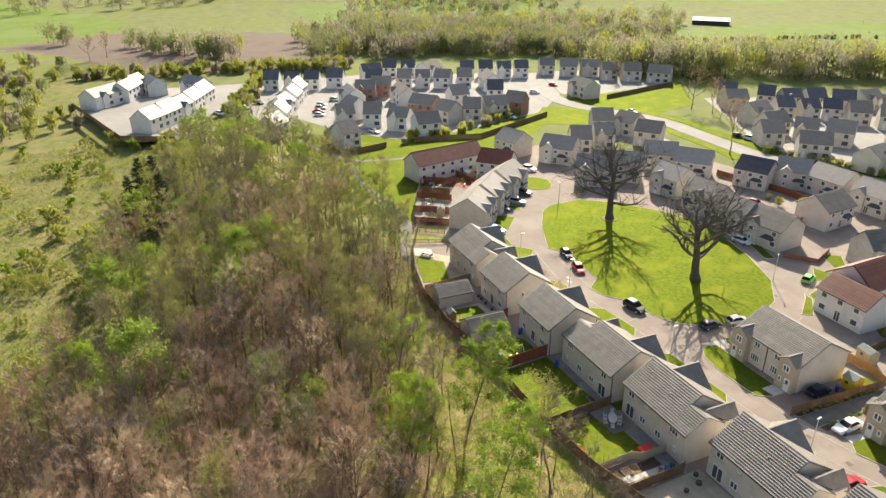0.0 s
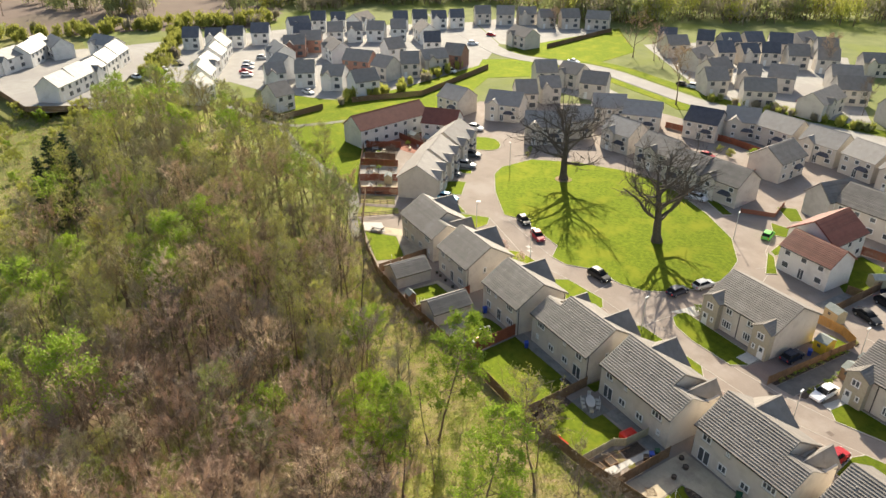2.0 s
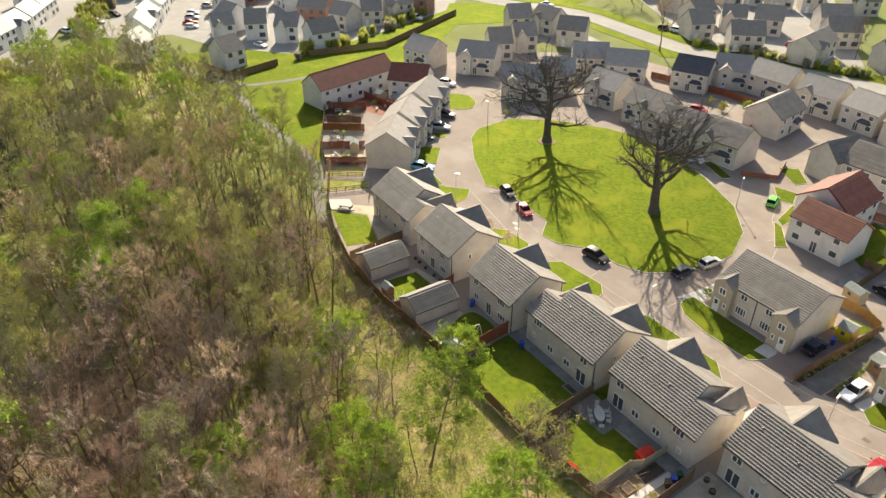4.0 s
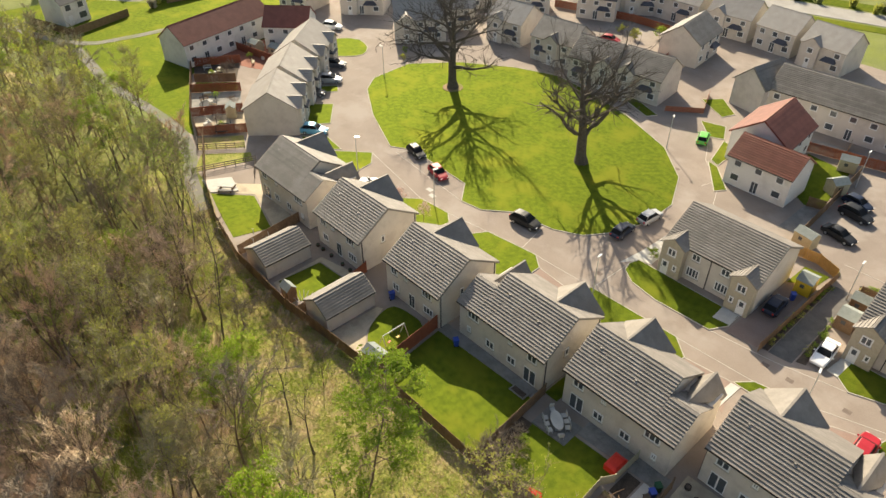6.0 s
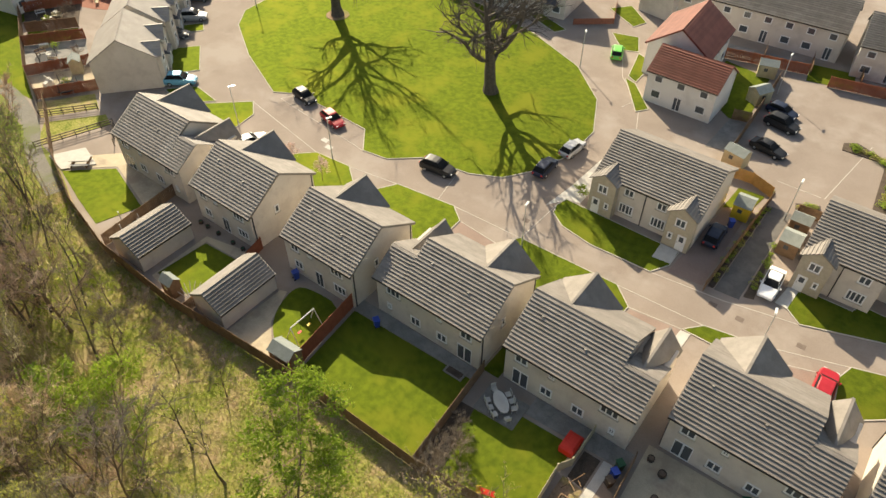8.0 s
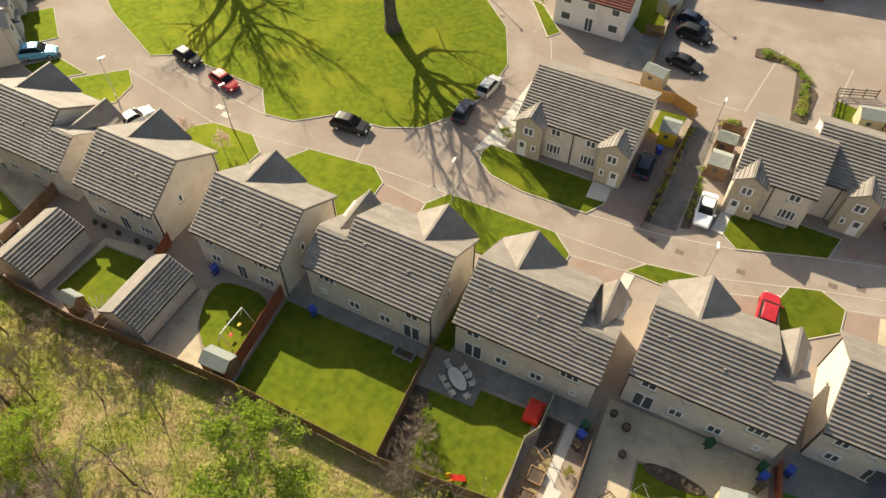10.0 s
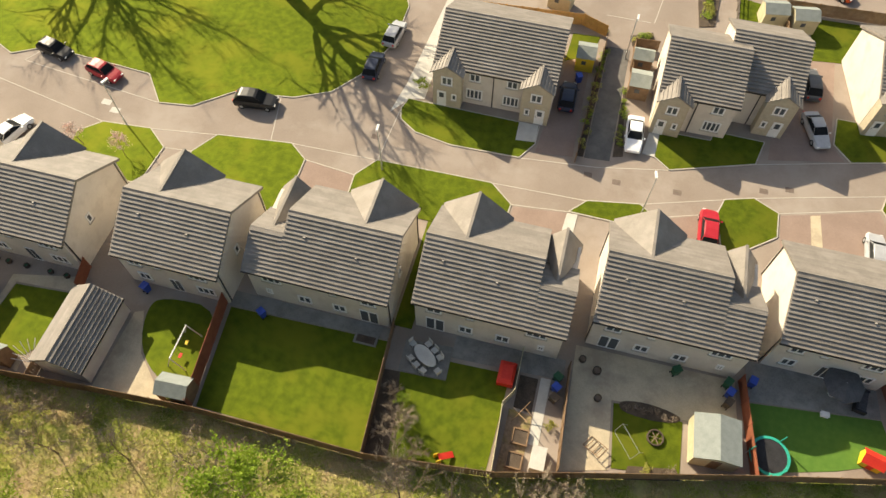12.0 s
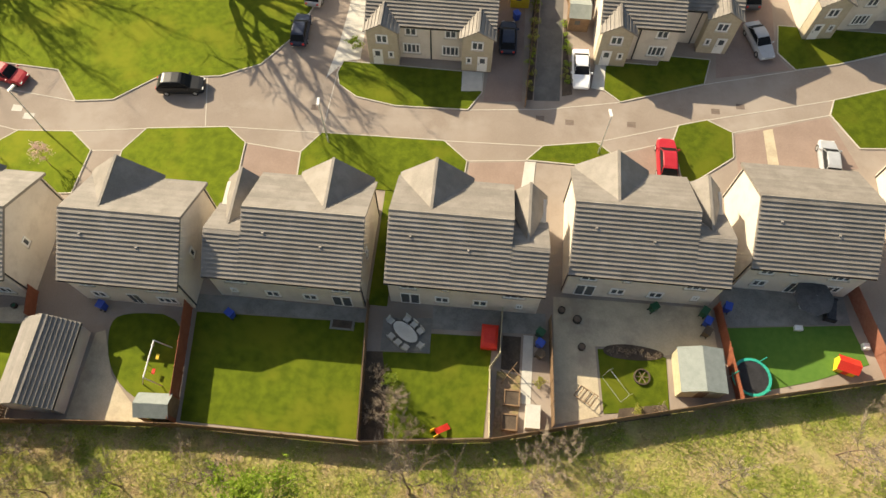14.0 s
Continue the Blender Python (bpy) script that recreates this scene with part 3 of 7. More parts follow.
M_LEAF = leaf_material("young_leaves", (0.20, 0.30, 0.03), (0.34, 0.44, 0.06))
M_LEAF_YELLOW = leaf_material("yellow_green_leaves", (0.34, 0.36, 0.07), (0.48, 0.47, 0.12))
M_NEEDLE = leaf_material("dark_needles", (0.025, 0.05, 0.025), (0.05, 0.08, 0.035), 0.1)
M_DRY = leaf_material("dry_stalks", (0.40, 0.31, 0.17), (0.60, 0.50, 0.29))
M_GRASSBLADE = leaf_material("grass_blades", (0.255, 0.325, 0.05), (0.44, 0.48, 0.10))


def disc_data_low(r, n=18):
    v = [(r * math.cos(6.28319 * i / n), r * math.sin(6.28319 * i / n), z) for z in (0.0, 0.16) for i in range(n)]
    return v, [tuple(range(n, 2 * n))] + [(i, (i + 1) % n, n + (i + 1) % n, n + i) for i in range(n)]


class Wood:
    """Gathers branch tubes, twigs and leaves of one tree."""

    def __init__(self, seed):
        self.r = random.Random(seed)
        self.wv, self.wf, self.cv, self.cf, self.ci = [], [], [], [], []

    def tube(self, path, radii, sides):
        n0 = len(self.wv)
        for k, (p, r) in enumerate(zip(path, radii)):
            d = (path[min(k + 1, len(path) - 1)] - path[max(k - 1, 0)]).normalized()
            a = d.orthogonal().normalized()
            b = d.cross(a)
            for s in range(sides):
                t = 2 * math.pi * s / sides
                self.wv.append(tuple(p + (a * math.cos(t) + b * math.sin(t)) * r))
        for k in range(len(path) - 1):
            for s in range(sides):
                i, j = n0 + k * sides + s, n0 + k * sides + (s + 1) % sides
                self.wf.append((i, j, j + sides, i + sides))

    def twig(self, p, d, width, mat=0):
        n = len(self.cv)
        a = d.orthogonal().normalized() * width
        self.cv += [tuple(p - a), tuple(p + a), tuple(p + d)]
        self.cf.append((n, n + 1, n + 2))
        self.ci.append(mat)

    def leaf(self, p, size, mat=1):
        n = len(self.cv)
        u = Vector((self.r.gauss(0, 1), self.r.gauss(0, 1), self.r.gauss(0, 1))).normalized()
        v = u.orthogonal().normalized()
        u, v = u * size, v * size * 0.55
        self.cv += [tuple(p - u), tuple(p + u * 0.3 + v), tuple(p + u * 0.6 - v)]
        self.cf.append((n, n + 1, n + 2))
        self.ci.append(mat)

    def spread(self, d, angle):
        a = d.orthogonal().normalized()
        a.rotate(Matrix.Rotation(self.r.uniform(0, 6.283), 3, d))
        return (d * math.cos(angle) + a * math.sin(angle)).normalized()

    def bent(self, p, d, length, segs, up=0.15, wander=0.2):
        path = [p.copy()]
        for _ in range(segs):
            d = (d + Vector((self.r.gauss(0, wander), self.r.gauss(0, wander), self.r.gauss(0, wander) + up))).normalized()
            path.append(path[-1] + d * length / segs)
        return path


def tree_meshes(name, seed, H, r0, base, crown, limbs, subs, twigs, leaves=0, taper=0.8, size=0.12, bark=None, leaf_mat=None, twig_mat=None, up=0.2, stems=1, tw=0.014, levels=2, rise=(0.5, 1.0), twig_len=(0.4, 1.1)):
    w = Wood(seed)
    r = w.r
    for st in range(stems):
        lean = Vector((r.gauss(0, 0.06), r.gauss(0, 0.06), 1)) + (Vector((r.gauss(0, 0.25), r.gauss(0, 0.25), 0)) if stems > 1 else Vector())
        h = H * r.uniform(0.8, 1.0) if stems > 1 else H
        trunk = w.bent(Vector((r.gauss(0, 0.3) if stems > 1 else 0, r.gauss(0, 0.3) if stems > 1 else 0, -0.3)), lean.normalized(), h, 9, 0.12, 0.07)
        rad = [r0 * (1 - 0.93 * (k / 9) ** taper) for k in range(10)]
        rad[0] *= 1.5
        w.tube(trunk, rad, 8 if levels > 2 else 5)
        for i in range(limbs):
            f = base + (0.97 - base) * (i + r.random()) / limbs
            k = min(8, int(f * 9))
            p = trunk[k].lerp(trunk[k + 1], f * 9 - k)
            az = i * 2.4 + r.uniform(-0.5, 0.5)
            el = r.uniform(*rise) * (0.55 + 0.6 * f)
            d = Vector((math.cos(az) * math.cos(el), math.sin(az) * math.cos(el), math.sin(el)))
            g = (f - base) / (1 - base)
            L = crown * r.uniform(0.75, 1.1) * (0.55 + 0.75 * math.sin(math.pi * min(1, 0.25 + 0.7 * g)) - 0.35 * g)
            ns = 5 if levels > 2 else 4
            path = w.bent(p, d, L, ns, up, 0.16)
            rr = rad[k] * r.uniform(0.42, 0.6)
            w.tube(path, [rr * (1 - 0.85 * q / ns) + 0.008 for q in range(ns + 1)], 5 if levels > 2 else 3)
            ends = []
            for _ in range(subs):
                s = r.uniform(0.25, 1.0)
                q = min(ns - 1, int(s * ns))
                p2 = path[q].lerp(path[q + 1], s * ns - q)
                d2 = w.spread((path[q + 1] - path[q]).normalized(), r.uniform(0.4, 1.0))
                n2 = 3 if levels > 2 else 2
                sp = w.bent(p2, d2, L * r.uniform(0.25, 0.5), n2, 0.1, 0.2)
                w.tube(sp, [rr * 0.36 * (1 - s * 0.5) + 0.014, rr * 0.24 + 0.010, rr * 0.1 + 0.004, 0.004][: n2 + 1], 3)
                ends.append(sp)
                if levels > 2:
                    for _ in range(4):
                        s3 = r.random()
                        q3 = min(2, int(s3 * 3))
                        p3 = sp[q3].lerp(sp[q3 + 1], s3 * 3 - q3)
                        sp3 = w.bent(p3, w.spread((sp[q3 + 1] - sp[q3]).normalized(), r.uniform(0.4, 1.1)), L * r.uniform(0.12, 0.28), 2, 0.05, 0.25)
                        w.tube(sp3, [rr * 0.12 + 0.008, rr * 0.07 + 0.006, 0.005], 3)
                        ends.append(sp3)
            for sp in ends:
                for _ in range(twigs):
                    s = r.uniform(0.1, 1.0) * (len(sp) - 1)
                    q = min(len(sp) - 2, int(s))
                    p3 = sp[q].lerp(sp[q + 1], s - q)
                    d3 = w.spread((sp[q + 1] - sp[q]).normalized(), r.uniform(0.2, 1.1)) * r.uniform(*twig_len)
                    w.twig(p3, d3, tw)
                    for _ in range(int(leaves + r.random())):
                        w.leaf(p3 + d3 * r.uniform(0.2, 1.1) + Vector((r.gauss(0, 0.1), r.gauss(0, 0.1), r.gauss(0, 0.1))), size * r.uniform(0.6, 1.3))
    return mesh_of("trunk", w.wv, w.wf, bark or M_BARK), mesh_of("crown", w.cv, w.cf, [twig_mat or M_TWIG, leaf_mat or M_LEAF], w.ci)


def conifer_meshes(seed, H=13, R=3.2):
    w = Wood(seed)
    r = w.r
    trunk = [Vector((0, 0, -0.2 + H * k / 8)) for k in range(9)]
    w.tube(trunk, [0.22 * (1 - 0.95 * k / 8) for k in range(9)], 6)
    for i in range(90):
        f = 0.06 + 0.92 * i / 90
        p = Vector((0, 0, H * f))
        az = i * 2.4
        L = R * (1 - f) ** 0.8 * r.uniform(0.75, 1.1) + 0.2
        d = Vector((math.cos(az), math.sin(az), -0.12))
        path = w.bent(p, d, L, 3, 0.06, 0.08)
        w.tube(path, [0.04, 0.03, 0.02, 0.008], 3)
        for _ in range(int(14 + 16 * L)):
            s = r.uniform(0.15, 1) * 3
            q = min(2, int(s))
            pp = path[q].lerp(path[q + 1], s - q)
            w.twig(pp, Vector((r.gauss(0, 0.35), r.gauss(0, 0.35), r.gauss(-0.1, 0.2))), 0.07, 1)
    return mesh_of("trunk", w.wv, w.wf, M_BARK), mesh_of("crown", w.cv, w.cf, [M_TWIG, M_NEEDLE], w.ci)


def plant_tree(meshes, x, y, z, scale, turn, label, category="tree", group="", name="tree"):
    t = thing(name, label, category, Matrix.Translation((x, y, z)) @ Matrix.Rotation(turn, 4, "Z") @ Matrix.Diagonal((scale, scale, scale * 1.0, 1)), group)
    for n, me in zip(("trunk", "crown"), meshes):
        ob = new(n, me)
        ob.parent = t
    return t


M_TWIG_PURPLE = material("purple_brown_twigs", (0.48, 0.335, 0.235), (0.61, 0.45, 0.325), 0.95, 3, 0, 10, spread=0.15)
M_TWIG_GREY = material("grey_brown_twigs", (0.23, 0.185, 0.14), (0.34, 0.28, 0.215), 0.95, 3, 0, 10, spread=0.15)
M_TWIG_OLIVE = material("olive_brown_twigs", (0.28, 0.245, 0.145), (0.40, 0.35, 0.215), 0.95, 3, 0, 10, spread=0.15)
BARE = [tree_meshes("bare", 11, 11, 0.16, 0.35, 3.7, 13, 7, 34, twig_mat=M_TWIG, tw=0.012, twig_len=(0.3, 0.8)),
        tree_meshes("bare", 12, 10, 0.15, 0.25, 4.0, 13, 7, 34, twig_mat=M_TWIG_PURPLE, tw=0.012, twig_len=(0.3, 0.8)),
        tree_meshes("bare", 13, 8.5, 0.11, 0.2, 3.0, 8, 5, 26, twig_mat=M_TWIG_PURPLE, stems=3, tw=0.013, twig_len=(0.3, 0.8)),
        tree_meshes("bare", 14, 9.5, 0.13, 0.3, 3.8, 12, 7, 34, twig_mat=M_TWIG_GREY, tw=0.011, twig_len=(0.3, 0.8))]
SLIM = [tree_meshes("slim", 21, 14, 0.14, 0.45, 2.7, 13, 6, 18, leaves=1.5, size=0.085, leaf_mat=M_LEAF_YELLOW, twig_mat=M_TWIG_OLIVE, tw=0.014),
        tree_meshes("slim", 22, 13, 0.13, 0.4, 2.5, 12, 6, 18, leaves=1.3, size=0.08, leaf_mat=M_LEAF, twig_mat=M_TWIG_OLIVE, tw=0.014),
        tree_meshes("slim", 23, 13, 0.12, 0.5, 2.6, 12, 6, 22, leaves=0, twig_mat=M_TWIG_OLIVE, tw=0.014)]
GREEN = [tree_meshes("green", 31, 10, 0.15, 0.3, 2.6, 15, 6, 11, leaves=5, size=0.125, tw=0.012, rise=(0.0, 0.5), up=0.05),
         tree_meshes("green", 32, 9, 0.15, 0.25, 3.2, 14, 6, 11, leaves=5, size=0.13, tw=0.012),
         tree_meshes("green", 33, 8, 0.12, 0.25, 2.6, 13, 5, 11, leaves=4, size=0.115, leaf_mat=M_LEAF_YELLOW, tw=0.012)]
GREEN.append(tree_meshes("green", 34, 9.5, 0.14, 0.22, 3.0, 18, 7, 9, leaves=5, size=0.125, leaf_mat=leaf_material("fresh_green_leaves", (0.235, 0.345, 0.025), (0.36, 0.47, 0.055)), tw=0.012, rise=(-0.1, 0.5), up=0.05))
BUSH = [tree_meshes("bush", 41, 2.2, 0.05, 0.05, 1.6, 6, 3, 8, leaves=3, size=0.15, stems=2, leaf_mat=M_LEAF_YELLOW, twig_len=(0.2, 0.6)),
        tree_meshes("bush", 42, 2.6, 0.05, 0.05, 1.7, 6, 3, 8, leaves=3, size=0.15, stems=2, leaf_mat=M_LEAF, twig_len=(0.2, 0.6)),
        tree_meshes("bush", 43, 2.6, 0.04, 0.05, 1.8, 8, 5, 20, stems=2, twig_mat=M_TWIG_GREY, twig_len=(0.3, 0.8), tw=0.011)]
FAR = {"slim": [tree_meshes("slim", 71, 14, 0.14, 0.45, 2.7, 10, 4, 11, leaves=1.6, size=0.14, leaf_mat=M_LEAF_YELLOW, twig_mat=M_TWIG_OLIVE, tw=0.03), tree_meshes("slim", 72, 13, 0.13, 0.4, 2.6, 10, 4, 11, leaves=0.5, size=0.12, tw=0.03, leaf_mat=M_LEAF_YELLOW, twig_mat=M_TWIG_OLIVE)],
       "green": [tree_meshes("green", 73, 10, 0.15, 0.3, 3.0, 11, 4, 10, leaves=4, size=0.17, tw=0.02)],
       "bare": [tree_meshes("bare", 74, 10.5, 0.15, 0.3, 3.6, 11, 5, 16, twig_mat=M_TWIG_OLIVE, tw=0.03)]}
POLE = [tree_meshes("pole", 81 + k, 13.5 - k, 0.13, 0.45, 2.2, 9, 3, 4, leaves=1, size=0.12, leaf_mat=M_LEAF_YELLOW, tw=0.018, bark=M_OAK) for k in range(3)]
SCRUB = [tree_meshes("bush", 91 + k, 2.4, 0.05, 0.05, 1.7, 5, 2, 7, leaves=4, size=0.24, stems=2, leaf_mat=(M_LEAF_YELLOW, M_LEAF)[k], twig_len=(0.2, 0.6)) for k in range(2)]
CONIFER = conifer_meshes(51)

BARE_L, SLIM_L, GREEN_L = "bare woodland tree with fine brown twigs", "tall slim woodland tree with sparse spring buds", "woodland tree with bright young green leaves"


def join_trees(name, trees, label):
    """Many trees of one far stand in a single mesh."""
    v, f, idx, mats = [], [], [], [M_BARK, M_TWIG, M_LEAF, M_LEAF_YELLOW, M_TWIG_PURPLE]
    for (trunk, crown), m in trees:
        for me in (trunk, crown):
            n = len(v)
            co = np.empty(len(me.vertices) * 3)
            me.vertices.foreach_get("co", co)
            co = co.reshape(-1, 3) @ np.array(m.to_3x3()).T + np.array(m.translation)
            v.extend(map(tuple, co.tolist()))
            mats += [q for q in me.materials if q not in mats]
            slot = [mats.index(q) for q in me.materials]
            for p in me.polygons:
                f.append(tuple(i + n for i in p.vertices))
                idx.append(slot[p.material_index])
    tagged(new(name, mesh_of(name, v, f, mats, idx)), label, "wood", kind="stuff")


def plant_wood():
    r = random.Random(7)
    far_stand = []
    x = -166.0
    while x < 34:
        y = wood_south(x)
        while y < wood_north(x):
            px, py = x + r.uniform(-2, 2), y + r.uniform(-2, 2)
            y += 4.8 if x < -42 else 4.2
            if py > wood_north(px) or r.random() < 0.10 or px > -2 - 0.55 * (py + 45) + 18:
                continue
            edge = wood_north(px) - py
            c = r.random()
            far = px < -42
            if far:
                kind = "slim" if c < 0.70 else "green" if c < 0.78 else "bare"
                if px < -100 and c < 0.12:
                    kind = "green"
            else:
                kind = "bare" if c < 0.88 else "green" if c < 0.91 else "slim"
                if edge < 11:
                    kind = "bare" if c < 0.4 else "slim" if c < 0.93 else "green"
            pool, label = {"bare": (BARE, BARE_L), "slim": (SLIM, SLIM_L), "green": (GREEN, GREEN_L)}[kind]
            s = r.uniform(1.05, 1.45) if kind != "slim" else r.uniform(0.9, 1.25)
            if px < -88:
                pool = FAR[kind]
            meshes, turn = r.choice(pool), r.uniform(0, 6.28)
            if px < -66:
                far_stand.append((meshes, Matrix.Translation((px, py, ground_height(px, py) - 0.1)) @ Matrix.Rotation(turn, 4, "Z") @ Matrix.Diagonal((s, s, s, 1))))
                continue
            plant_tree(meshes, px, py, ground_height(px, py) - 0.1, s, turn, label, group="trees of the wood")
        x += 4.7
    join_trees("far_stand", far_stand, "far stand of slim spring trees in the wood")


plant_wood()


def plant_poles():
    """Close-set slim stems between the larger trees."""
    r = random.Random(17)
    stand = []
    while len(stand) < 85:
        x = r.uniform(-112, -30)
        y = wood_north(x) + 1.0 - r.random() ** 1.2 * 42
        if y < wood_south(x) + 6 or x > -46 and y < -30 or x > -40 and y > -14:
            continue
        s = r.uniform(0.75, 1.15)
        stand.append((r.choice(POLE), Matrix.Translation((x, y, ground_height(x, y) - 0.1)) @ Matrix.Rotation(r.uniform(0, 6.28), 4, "Z") @ Matrix.Diagonal((s, s, s, 1))))
    join_trees("slim_stand", stand, "close stand of slim dark stems with sparse buds")


plant_poles()
strip_r = random.Random(19)
for x, y, s in ((-20.8, -7.7, 0.95), (-16.4, -7.9, 0.95), (-34.4, -7.3, 1.1), (-39.4, -5.0, 1.1), (-44, -6.5, 1.15), (-52, -2.0, 1.0), (-56.5, -0.5, 1.05), (-49, -4.0, 0.95), (-61, 1.0, 1.0)):
    plant_tree(POLE[int(-x) % 3], x, y, ground_height(x, y) - 0.1, s, x, "slim dark leaning tree on the rough strip", group="trees of the wood")
for k in range(8):
    x = -46 + 40 * (k + strip_r.uniform(0.1, 0.9)) / 8
    y = strip_r.uniform(-17, -8.5)
    plant_tree(POLE[k % 3] if k % 4 else SLIM[2], x, y, ground_height(x, y) - 0.1, strip_r.uniform(0.7, 1.0), k, "slim bare tree on the rough strip", group="trees of the wood")
for x, y, s, k in ((-60, -28, 1.5, 1), (-28.5, -45.5, 1.75, 1), (-25.2, -10.4, 0.95, 0), (-67, -22, 1.4, 3), (-54, -33, 1.1, 3), (-50, -12, 0.9, 0), (-45.5, -6, 0.9, 2), (-36, -5, 0.7, 2), (-12, -22.3, 0.95, 2), (-16, -28.6, 0.75, 0), (-28, -12, 1.15, 0), (-57, -35.5, 1.0, 2), (-91, -32, 1.3, 0)):
    plant_tree(GREEN[k], x, y, ground_height(x, y), s, x, GREEN_L, group="trees of the wood")
LARCH = [tree_meshes("larch", 35, 17.5, 0.17, 0.36, 3.4, 26, 7, 10, leaves=6, size=0.145, tw=0.012, rise=(-0.15, 0.4), up=0.06, leaf_mat=M_LEAF),
         tree_meshes("larch", 36, 16.5, 0.16, 0.40, 3.6, 18, 6, 8, leaves=1.9, size=0.13, tw=0.014, rise=(0.0, 0.6), up=0.10, leaf_mat=M_LEAF_YELLOW)]
for x, y, s, k, lab in ((-7.5, -8.7, 0.98, 0, "tall young larch with fresh green needles by the fences"), (5.2, -3.4, 1.0, 1, "tall spring tree with sparse yellow-green leaves by the fences"), (7.6, -13.2, 0.95, 0, "tall young larch with fresh green needles"), (-3.6, -19.8, 0.85, 0, "tall young larch with fresh green needles"), (-1.5, -12.5, 0.6, 1, "spring tree with sparse yellow-green leaves")):
    plant_tree(LARCH[k], x, y, ground_height(x, y), s, math.pi if k == 0 else x * 1.7, lab, group="trees of the wood")
plant_tree(BARE[3], -1.0, -0.9, 0.0, 0.95, 2.2, "tall bare tree with pale twigs beside the garden fence", group="trees of the wood")
for x, y, s in ((-105, -43.5, 1.4), (-109, -40.5, 1.3), (-101, -46, 1.2), (-104, -39.5, 1.15)):
    plant_tree(CONIFER, x, y, ground_height(x, y), s, y, "dark green conifer among bare trees", group="conifers in the wood")
for x, y, s in ((-22.5, -2.5, 0.55), (-17, -1.8, 0.5), (-28, -3.5, 0.55), (-33, -6, 0.7), (-40, -2.5, 0.6), (-36, -4, 0.6), (2.8, -1.5, 0.75), (8.0, 0.6, 0.8), (13.5, 0, 0.7), (-47, -1.5, 0.8), (22, 2, 0.6), (31, 5, 0.6), (-13.5, -1.2, 0.6), (10.4, -2.4, 0.75)):
    plant_tree(BARE[3], x, y, ground_height(x, y), s, x * 3, "small bare tree beside the garden fences", group="trees of the wood")
for x, y, s in ((-2.9, 5.2, 0.85), (-1.6, 3.6, 0.6), (-33, -1.2, 0.8), (-30.5, -0.9, 0.8), (-36.5, -1.0, 0.8), (-40, -0.6, 0.7), (8.5, 3.4, 0.7), (10.5, 3.9, 0.7), (-27.0, -0.4, 0.6), (-18.5, 0.7, 0.6), (-46, -0.4, 0.7), (38, 9.5, 0.7), (35, 8.8, 0.6)):
    plant_tree(BUSH[2], x, y, 0.0, s, x * 3, "pale bare thorn bush along the fence", "bush", "bushes", "bush")


def plant_scrub():
    r = random.Random(9)
    far = []
    for _ in range(150):
        x = r.uniform(-190, -40)
        y = wood_south(x) - r.uniform(0, 1) ** 1.2 * 70 - 2
        meshes, s, turn = SCRUB[0 if r.random() < 0.8 else 1], r.uniform(0.7, 1.6), r.uniform(0, 6)
        far.append((meshes, Matrix.Translation((x, y, ground_height(x, y))) @ Matrix.Rotation(turn, 4, "Z") @ Matrix.Diagonal((s, s, s, 1))))
    join_trees("scrub", far, "yellow-green scrub bushes over open rough ground")
    for _ in range(36):
        x = r.uniform(-60, 20)
        y = wood_north(x) - r.uniform(-4, 22)
        if y < 0.0:
            plant_tree(BUSH[1 if r.random() < 0.6 else 0], x, y, ground_height(x, y), r.uniform(0.35, 0.75), r.uniform(0, 6), "low bramble bush under the trees", "bush", "bushes", "bush")


plant_scrub()


def tufts(name, n, region, mats, size, label, seed):
    """Uncountable upright blades scattered over a stretch of ground."""
    r = random.Random(seed)
    v, f, idx = [], [], []
    for _ in range(n):
        x, y = region(r)
        z = ground_height(x, y) - 0.03
        patch = noise.noise((x * 0.22, y * 0.22, 3.0)) + 0.5 * noise.noise((x * 0.8, y * 0.8, 9.0))
        mat = 0 if patch + r.gauss(0, 0.25) > -0.05 else 1
        if patch < -0.45:
            continue
        for _ in range(2):
            a, h, wd = r.uniform(0, 6.28), size * r.uniform(0.5, 1.3) * (0.7 + max(0, patch)), size * 0.09
            dx, dy, tx, ty = math.cos(a) * wd, math.sin(a) * wd, r.gauss(0, size * 0.6), r.gauss(0, size * 0.6)
            k = len(v)
            v += [(x - dx, y - dy, z), (x + dx, y + dy, z), (x + tx, y + ty, z + h)]
            f.append((k, k + 1, k + 2))
            idx.append(mat)
    tagged(new(name, mesh_of(name, v, f, mats, idx)), label, "grass", kind="stuff")


def strip(r):
    x = r.uniform(-62, 48)
    return x, float(np.interp(x, [-66, -56, -46.5, -35, -28, -18.8, -5, 4.8, 10.2, 22.9, 34.7, 52], [7, 3.4, 1.4, 1.0, 1.6, 2.2, 2.2, 3.4, 4.8, 8.0, 10.8, 15])) - 0.12 - r.random() ** 1.3 * 24


def scrubland(r):
    x = r.uniform(-190, -20)
    return x, wood_south(x) + 4 - r.uniform(0, 60)


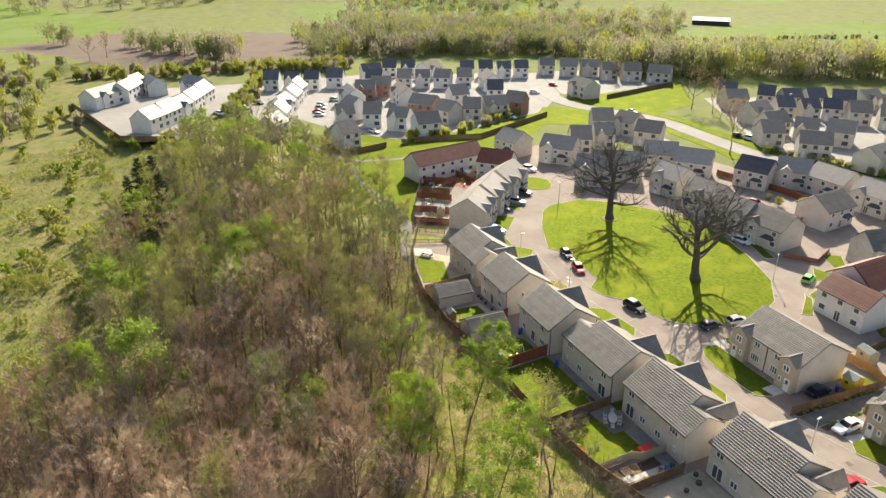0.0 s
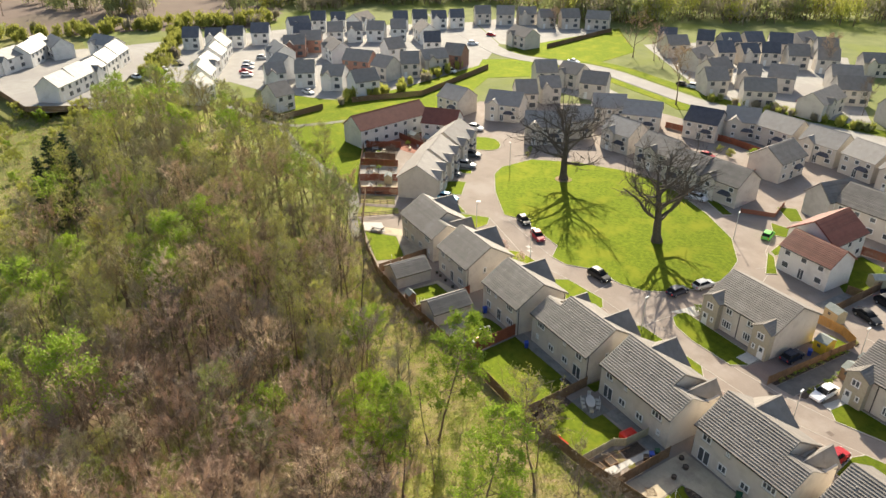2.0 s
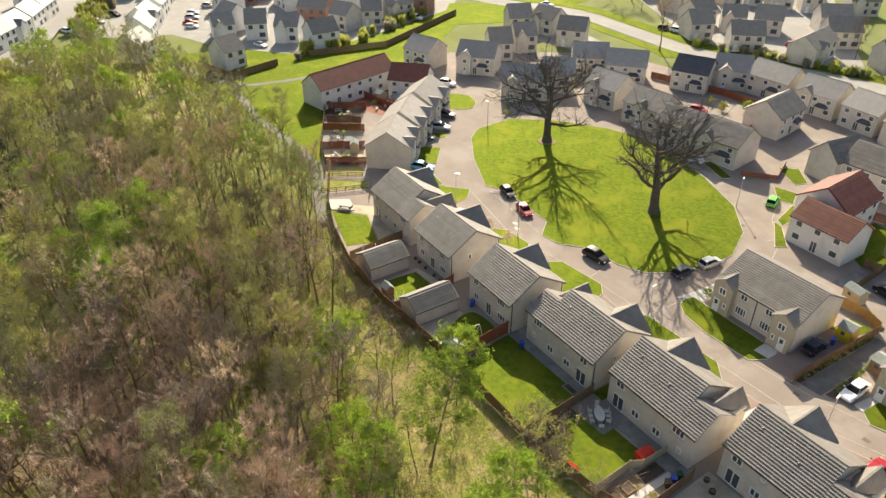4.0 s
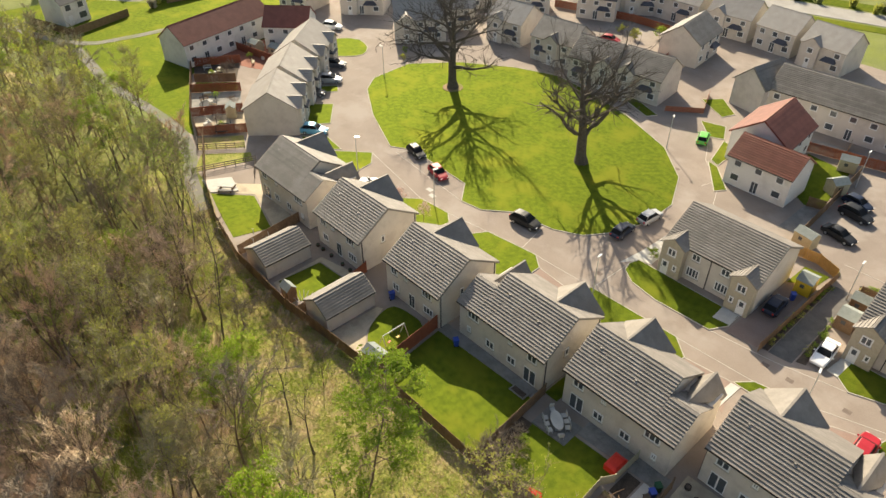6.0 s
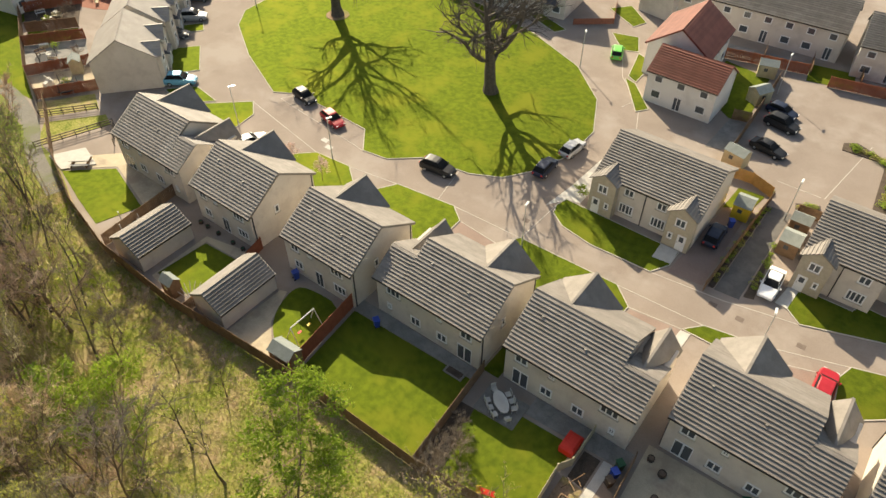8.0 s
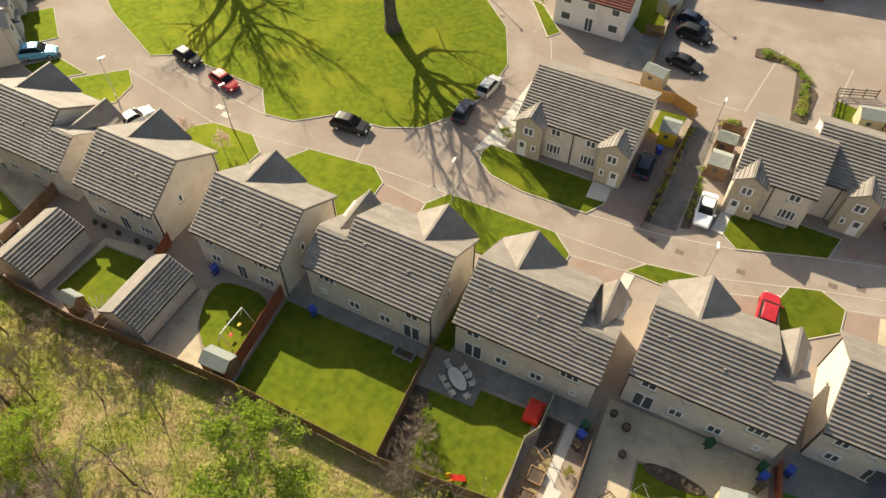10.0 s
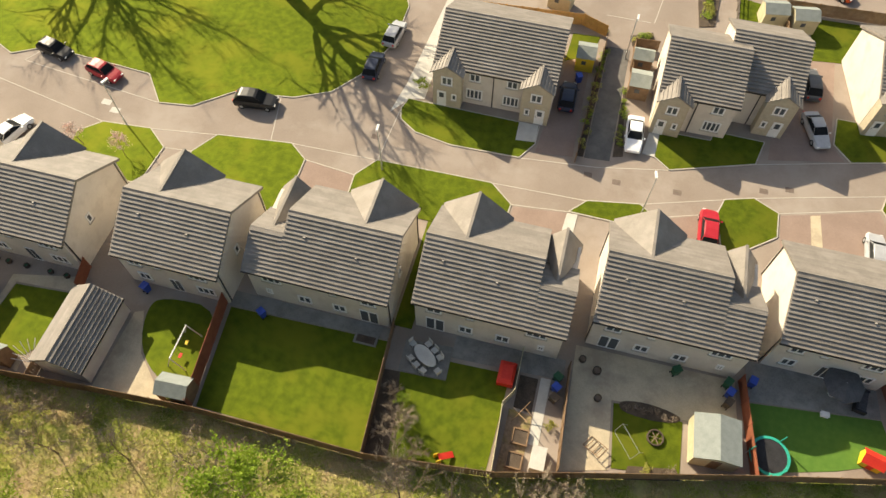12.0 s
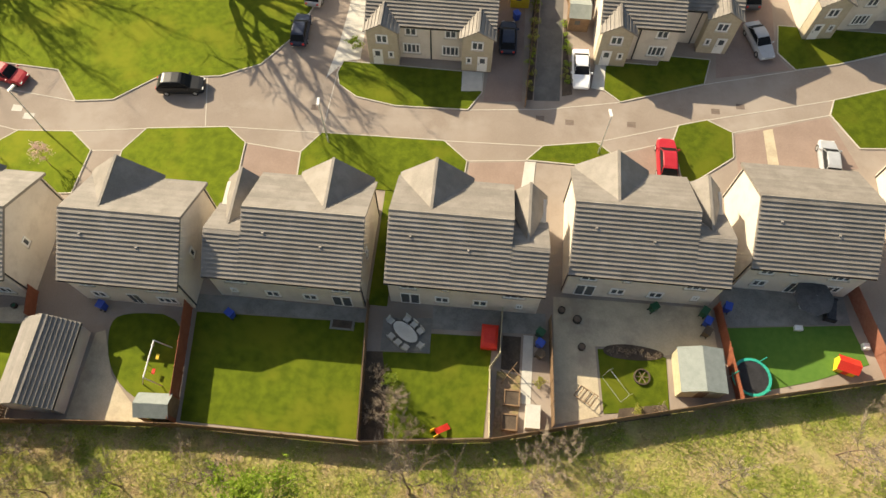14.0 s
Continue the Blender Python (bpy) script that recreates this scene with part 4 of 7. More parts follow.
def saplings(n, seed):
    """Thin upright shoots and brush on the floor of the wood."""
    r = random.Random(seed)
    v, f, idx = [], [], []
    while len(f) < n:
        x = r.uniform(-72, 30)
        y = r.uniform(wood_south(x), wood_north(x) + 2)
        if x > 16 - 0.55 * (y + 45) + 6 or noise.noise((x * 0.12, y * 0.12, 4.0)) < -0.25:
            continue
        z, h = ground_height(x, y) - 0.1, r.uniform(1.2, 3.4)
        lx, ly = r.gauss(0, 0.35), r.gauss(0, 0.35)
        m = r.choice((0, 0, 1, 2))
        for q in range(5):
            t0 = 0.0 if q == 0 else r.uniform(0.25, 0.8)
            bx, by, bz = x + lx * t0, y + ly * t0, z + h * t0
            ex, ey, ez = (lx, ly, h) if q == 0 else (r.gauss(0, 0.45), r.gauss(0, 0.45), r.uniform(0.3, 0.9))
            a, wd = r.uniform(0, 3.14), 0.035 if q == 0 else 0.02
            k = len(v)
            v += [(bx - math.cos(a) * wd, by - math.sin(a) * wd, bz), (bx + math.cos(a) * wd, by + math.sin(a) * wd, bz), (bx + ex, by + ey, bz + ez)]
            f.append((k, k + 1, k + 2))
            idx.append(m)
    tagged(new("brushwood", mesh_of("brushwood", v, f, [M_TWIG, M_TWIG_PURPLE, M_GRASSBLADE], idx)), "thin brown saplings and brush under the trees", "brushwood", kind="stuff")


saplings(60000, 14)
tufts("rough_grass", 95000, strip, [M_GRASSBLADE, M_DRY], 0.33, "rough tussocky grass and dry stalks outside the fences", 3)
tufts("scrub_grass", 24000, scrubland, [M_GRASSBLADE, M_DRY], 0.9, "long rough grass on open ground", 4)

# the two bare oaks on the green
OAK = [tree_meshes("oak", 61, 15.5, 0.85, 0.27, 10.6, 19, 9, 5, taper=1.5, bark=M_OAK, twig_mat=M_OAK, tw=0.02, levels=3, rise=(0.1, 0.75), up=0.10),
       tree_meshes("oak", 64, 15.5, 0.85, 0.27, 10.2, 19, 9, 5, taper=1.5, bark=M_OAK, twig_mat=M_OAK, tw=0.02, levels=3, rise=(0.1, 0.75), up=0.10)]
plant_tree(OAK[0], -64.8, 56.0, 0.05, 1.0, 0.4, "large bare dark oak on the oval green", group="oaks on the green", name="oak_tree")
plant_tree(OAK[1], -32.2, 52.4, 0.05, 1.0, 2.0, "large bare dark oak on the oval green", group="oaks on the green", name="oak_tree")
for x, y in ((-64.8, 56.0),):
    bed = thing("tree_bed", "low planted ring round the foot of an oak", "bed", Matrix.Translation((x, y, 0)))
    piece("soil", *disc_data_low(1.9), M_LITTER, bed)

# ---- gardens, fences, cars ----
M_PATIO = material("grey_slabs", (0.185, 0.175, 0.16), (0.25, 0.24, 0.22), 0.85, 1.2, 0.004, 8, third=(0.29, 0.275, 0.25), third_scale=0.5)
M_SAND = material("sandy_paving", (0.45, 0.38, 0.27), (0.55, 0.47, 0.34), 0.9, 1.0, 0.004, 12, third=(0.38, 0.31, 0.23), third_scale=0.3)
M_TURF = material("artificial_turf", (0.08, 0.17, 0.03), (0.11, 0.21, 0.04), 0.95, 2, 0.01, 20, spec=0.1)
M_ASPHALT = material("asphalt", (0.10, 0.097, 0.092), (0.15, 0.145, 0.135), 0.9, 1.0, 0.004, 20, third=(0.17, 0.16, 0.15), third_scale=0.3)
M_SOIL = material("garden_soil", (0.06, 0.045, 0.035), (0.12, 0.09, 0.065), 0.95, 1.5, 0.03, 8)
M_BRICK = material("red_brick", (0.26, 0.10, 0.065), (0.34, 0.15, 0.10), 0.9, 3, 0.006, 8)
M_BRICKPAVE = material("red_block_drive", (0.245, 0.178, 0.147), (0.315, 0.232, 0.193), 0.9, 0.5, 0.006, 30)
M_BRICK_DARK = material("worn_brown_iron", (0.15, 0.115, 0.095), (0.20, 0.155, 0.13), 0.8, 3, 0.003, 8)
M_CONC = material("pale_concrete", (0.48, 0.46, 0.42), (0.58, 0.56, 0.51), 0.9, 1.2, 0.004, 10)
M_SHEDROOF = material("grey_felt", (0.22, 0.245, 0.23), (0.29, 0.315, 0.30), 0.85, 2, 0.003, 8)
M_SHED = material("pale_shed_boards", (0.45, 0.40, 0.26), (0.55, 0.49, 0.33), 0.8, 2, 0.003, 10)
M_BLUE = material("blue_plastic", (0.03, 0.07, 0.36), (0.04, 0.09, 0.42), 0.45, 2, 0, 5)
M_REDP = material("red_plastic", (0.60, 0.03, 0.02), (0.68, 0.05, 0.03), 0.4, 2, 0, 5)
M_YELP = material("yellow_plastic", (0.65, 0.45, 0.03), (0.72, 0.52, 0.05), 0.4, 2, 0, 5)
M_TEAL = material("teal_foam", (0.02, 0.33, 0.24), (0.03, 0.40, 0.30), 0.6, 2, 0, 5)
M_BLACKP = material("black_fabric", (0.02, 0.02, 0.022), (0.035, 0.035, 0.04), 0.8, 2, 0, 5)
M_GREYF = material("grey_fabric", (0.06, 0.06, 0.065), (0.10, 0.10, 0.105), 0.8, 2, 0, 5)
M_STEEL = material("galvanised_steel", (0.45, 0.46, 0.47), (0.55, 0.56, 0.57), 0.45, 2, 0, 5, metal=0.6)
M_TYRE = material("tyre_rubber", (0.015, 0.015, 0.015), (0.03, 0.03, 0.03), 0.85, 2, 0, 5)
M_LAMP = material("lamp_lens", (0.75, 0.75, 0.72), (0.82, 0.82, 0.80), 0.2, 2, 0, 5)

M_GOLDWOOD = material("golden_wood", (0.36, 0.20, 0.07), (0.48, 0.28, 0.10), 0.8, 2.0, 0.004, 14, spread=0.12)
PANEL = {}


def panel_mesh(length, h, mat):
    """Upright boards with narrow gaps on two rails."""
    key = (round(length, 1), h, mat.name)
    if key not in PANEL:
        n = max(3, int(length / 0.22))
        gap = 0.0 if mat.name == "red_brick" else 0.03
        zs = (0.05, 0.3, 0.42, h - 0.35, h - 0.23, h)
        edges = [x for i in range(n) for x in (length * i / n + gap / 2, length * (i + 1) / n - gap / 2)]
        v = [(x, y, z) for x in edges for y in (-0.02, 0.02) for z in zs]
        f = []
        for i in range(2 * n - 1):
            p, q = 12 * i, 12 * i + 12
            for k in range(5):
                if i % 2 == 0 or k in (1, 3):
                    f += [(p + k, q + k, q + k + 1, p + k + 1), (p + 6 + k, p + 7 + k, q + 7 + k, q + 6 + k)]
            if i % 2 == 0:
                f.append((p + 5, q + 5, q + 11, p + 11))
        PANEL[key] = mesh_of("panel", v, f, mat)
    return PANEL[key]


def fence(pts, h=1.75, mat=None, label="brown wooden board fence between back gardens", bay=1.85):
    mat = mat or M_WOOD
    t = thing("fence", label, "fence", group="garden fences")
    for a, b in zip(pts, pts[1:]):
        d = Vector((b[0] - a[0], b[1] - a[1], 0))
        n = max(1, round(d.length / bay))
        L = d.length / n
        ang = math.atan2(d.y, d.x)
        for i in range(n):
            m = Matrix.Translation((a[0] + d.x * i / n, a[1] + d.y * i / n, 0)) @ Matrix.Rotation(ang, 4, "Z")
            ob = new("panel", panel_mesh(L, h, mat))
            ob.parent, ob.matrix_basis = t, m
            box("post", -0.05, -0.05, 0, 0.05, 0.05, h + 0.08, mat, t, at=m)
    return t


def bar_fence(pts, h=1.1, mat=None, label="open dark railing fence"):
    t = thing("railing", label, "railing", group="garden railings")
    for a, b in zip(pts, pts[1:]):
        d = Vector((b[0] - a[0], b[1] - a[1], 0))
        m = Matrix.Translation((a[0], a[1], 0)) @ Matrix.Rotation(math.atan2(d.y, d.x), 4, "Z")
        n = max(1, round(d.length / 1.6))
        for i in range(n + 1):
            box("post", d.length * i / n - 0.05, -0.05, 0, d.length * i / n + 0.05, 0.05, h, mat or M_OAK, t, at=m)
        for z in (0.3, 0.65, 1.0):
            box("rail", 0, -0.03, z - 0.05, d.length, 0.03, z + 0.05, mat or M_OAK, t, at=m)
    return t


REAR = [(-78, 13.0), (-66, 7.0), (-56, 3.4), (-46.5, 1.4), (-35, 1.0), (-28, 1.6), (-18.8, 2.2), (-5, 2.2), (4.8, 3.4), (10.2, 4.8), (22.9, 8.0), (34.7, 10.8), (52, 15)]
fence(REAR, 1.75, None, "long brown wooden fence closing the back gardens")
fence([(-20.7, 12.4), (-19.6, 2.4)], 2.05, M_REDWOOD, "red stained wooden fence between two gardens")
fence([(-6.0, 13.4), (-5.2, 2.4)], 1.7)
fence([(5.0, 13.9), (5.0, 10.2), (4.3, 9.0), (4.6, 3.6)], 1.3, M_SHED, "pale kinked board fence beside raised beds")
fence([(8.9, 13.5), (9.4, 4.9)], 1.7)
fence([(22.5, 16.0), (23.8, 8.3)], 1.6, M_REDWOOD)
fence([(33.6, 19.0), (35.7, 11.2)], 1.8, M_BRICK, "brick red side wall of a garden")
fence([(-33.9, 12.0), (-33.4, 9.6)], 1.7, M_REDWOOD)
fence([(-48.6, 12.0), (-47.6, 2.0)], 1.7)
fence([(-33.2, 9.4), (-33.0, 1.2)], 1.6)

E_LAWN = "bright mown back garden lawn"
for pts in ([(-63.2, 6.3), (-58.4, 10.6), (-50.0, 8.2), (-51.6, 3.4), (-57, 4.6)],
            [(-39.8, 3.0), (-39.4, 8.8), (-34.2, 9.2), (-33.6, 5.0), (-35.0, 3.0)],
            [(-27.2, 9.6), (-26.4, 11.0), (-20.8, 11.2), (-19.9, 4.1), (-23.0, 3.7), (-26.0, 6.0)],
            [(-19.3, 2.7), (-20.2, 11.6), (-6.2, 12.0), (-5.5, 2.6)],
            [(-4.9, 2.7), (-4.6, 9.7), (-0.6, 9.9), (-0.7, 11.6), (4.4, 11.8), (4.2, 3.7)],
            [(13.4, 6.4), (12.9, 11.6), (16.0, 11.9), (18.4, 11.4), (18.5, 7.2)]):
    slab("lawn", smooth(pts, 2) if pts[0][0] == -27.2 else pts, 0.0, 0.06, M_LAWN, E_LAWN, "lawn")
slab("lawn", [(24.2, 8.9), (23.4, 14.4), (33.6, 15.6), (34.6, 12.4), (30, 10.6)], 0.0, 0.05, M_TURF, "flat dark green artificial turf", "lawn")
slab("patio", [(-20.4, 11.7), (-20.5, 13.2), (-6.1, 13.2), (-6.2, 12.1)], 0, 0.05, M_PATIO, "grey slab path along the house wall", "patio")
slab("patio", [(-4.6, 9.8), (-4.7, 12.6), (-0.7, 12.9), (-0.6, 10.0)], 0, 0.09, M_PATIO, "raised dark grey slab patio", "patio")
slab("patio", [(-0.65, 12.0), (-0.7, 14.0), (8.6, 14.2), (8.7, 12.4)], 0, 0.05, M_PATIO, "grey slab path along the house wall", "patio")
slab("patio", [(23.2, 14.5), (23.0, 18.0), (33.3, 18.4), (33.6, 15.7)], 0, 0.06, M_PATIO, "wide grey slab patio", "patio")
slab("patio", [(-28.2, 2.0), (-28.0, 9.0), (-27.3, 9.3), (-25.7, 5.7), (-23.5, 3.7), (-19.9, 4.0), (-19.7, 2.4)], 0, 0.05, M_SAND, "sandy coloured garden paving", "patio")
slab("patio", [(9.6, 5.2), (9.2, 15.8), (22.2, 16.0), (22.6, 12.2), (18.3, 11.6), (16.0, 12.1), (12.7, 11.8), (13.2, 6.2)], 0, 0.045, M_SAND, "sandy coloured garden paving", "patio")
slab("patio", [(-40.0, 2.4), (-40.2, 9.6), (-33.6, 11.0), (-33.9, 9.4), (-39.5, 9.0), (-39.9, 2.9), (-35, 2.9), (-34.8, 1.6)], 0, 0.045, M_SAND, "gravel and sandy paving beside a small lawn", "patio")
slab("patio", [(-66, 7.4), (-60.0, 13.4), (-48.8, 11.4), (-48.8, 8.2), (-58.6, 10.9), (-63.4, 6.6)], 0, 0.05, M_SAND, "sandy coloured garden paving", "patio")
slab("flower_bed", [(-5.4, 2.6), (-5.8, 9.6), (-4.4, 9.7), (-3.7, 6.6), (-3.4, 2.8)], 0, 0.08, M_SOIL, "dark soil flower bed along the fence", "bed")
slab("flower_bed", [(14.4, 5.8), (14.6, 6.9), (18.2, 7.6), (18.6, 6.8)], 0, 0.09, M_SOIL, "dark planted bed along the fence", "bed")
slab("drive", [(-19.4, 20.5), (-19.6, 28.3), (-14.6, 27.8), (-14.4, 22.2)], 0, 0.035, M_BRICKPAVE, "reddish block paved drive", "drive")
slab("drive", [(1.0, 25.2), (1.2, 28.2), (6.2, 28.8), (7.6, 24.6)], 0, 0.035, M_BRICKPAVE, "reddish block paved drive", "drive")
slab("drive", [(13.6, 27.0), (14.6, 30.3), (19.6, 32.2), (20.2, 27.0)], 0, 0.035, M_BRICKPAVE, "reddish block paved drive", "drive")
slab("drive", [(25.6, 29.0), (25.6, 33.7), (34.6, 36.5), (36.6, 31.0)], 0, 0.035, M_BRICKPAVE, "reddish block paved drive", "drive")
slab("drive", [(1.9, 35.2), (2.9, 50.0), (5.3, 50.0), (5.6, 35.6)], 0, 0.035, M_BRICKPAVE, "reddish block paved drive", "drive")
slab("drive", [(24.3, 40.2), (25.4, 56.0), (31.0, 56.0), (30.4, 43.8), (31.6, 41.9)], 0, 0.035, M_BRICKPAVE, "reddish block paved drive", "drive")
slab("path", [(6.7, 35.8), (7.0, 52.0), (9.3, 52.0), (9.2, 36.0)], 0, 0.03, M_ASPHALT, "dark asphalt footpath between fences", "path")
slab("path", [(-13.6, 36.6), (-13.0, 41.0), (-12.2, 55.0), (-10.8, 55.0), (-10.6, 39.2), (-12.0, 38.9)], 0, 0.03, M_CONC, "pale slab path beside the house", "path")
slab("path", [(-0.3, 36.2), (-0.4, 38.6), (1.6, 38.6), (1.7, 36.4)], 0.0, 0.125, M_CONC, "pale slab path to a front door", "path")
slab("path", [(12.2, 37.8), (12.6, 40.8), (13.6, 40.6), (13.4, 37.6)], 0.0, 0.125, M_CONC, "pale slab path to a front door", "path")
slab("path", [(5.9, 24.9), (6.2, 28.8), (7.2, 28.9), (7.0, 24.9)], 0.0, 0.07, M_CONC, "pale slab path to a front door", "path")

edging = thing("road_edging", "flush pale concrete edging lines in the road", "edging", kind="structure")
for a, b in (((-21.8, 30), (-12.9, 30.2)), ((-19.8, 28.4), (-14.5, 27.9)), ((-1.4, 30.4), (7.8, 30.7)), ((0.9, 28.4), (6.3, 29)), ((12.7, 31.6), (20.4, 34.2)), ((14.2, 30.4), (19.8, 32.4)), ((23.1, 35.1), (35.4, 38.6)),
             ((25.4, 33.9), (34.8, 36.8)), ((-36.3, 28.1), (-29.4, 29.1)), ((-33.9, 26.2), (-31, 26.5)), ((0.5, 34.1), (8.0, 34.9)), ((8.0, 34.9), (15, 36.4)), ((23.1, 39.3), (32.2, 41.9)), ((36.3, 43), (46, 46.5)),
             ((-25.2, 35.7), (-24.0, 29.9)), ((-12.6, 37.3), (-12.9, 30.3)), ((-52.7, 35.8), (-54.0, 33.4)), ((-54.0, 33.4), (-37.1, 31.5)), ((-56.4, 30.6), (-41.4, 27.7)),
             ((-11.9, 56), (-14.4, 62)), ((-14.4, 62), (-19.5, 67)), ((-19.5, 67), (-24, 76)), ((-16, 60), (-14.2, 66)), ((-14.2, 66), (-18.2, 72)), ((6, 57), (11, 57)), ((11.4, 57), (13.2, 71)), ((20, 56), (21.5, 71))):
    d = Vector((b[0] - a[0], b[1] - a[1], 0))
    box("edging", 0, -0.045, 0, d.length, 0.045, 0.036, M_KERB, edging, at=Matrix.Translation((a[0], a[1], 0.0)) @ Matrix.Rotation(math.atan2(d.y, d.x), 4, "Z"))
for x, y in ((26.4, 37.0), (24.0, 36.2), (10.2, 33.6), (7.4, 33.8), (16.0, 33.9), (-14, 33), (30.5, 33.8), (28.2, 33.5), (-21, 61.5)):
    tagged(box("manhole_cover", x - 0.4, y - 0.3, 0.0, x + 0.4, y + 0.3, 0.034, M_BRICK_DARK), "dark iron cover set in the paving", "manhole", "covers")
for x, y in ((-42.4, 30.2), (-41.0, 29.4), (-72.5, 32.5), (-71.2, 32.0), (-79, 37), (-78.2, 36.2)):
    tagged(box("paving_patch", x - 0.5, y - 0.35, 0.0, x + 0.5, y + 0.35, 0.04, M_CONC), "pale replaced square in the paving", "paving", "patches")


def garage(x0, y0, x1, y1, label="cream garage with a ribbed brown tiled roof"):
    """A single garage with its ridge along y."""
    g = thing("garage", label, "garage", Matrix.Translation((x0, y1, 0)) @ Matrix.Rotation(-math.pi / 2, 4, "Z"), "garages")
    L, D = y1 - y0, x1 - x0
    gable_walls(g, L, D, 2.25, 3.65, M_RENDER)
    gable_roof(g, L, D, 2.25, 3.65, M_TILE, over=0.12, eo=0.15)
    dob = box("garage_door", -0.06, 0.6, 0.05, -0.005, D - 0.6, 2.1, M_TRIM, g)
    for z in (0.55, 1.05, 1.55):
        box("groove", -0.075, 0.65, z, -0.06, D - 0.65, z + 0.04, M_CONC, dob)


garage(-32.6, 2.3, -28.4, 9.0)
garage(-45.6, 2.2, -41.0, 8.6)


def shed(x, y, w, d, rz=0, wall=None, roof=None, h=1.9, label="small pale garden shed with a grey felt roof", ridge=0.55):
    s = thing("shed", label, "shed", Matrix.Translation((x, y, 0)) @ Matrix.Rotation(radians(rz), 4, "Z") @ Matrix.Translation((-w / 2, -d / 2, 0)), "garden sheds")
    gable_walls(s, w, d, h, h + ridge, wall or M_SHED)
    k = math.hypot(ridge, d / 2)
    for o, a, u in (((-0.08, -0.08, h - 0.02), (1, 0, 0), (0, d / 2, ridge)), ((w + 0.08, d + 0.08, h - 0.02), (-1, 0, 0), (0, -d / 2, ridge))):
        a, u = Vector(a), Vector(u).normalized()
        m = Matrix.Translation(o) @ Matrix((a, u, a.cross(u))).transposed().to_4x4()
        piece("roof", *box_data(0, 0, 0, w + 0.16, k + 0.1, 0.05), roof or M_SHEDROOF, s, at=m)
    box("door", -0.03, d / 2 - 0.4, 0.1, 0.0, d / 2 + 0.4, h - 0.15, wall or M_WOOD, s)
    box("window_pane", w * 0.3, -0.02, 1.0, w * 0.3 + 0.5, 0.0, 1.5, M_GLASS, s)


shed(-20.9, 3.3, 2.5, 1.7, 3, M_WOOD)
shed(20.6, 10.1, 3.4, 3.4, 93)
shed(-36.2, 2.3, 1.6, 1.2, 0, M_WOOD)
for x, y, w, d, rz in ((4.7, 48.6, 1.9, 2.4, 2), (10.7, 46.0, 2.0, 2.4, 0), (10.6, 49.6, 2.0, 1.7, 0), (0.6, 57.2, 2.6, 1.8, -12), (27.2, 60.6, 2.6, 2.2, 10), (24.0, 60.8, 2.6, 2.2, 10), (-2, 72.5, 2.4, 2, 60), (-3.5, 80, 2.5, 2, 15)):
    shed(x, y, w, d, rz, M_SHED if w > 2 else M_YELP if x < 6 else M_WOOD)


def wheelie_bin(x, y, mat, rz=0):
    b = thing("wheelie_bin", "plastic wheelie bin standing by the house", "bin", Matrix.Translation((x, y, 0)) @ Matrix.Rotation(radians(rz), 4, "Z"), "wheelie bins")
    piece("body", [(-0.22, -0.22, 0.06), (0.22, -0.22, 0.06), (0.22, 0.24, 0.06), (-0.22, 0.24, 0.06), (-0.28, -0.3, 1.0), (0.28, -0.3, 1.0), (0.28, 0.32, 1.0), (-0.28, 0.32, 1.0)], box_data(0, 0, 0, 1, 1, 1)[1], mat, b)
    box("lid", -0.3, -0.34, 1.0, 0.3, 0.36, 1.07, mat, b)
    for s in (-0.2, 0.2):
        box("wheel", s - 0.04, 0.2, 0.0, s + 0.04, 0.36, 0.18, M_TYRE, b)


M_GREENBIN = material("green_plastic", (0.02, 0.08, 0.04), (0.03, 0.11, 0.05), 0.5, 2, 0, 5)
for x, y, m in ((-27.9, 11.2, M_BLUE), (-17.2, 11.5, M_BLUE), (8.2, 11.4, M_BLUE), (8.2, 10.5, M_SOIL), (8.2, 12.3, M_GREENBIN), (21.7, 14.6, M_BLUE), (21.6, 13.7, M_SOIL), (21.5, 15.4, M_GREENBIN), (23.4, 16.0, M_BLUE), (4.5, 45.8, M_BLUE), (17.4, 15.4, M_GREENBIN)):
    wheelie_bin(x, y, m, x * 7)


def rod(parent, name, a, b, r, mat, sides=6):
    a, b = Vector(a), Vector(b)
    d = (b - a)
    n = d.normalized()
    u = n.orthogonal().normalized()
    w = n.cross(u)
    v = [tuple(p + (u * math.cos(6.2832 * i / sides) + w * math.sin(6.2832 * i / sides)) * r) for p in (a, b) for i in range(sides)]
    f = [(i, (i + 1) % sides, sides + (i + 1) % sides, sides + i) for i in range(sides)] + [tuple(range(sides))[::-1], tuple(range(sides, 2 * sides))]
    return piece(name, v, f, mat, parent)


def disc_data(r, z0, z1, n=20, cx=0, cy=0):
    v = [(cx + r * math.cos(6.28319 * i / n), cy + r * math.sin(6.28319 * i / n), z) for z in (z0, z1) for i in range(n)]
    return v, [tuple(range(n))[::-1], tuple(range(n, 2 * n))] + [(i, (i + 1) % n, n + (i + 1) % n, n + i) for i in range(n)]


def ring_data(r0, r1, z0, z1, n=24):
    v = [(r * math.cos(6.28319 * i / n), r * math.sin(6.28319 * i / n), z) for r, z in ((r0, z0), (r1, z0), (r1, z1), (r0, z1)) for i in range(n)]
    return v, [(k * n + i, k * n + (i + 1) % n, ((k + 1) % 4) * n + (i + 1) % n, ((k + 1) % 4) * n + i) for k in range(4) for i in range(n)]


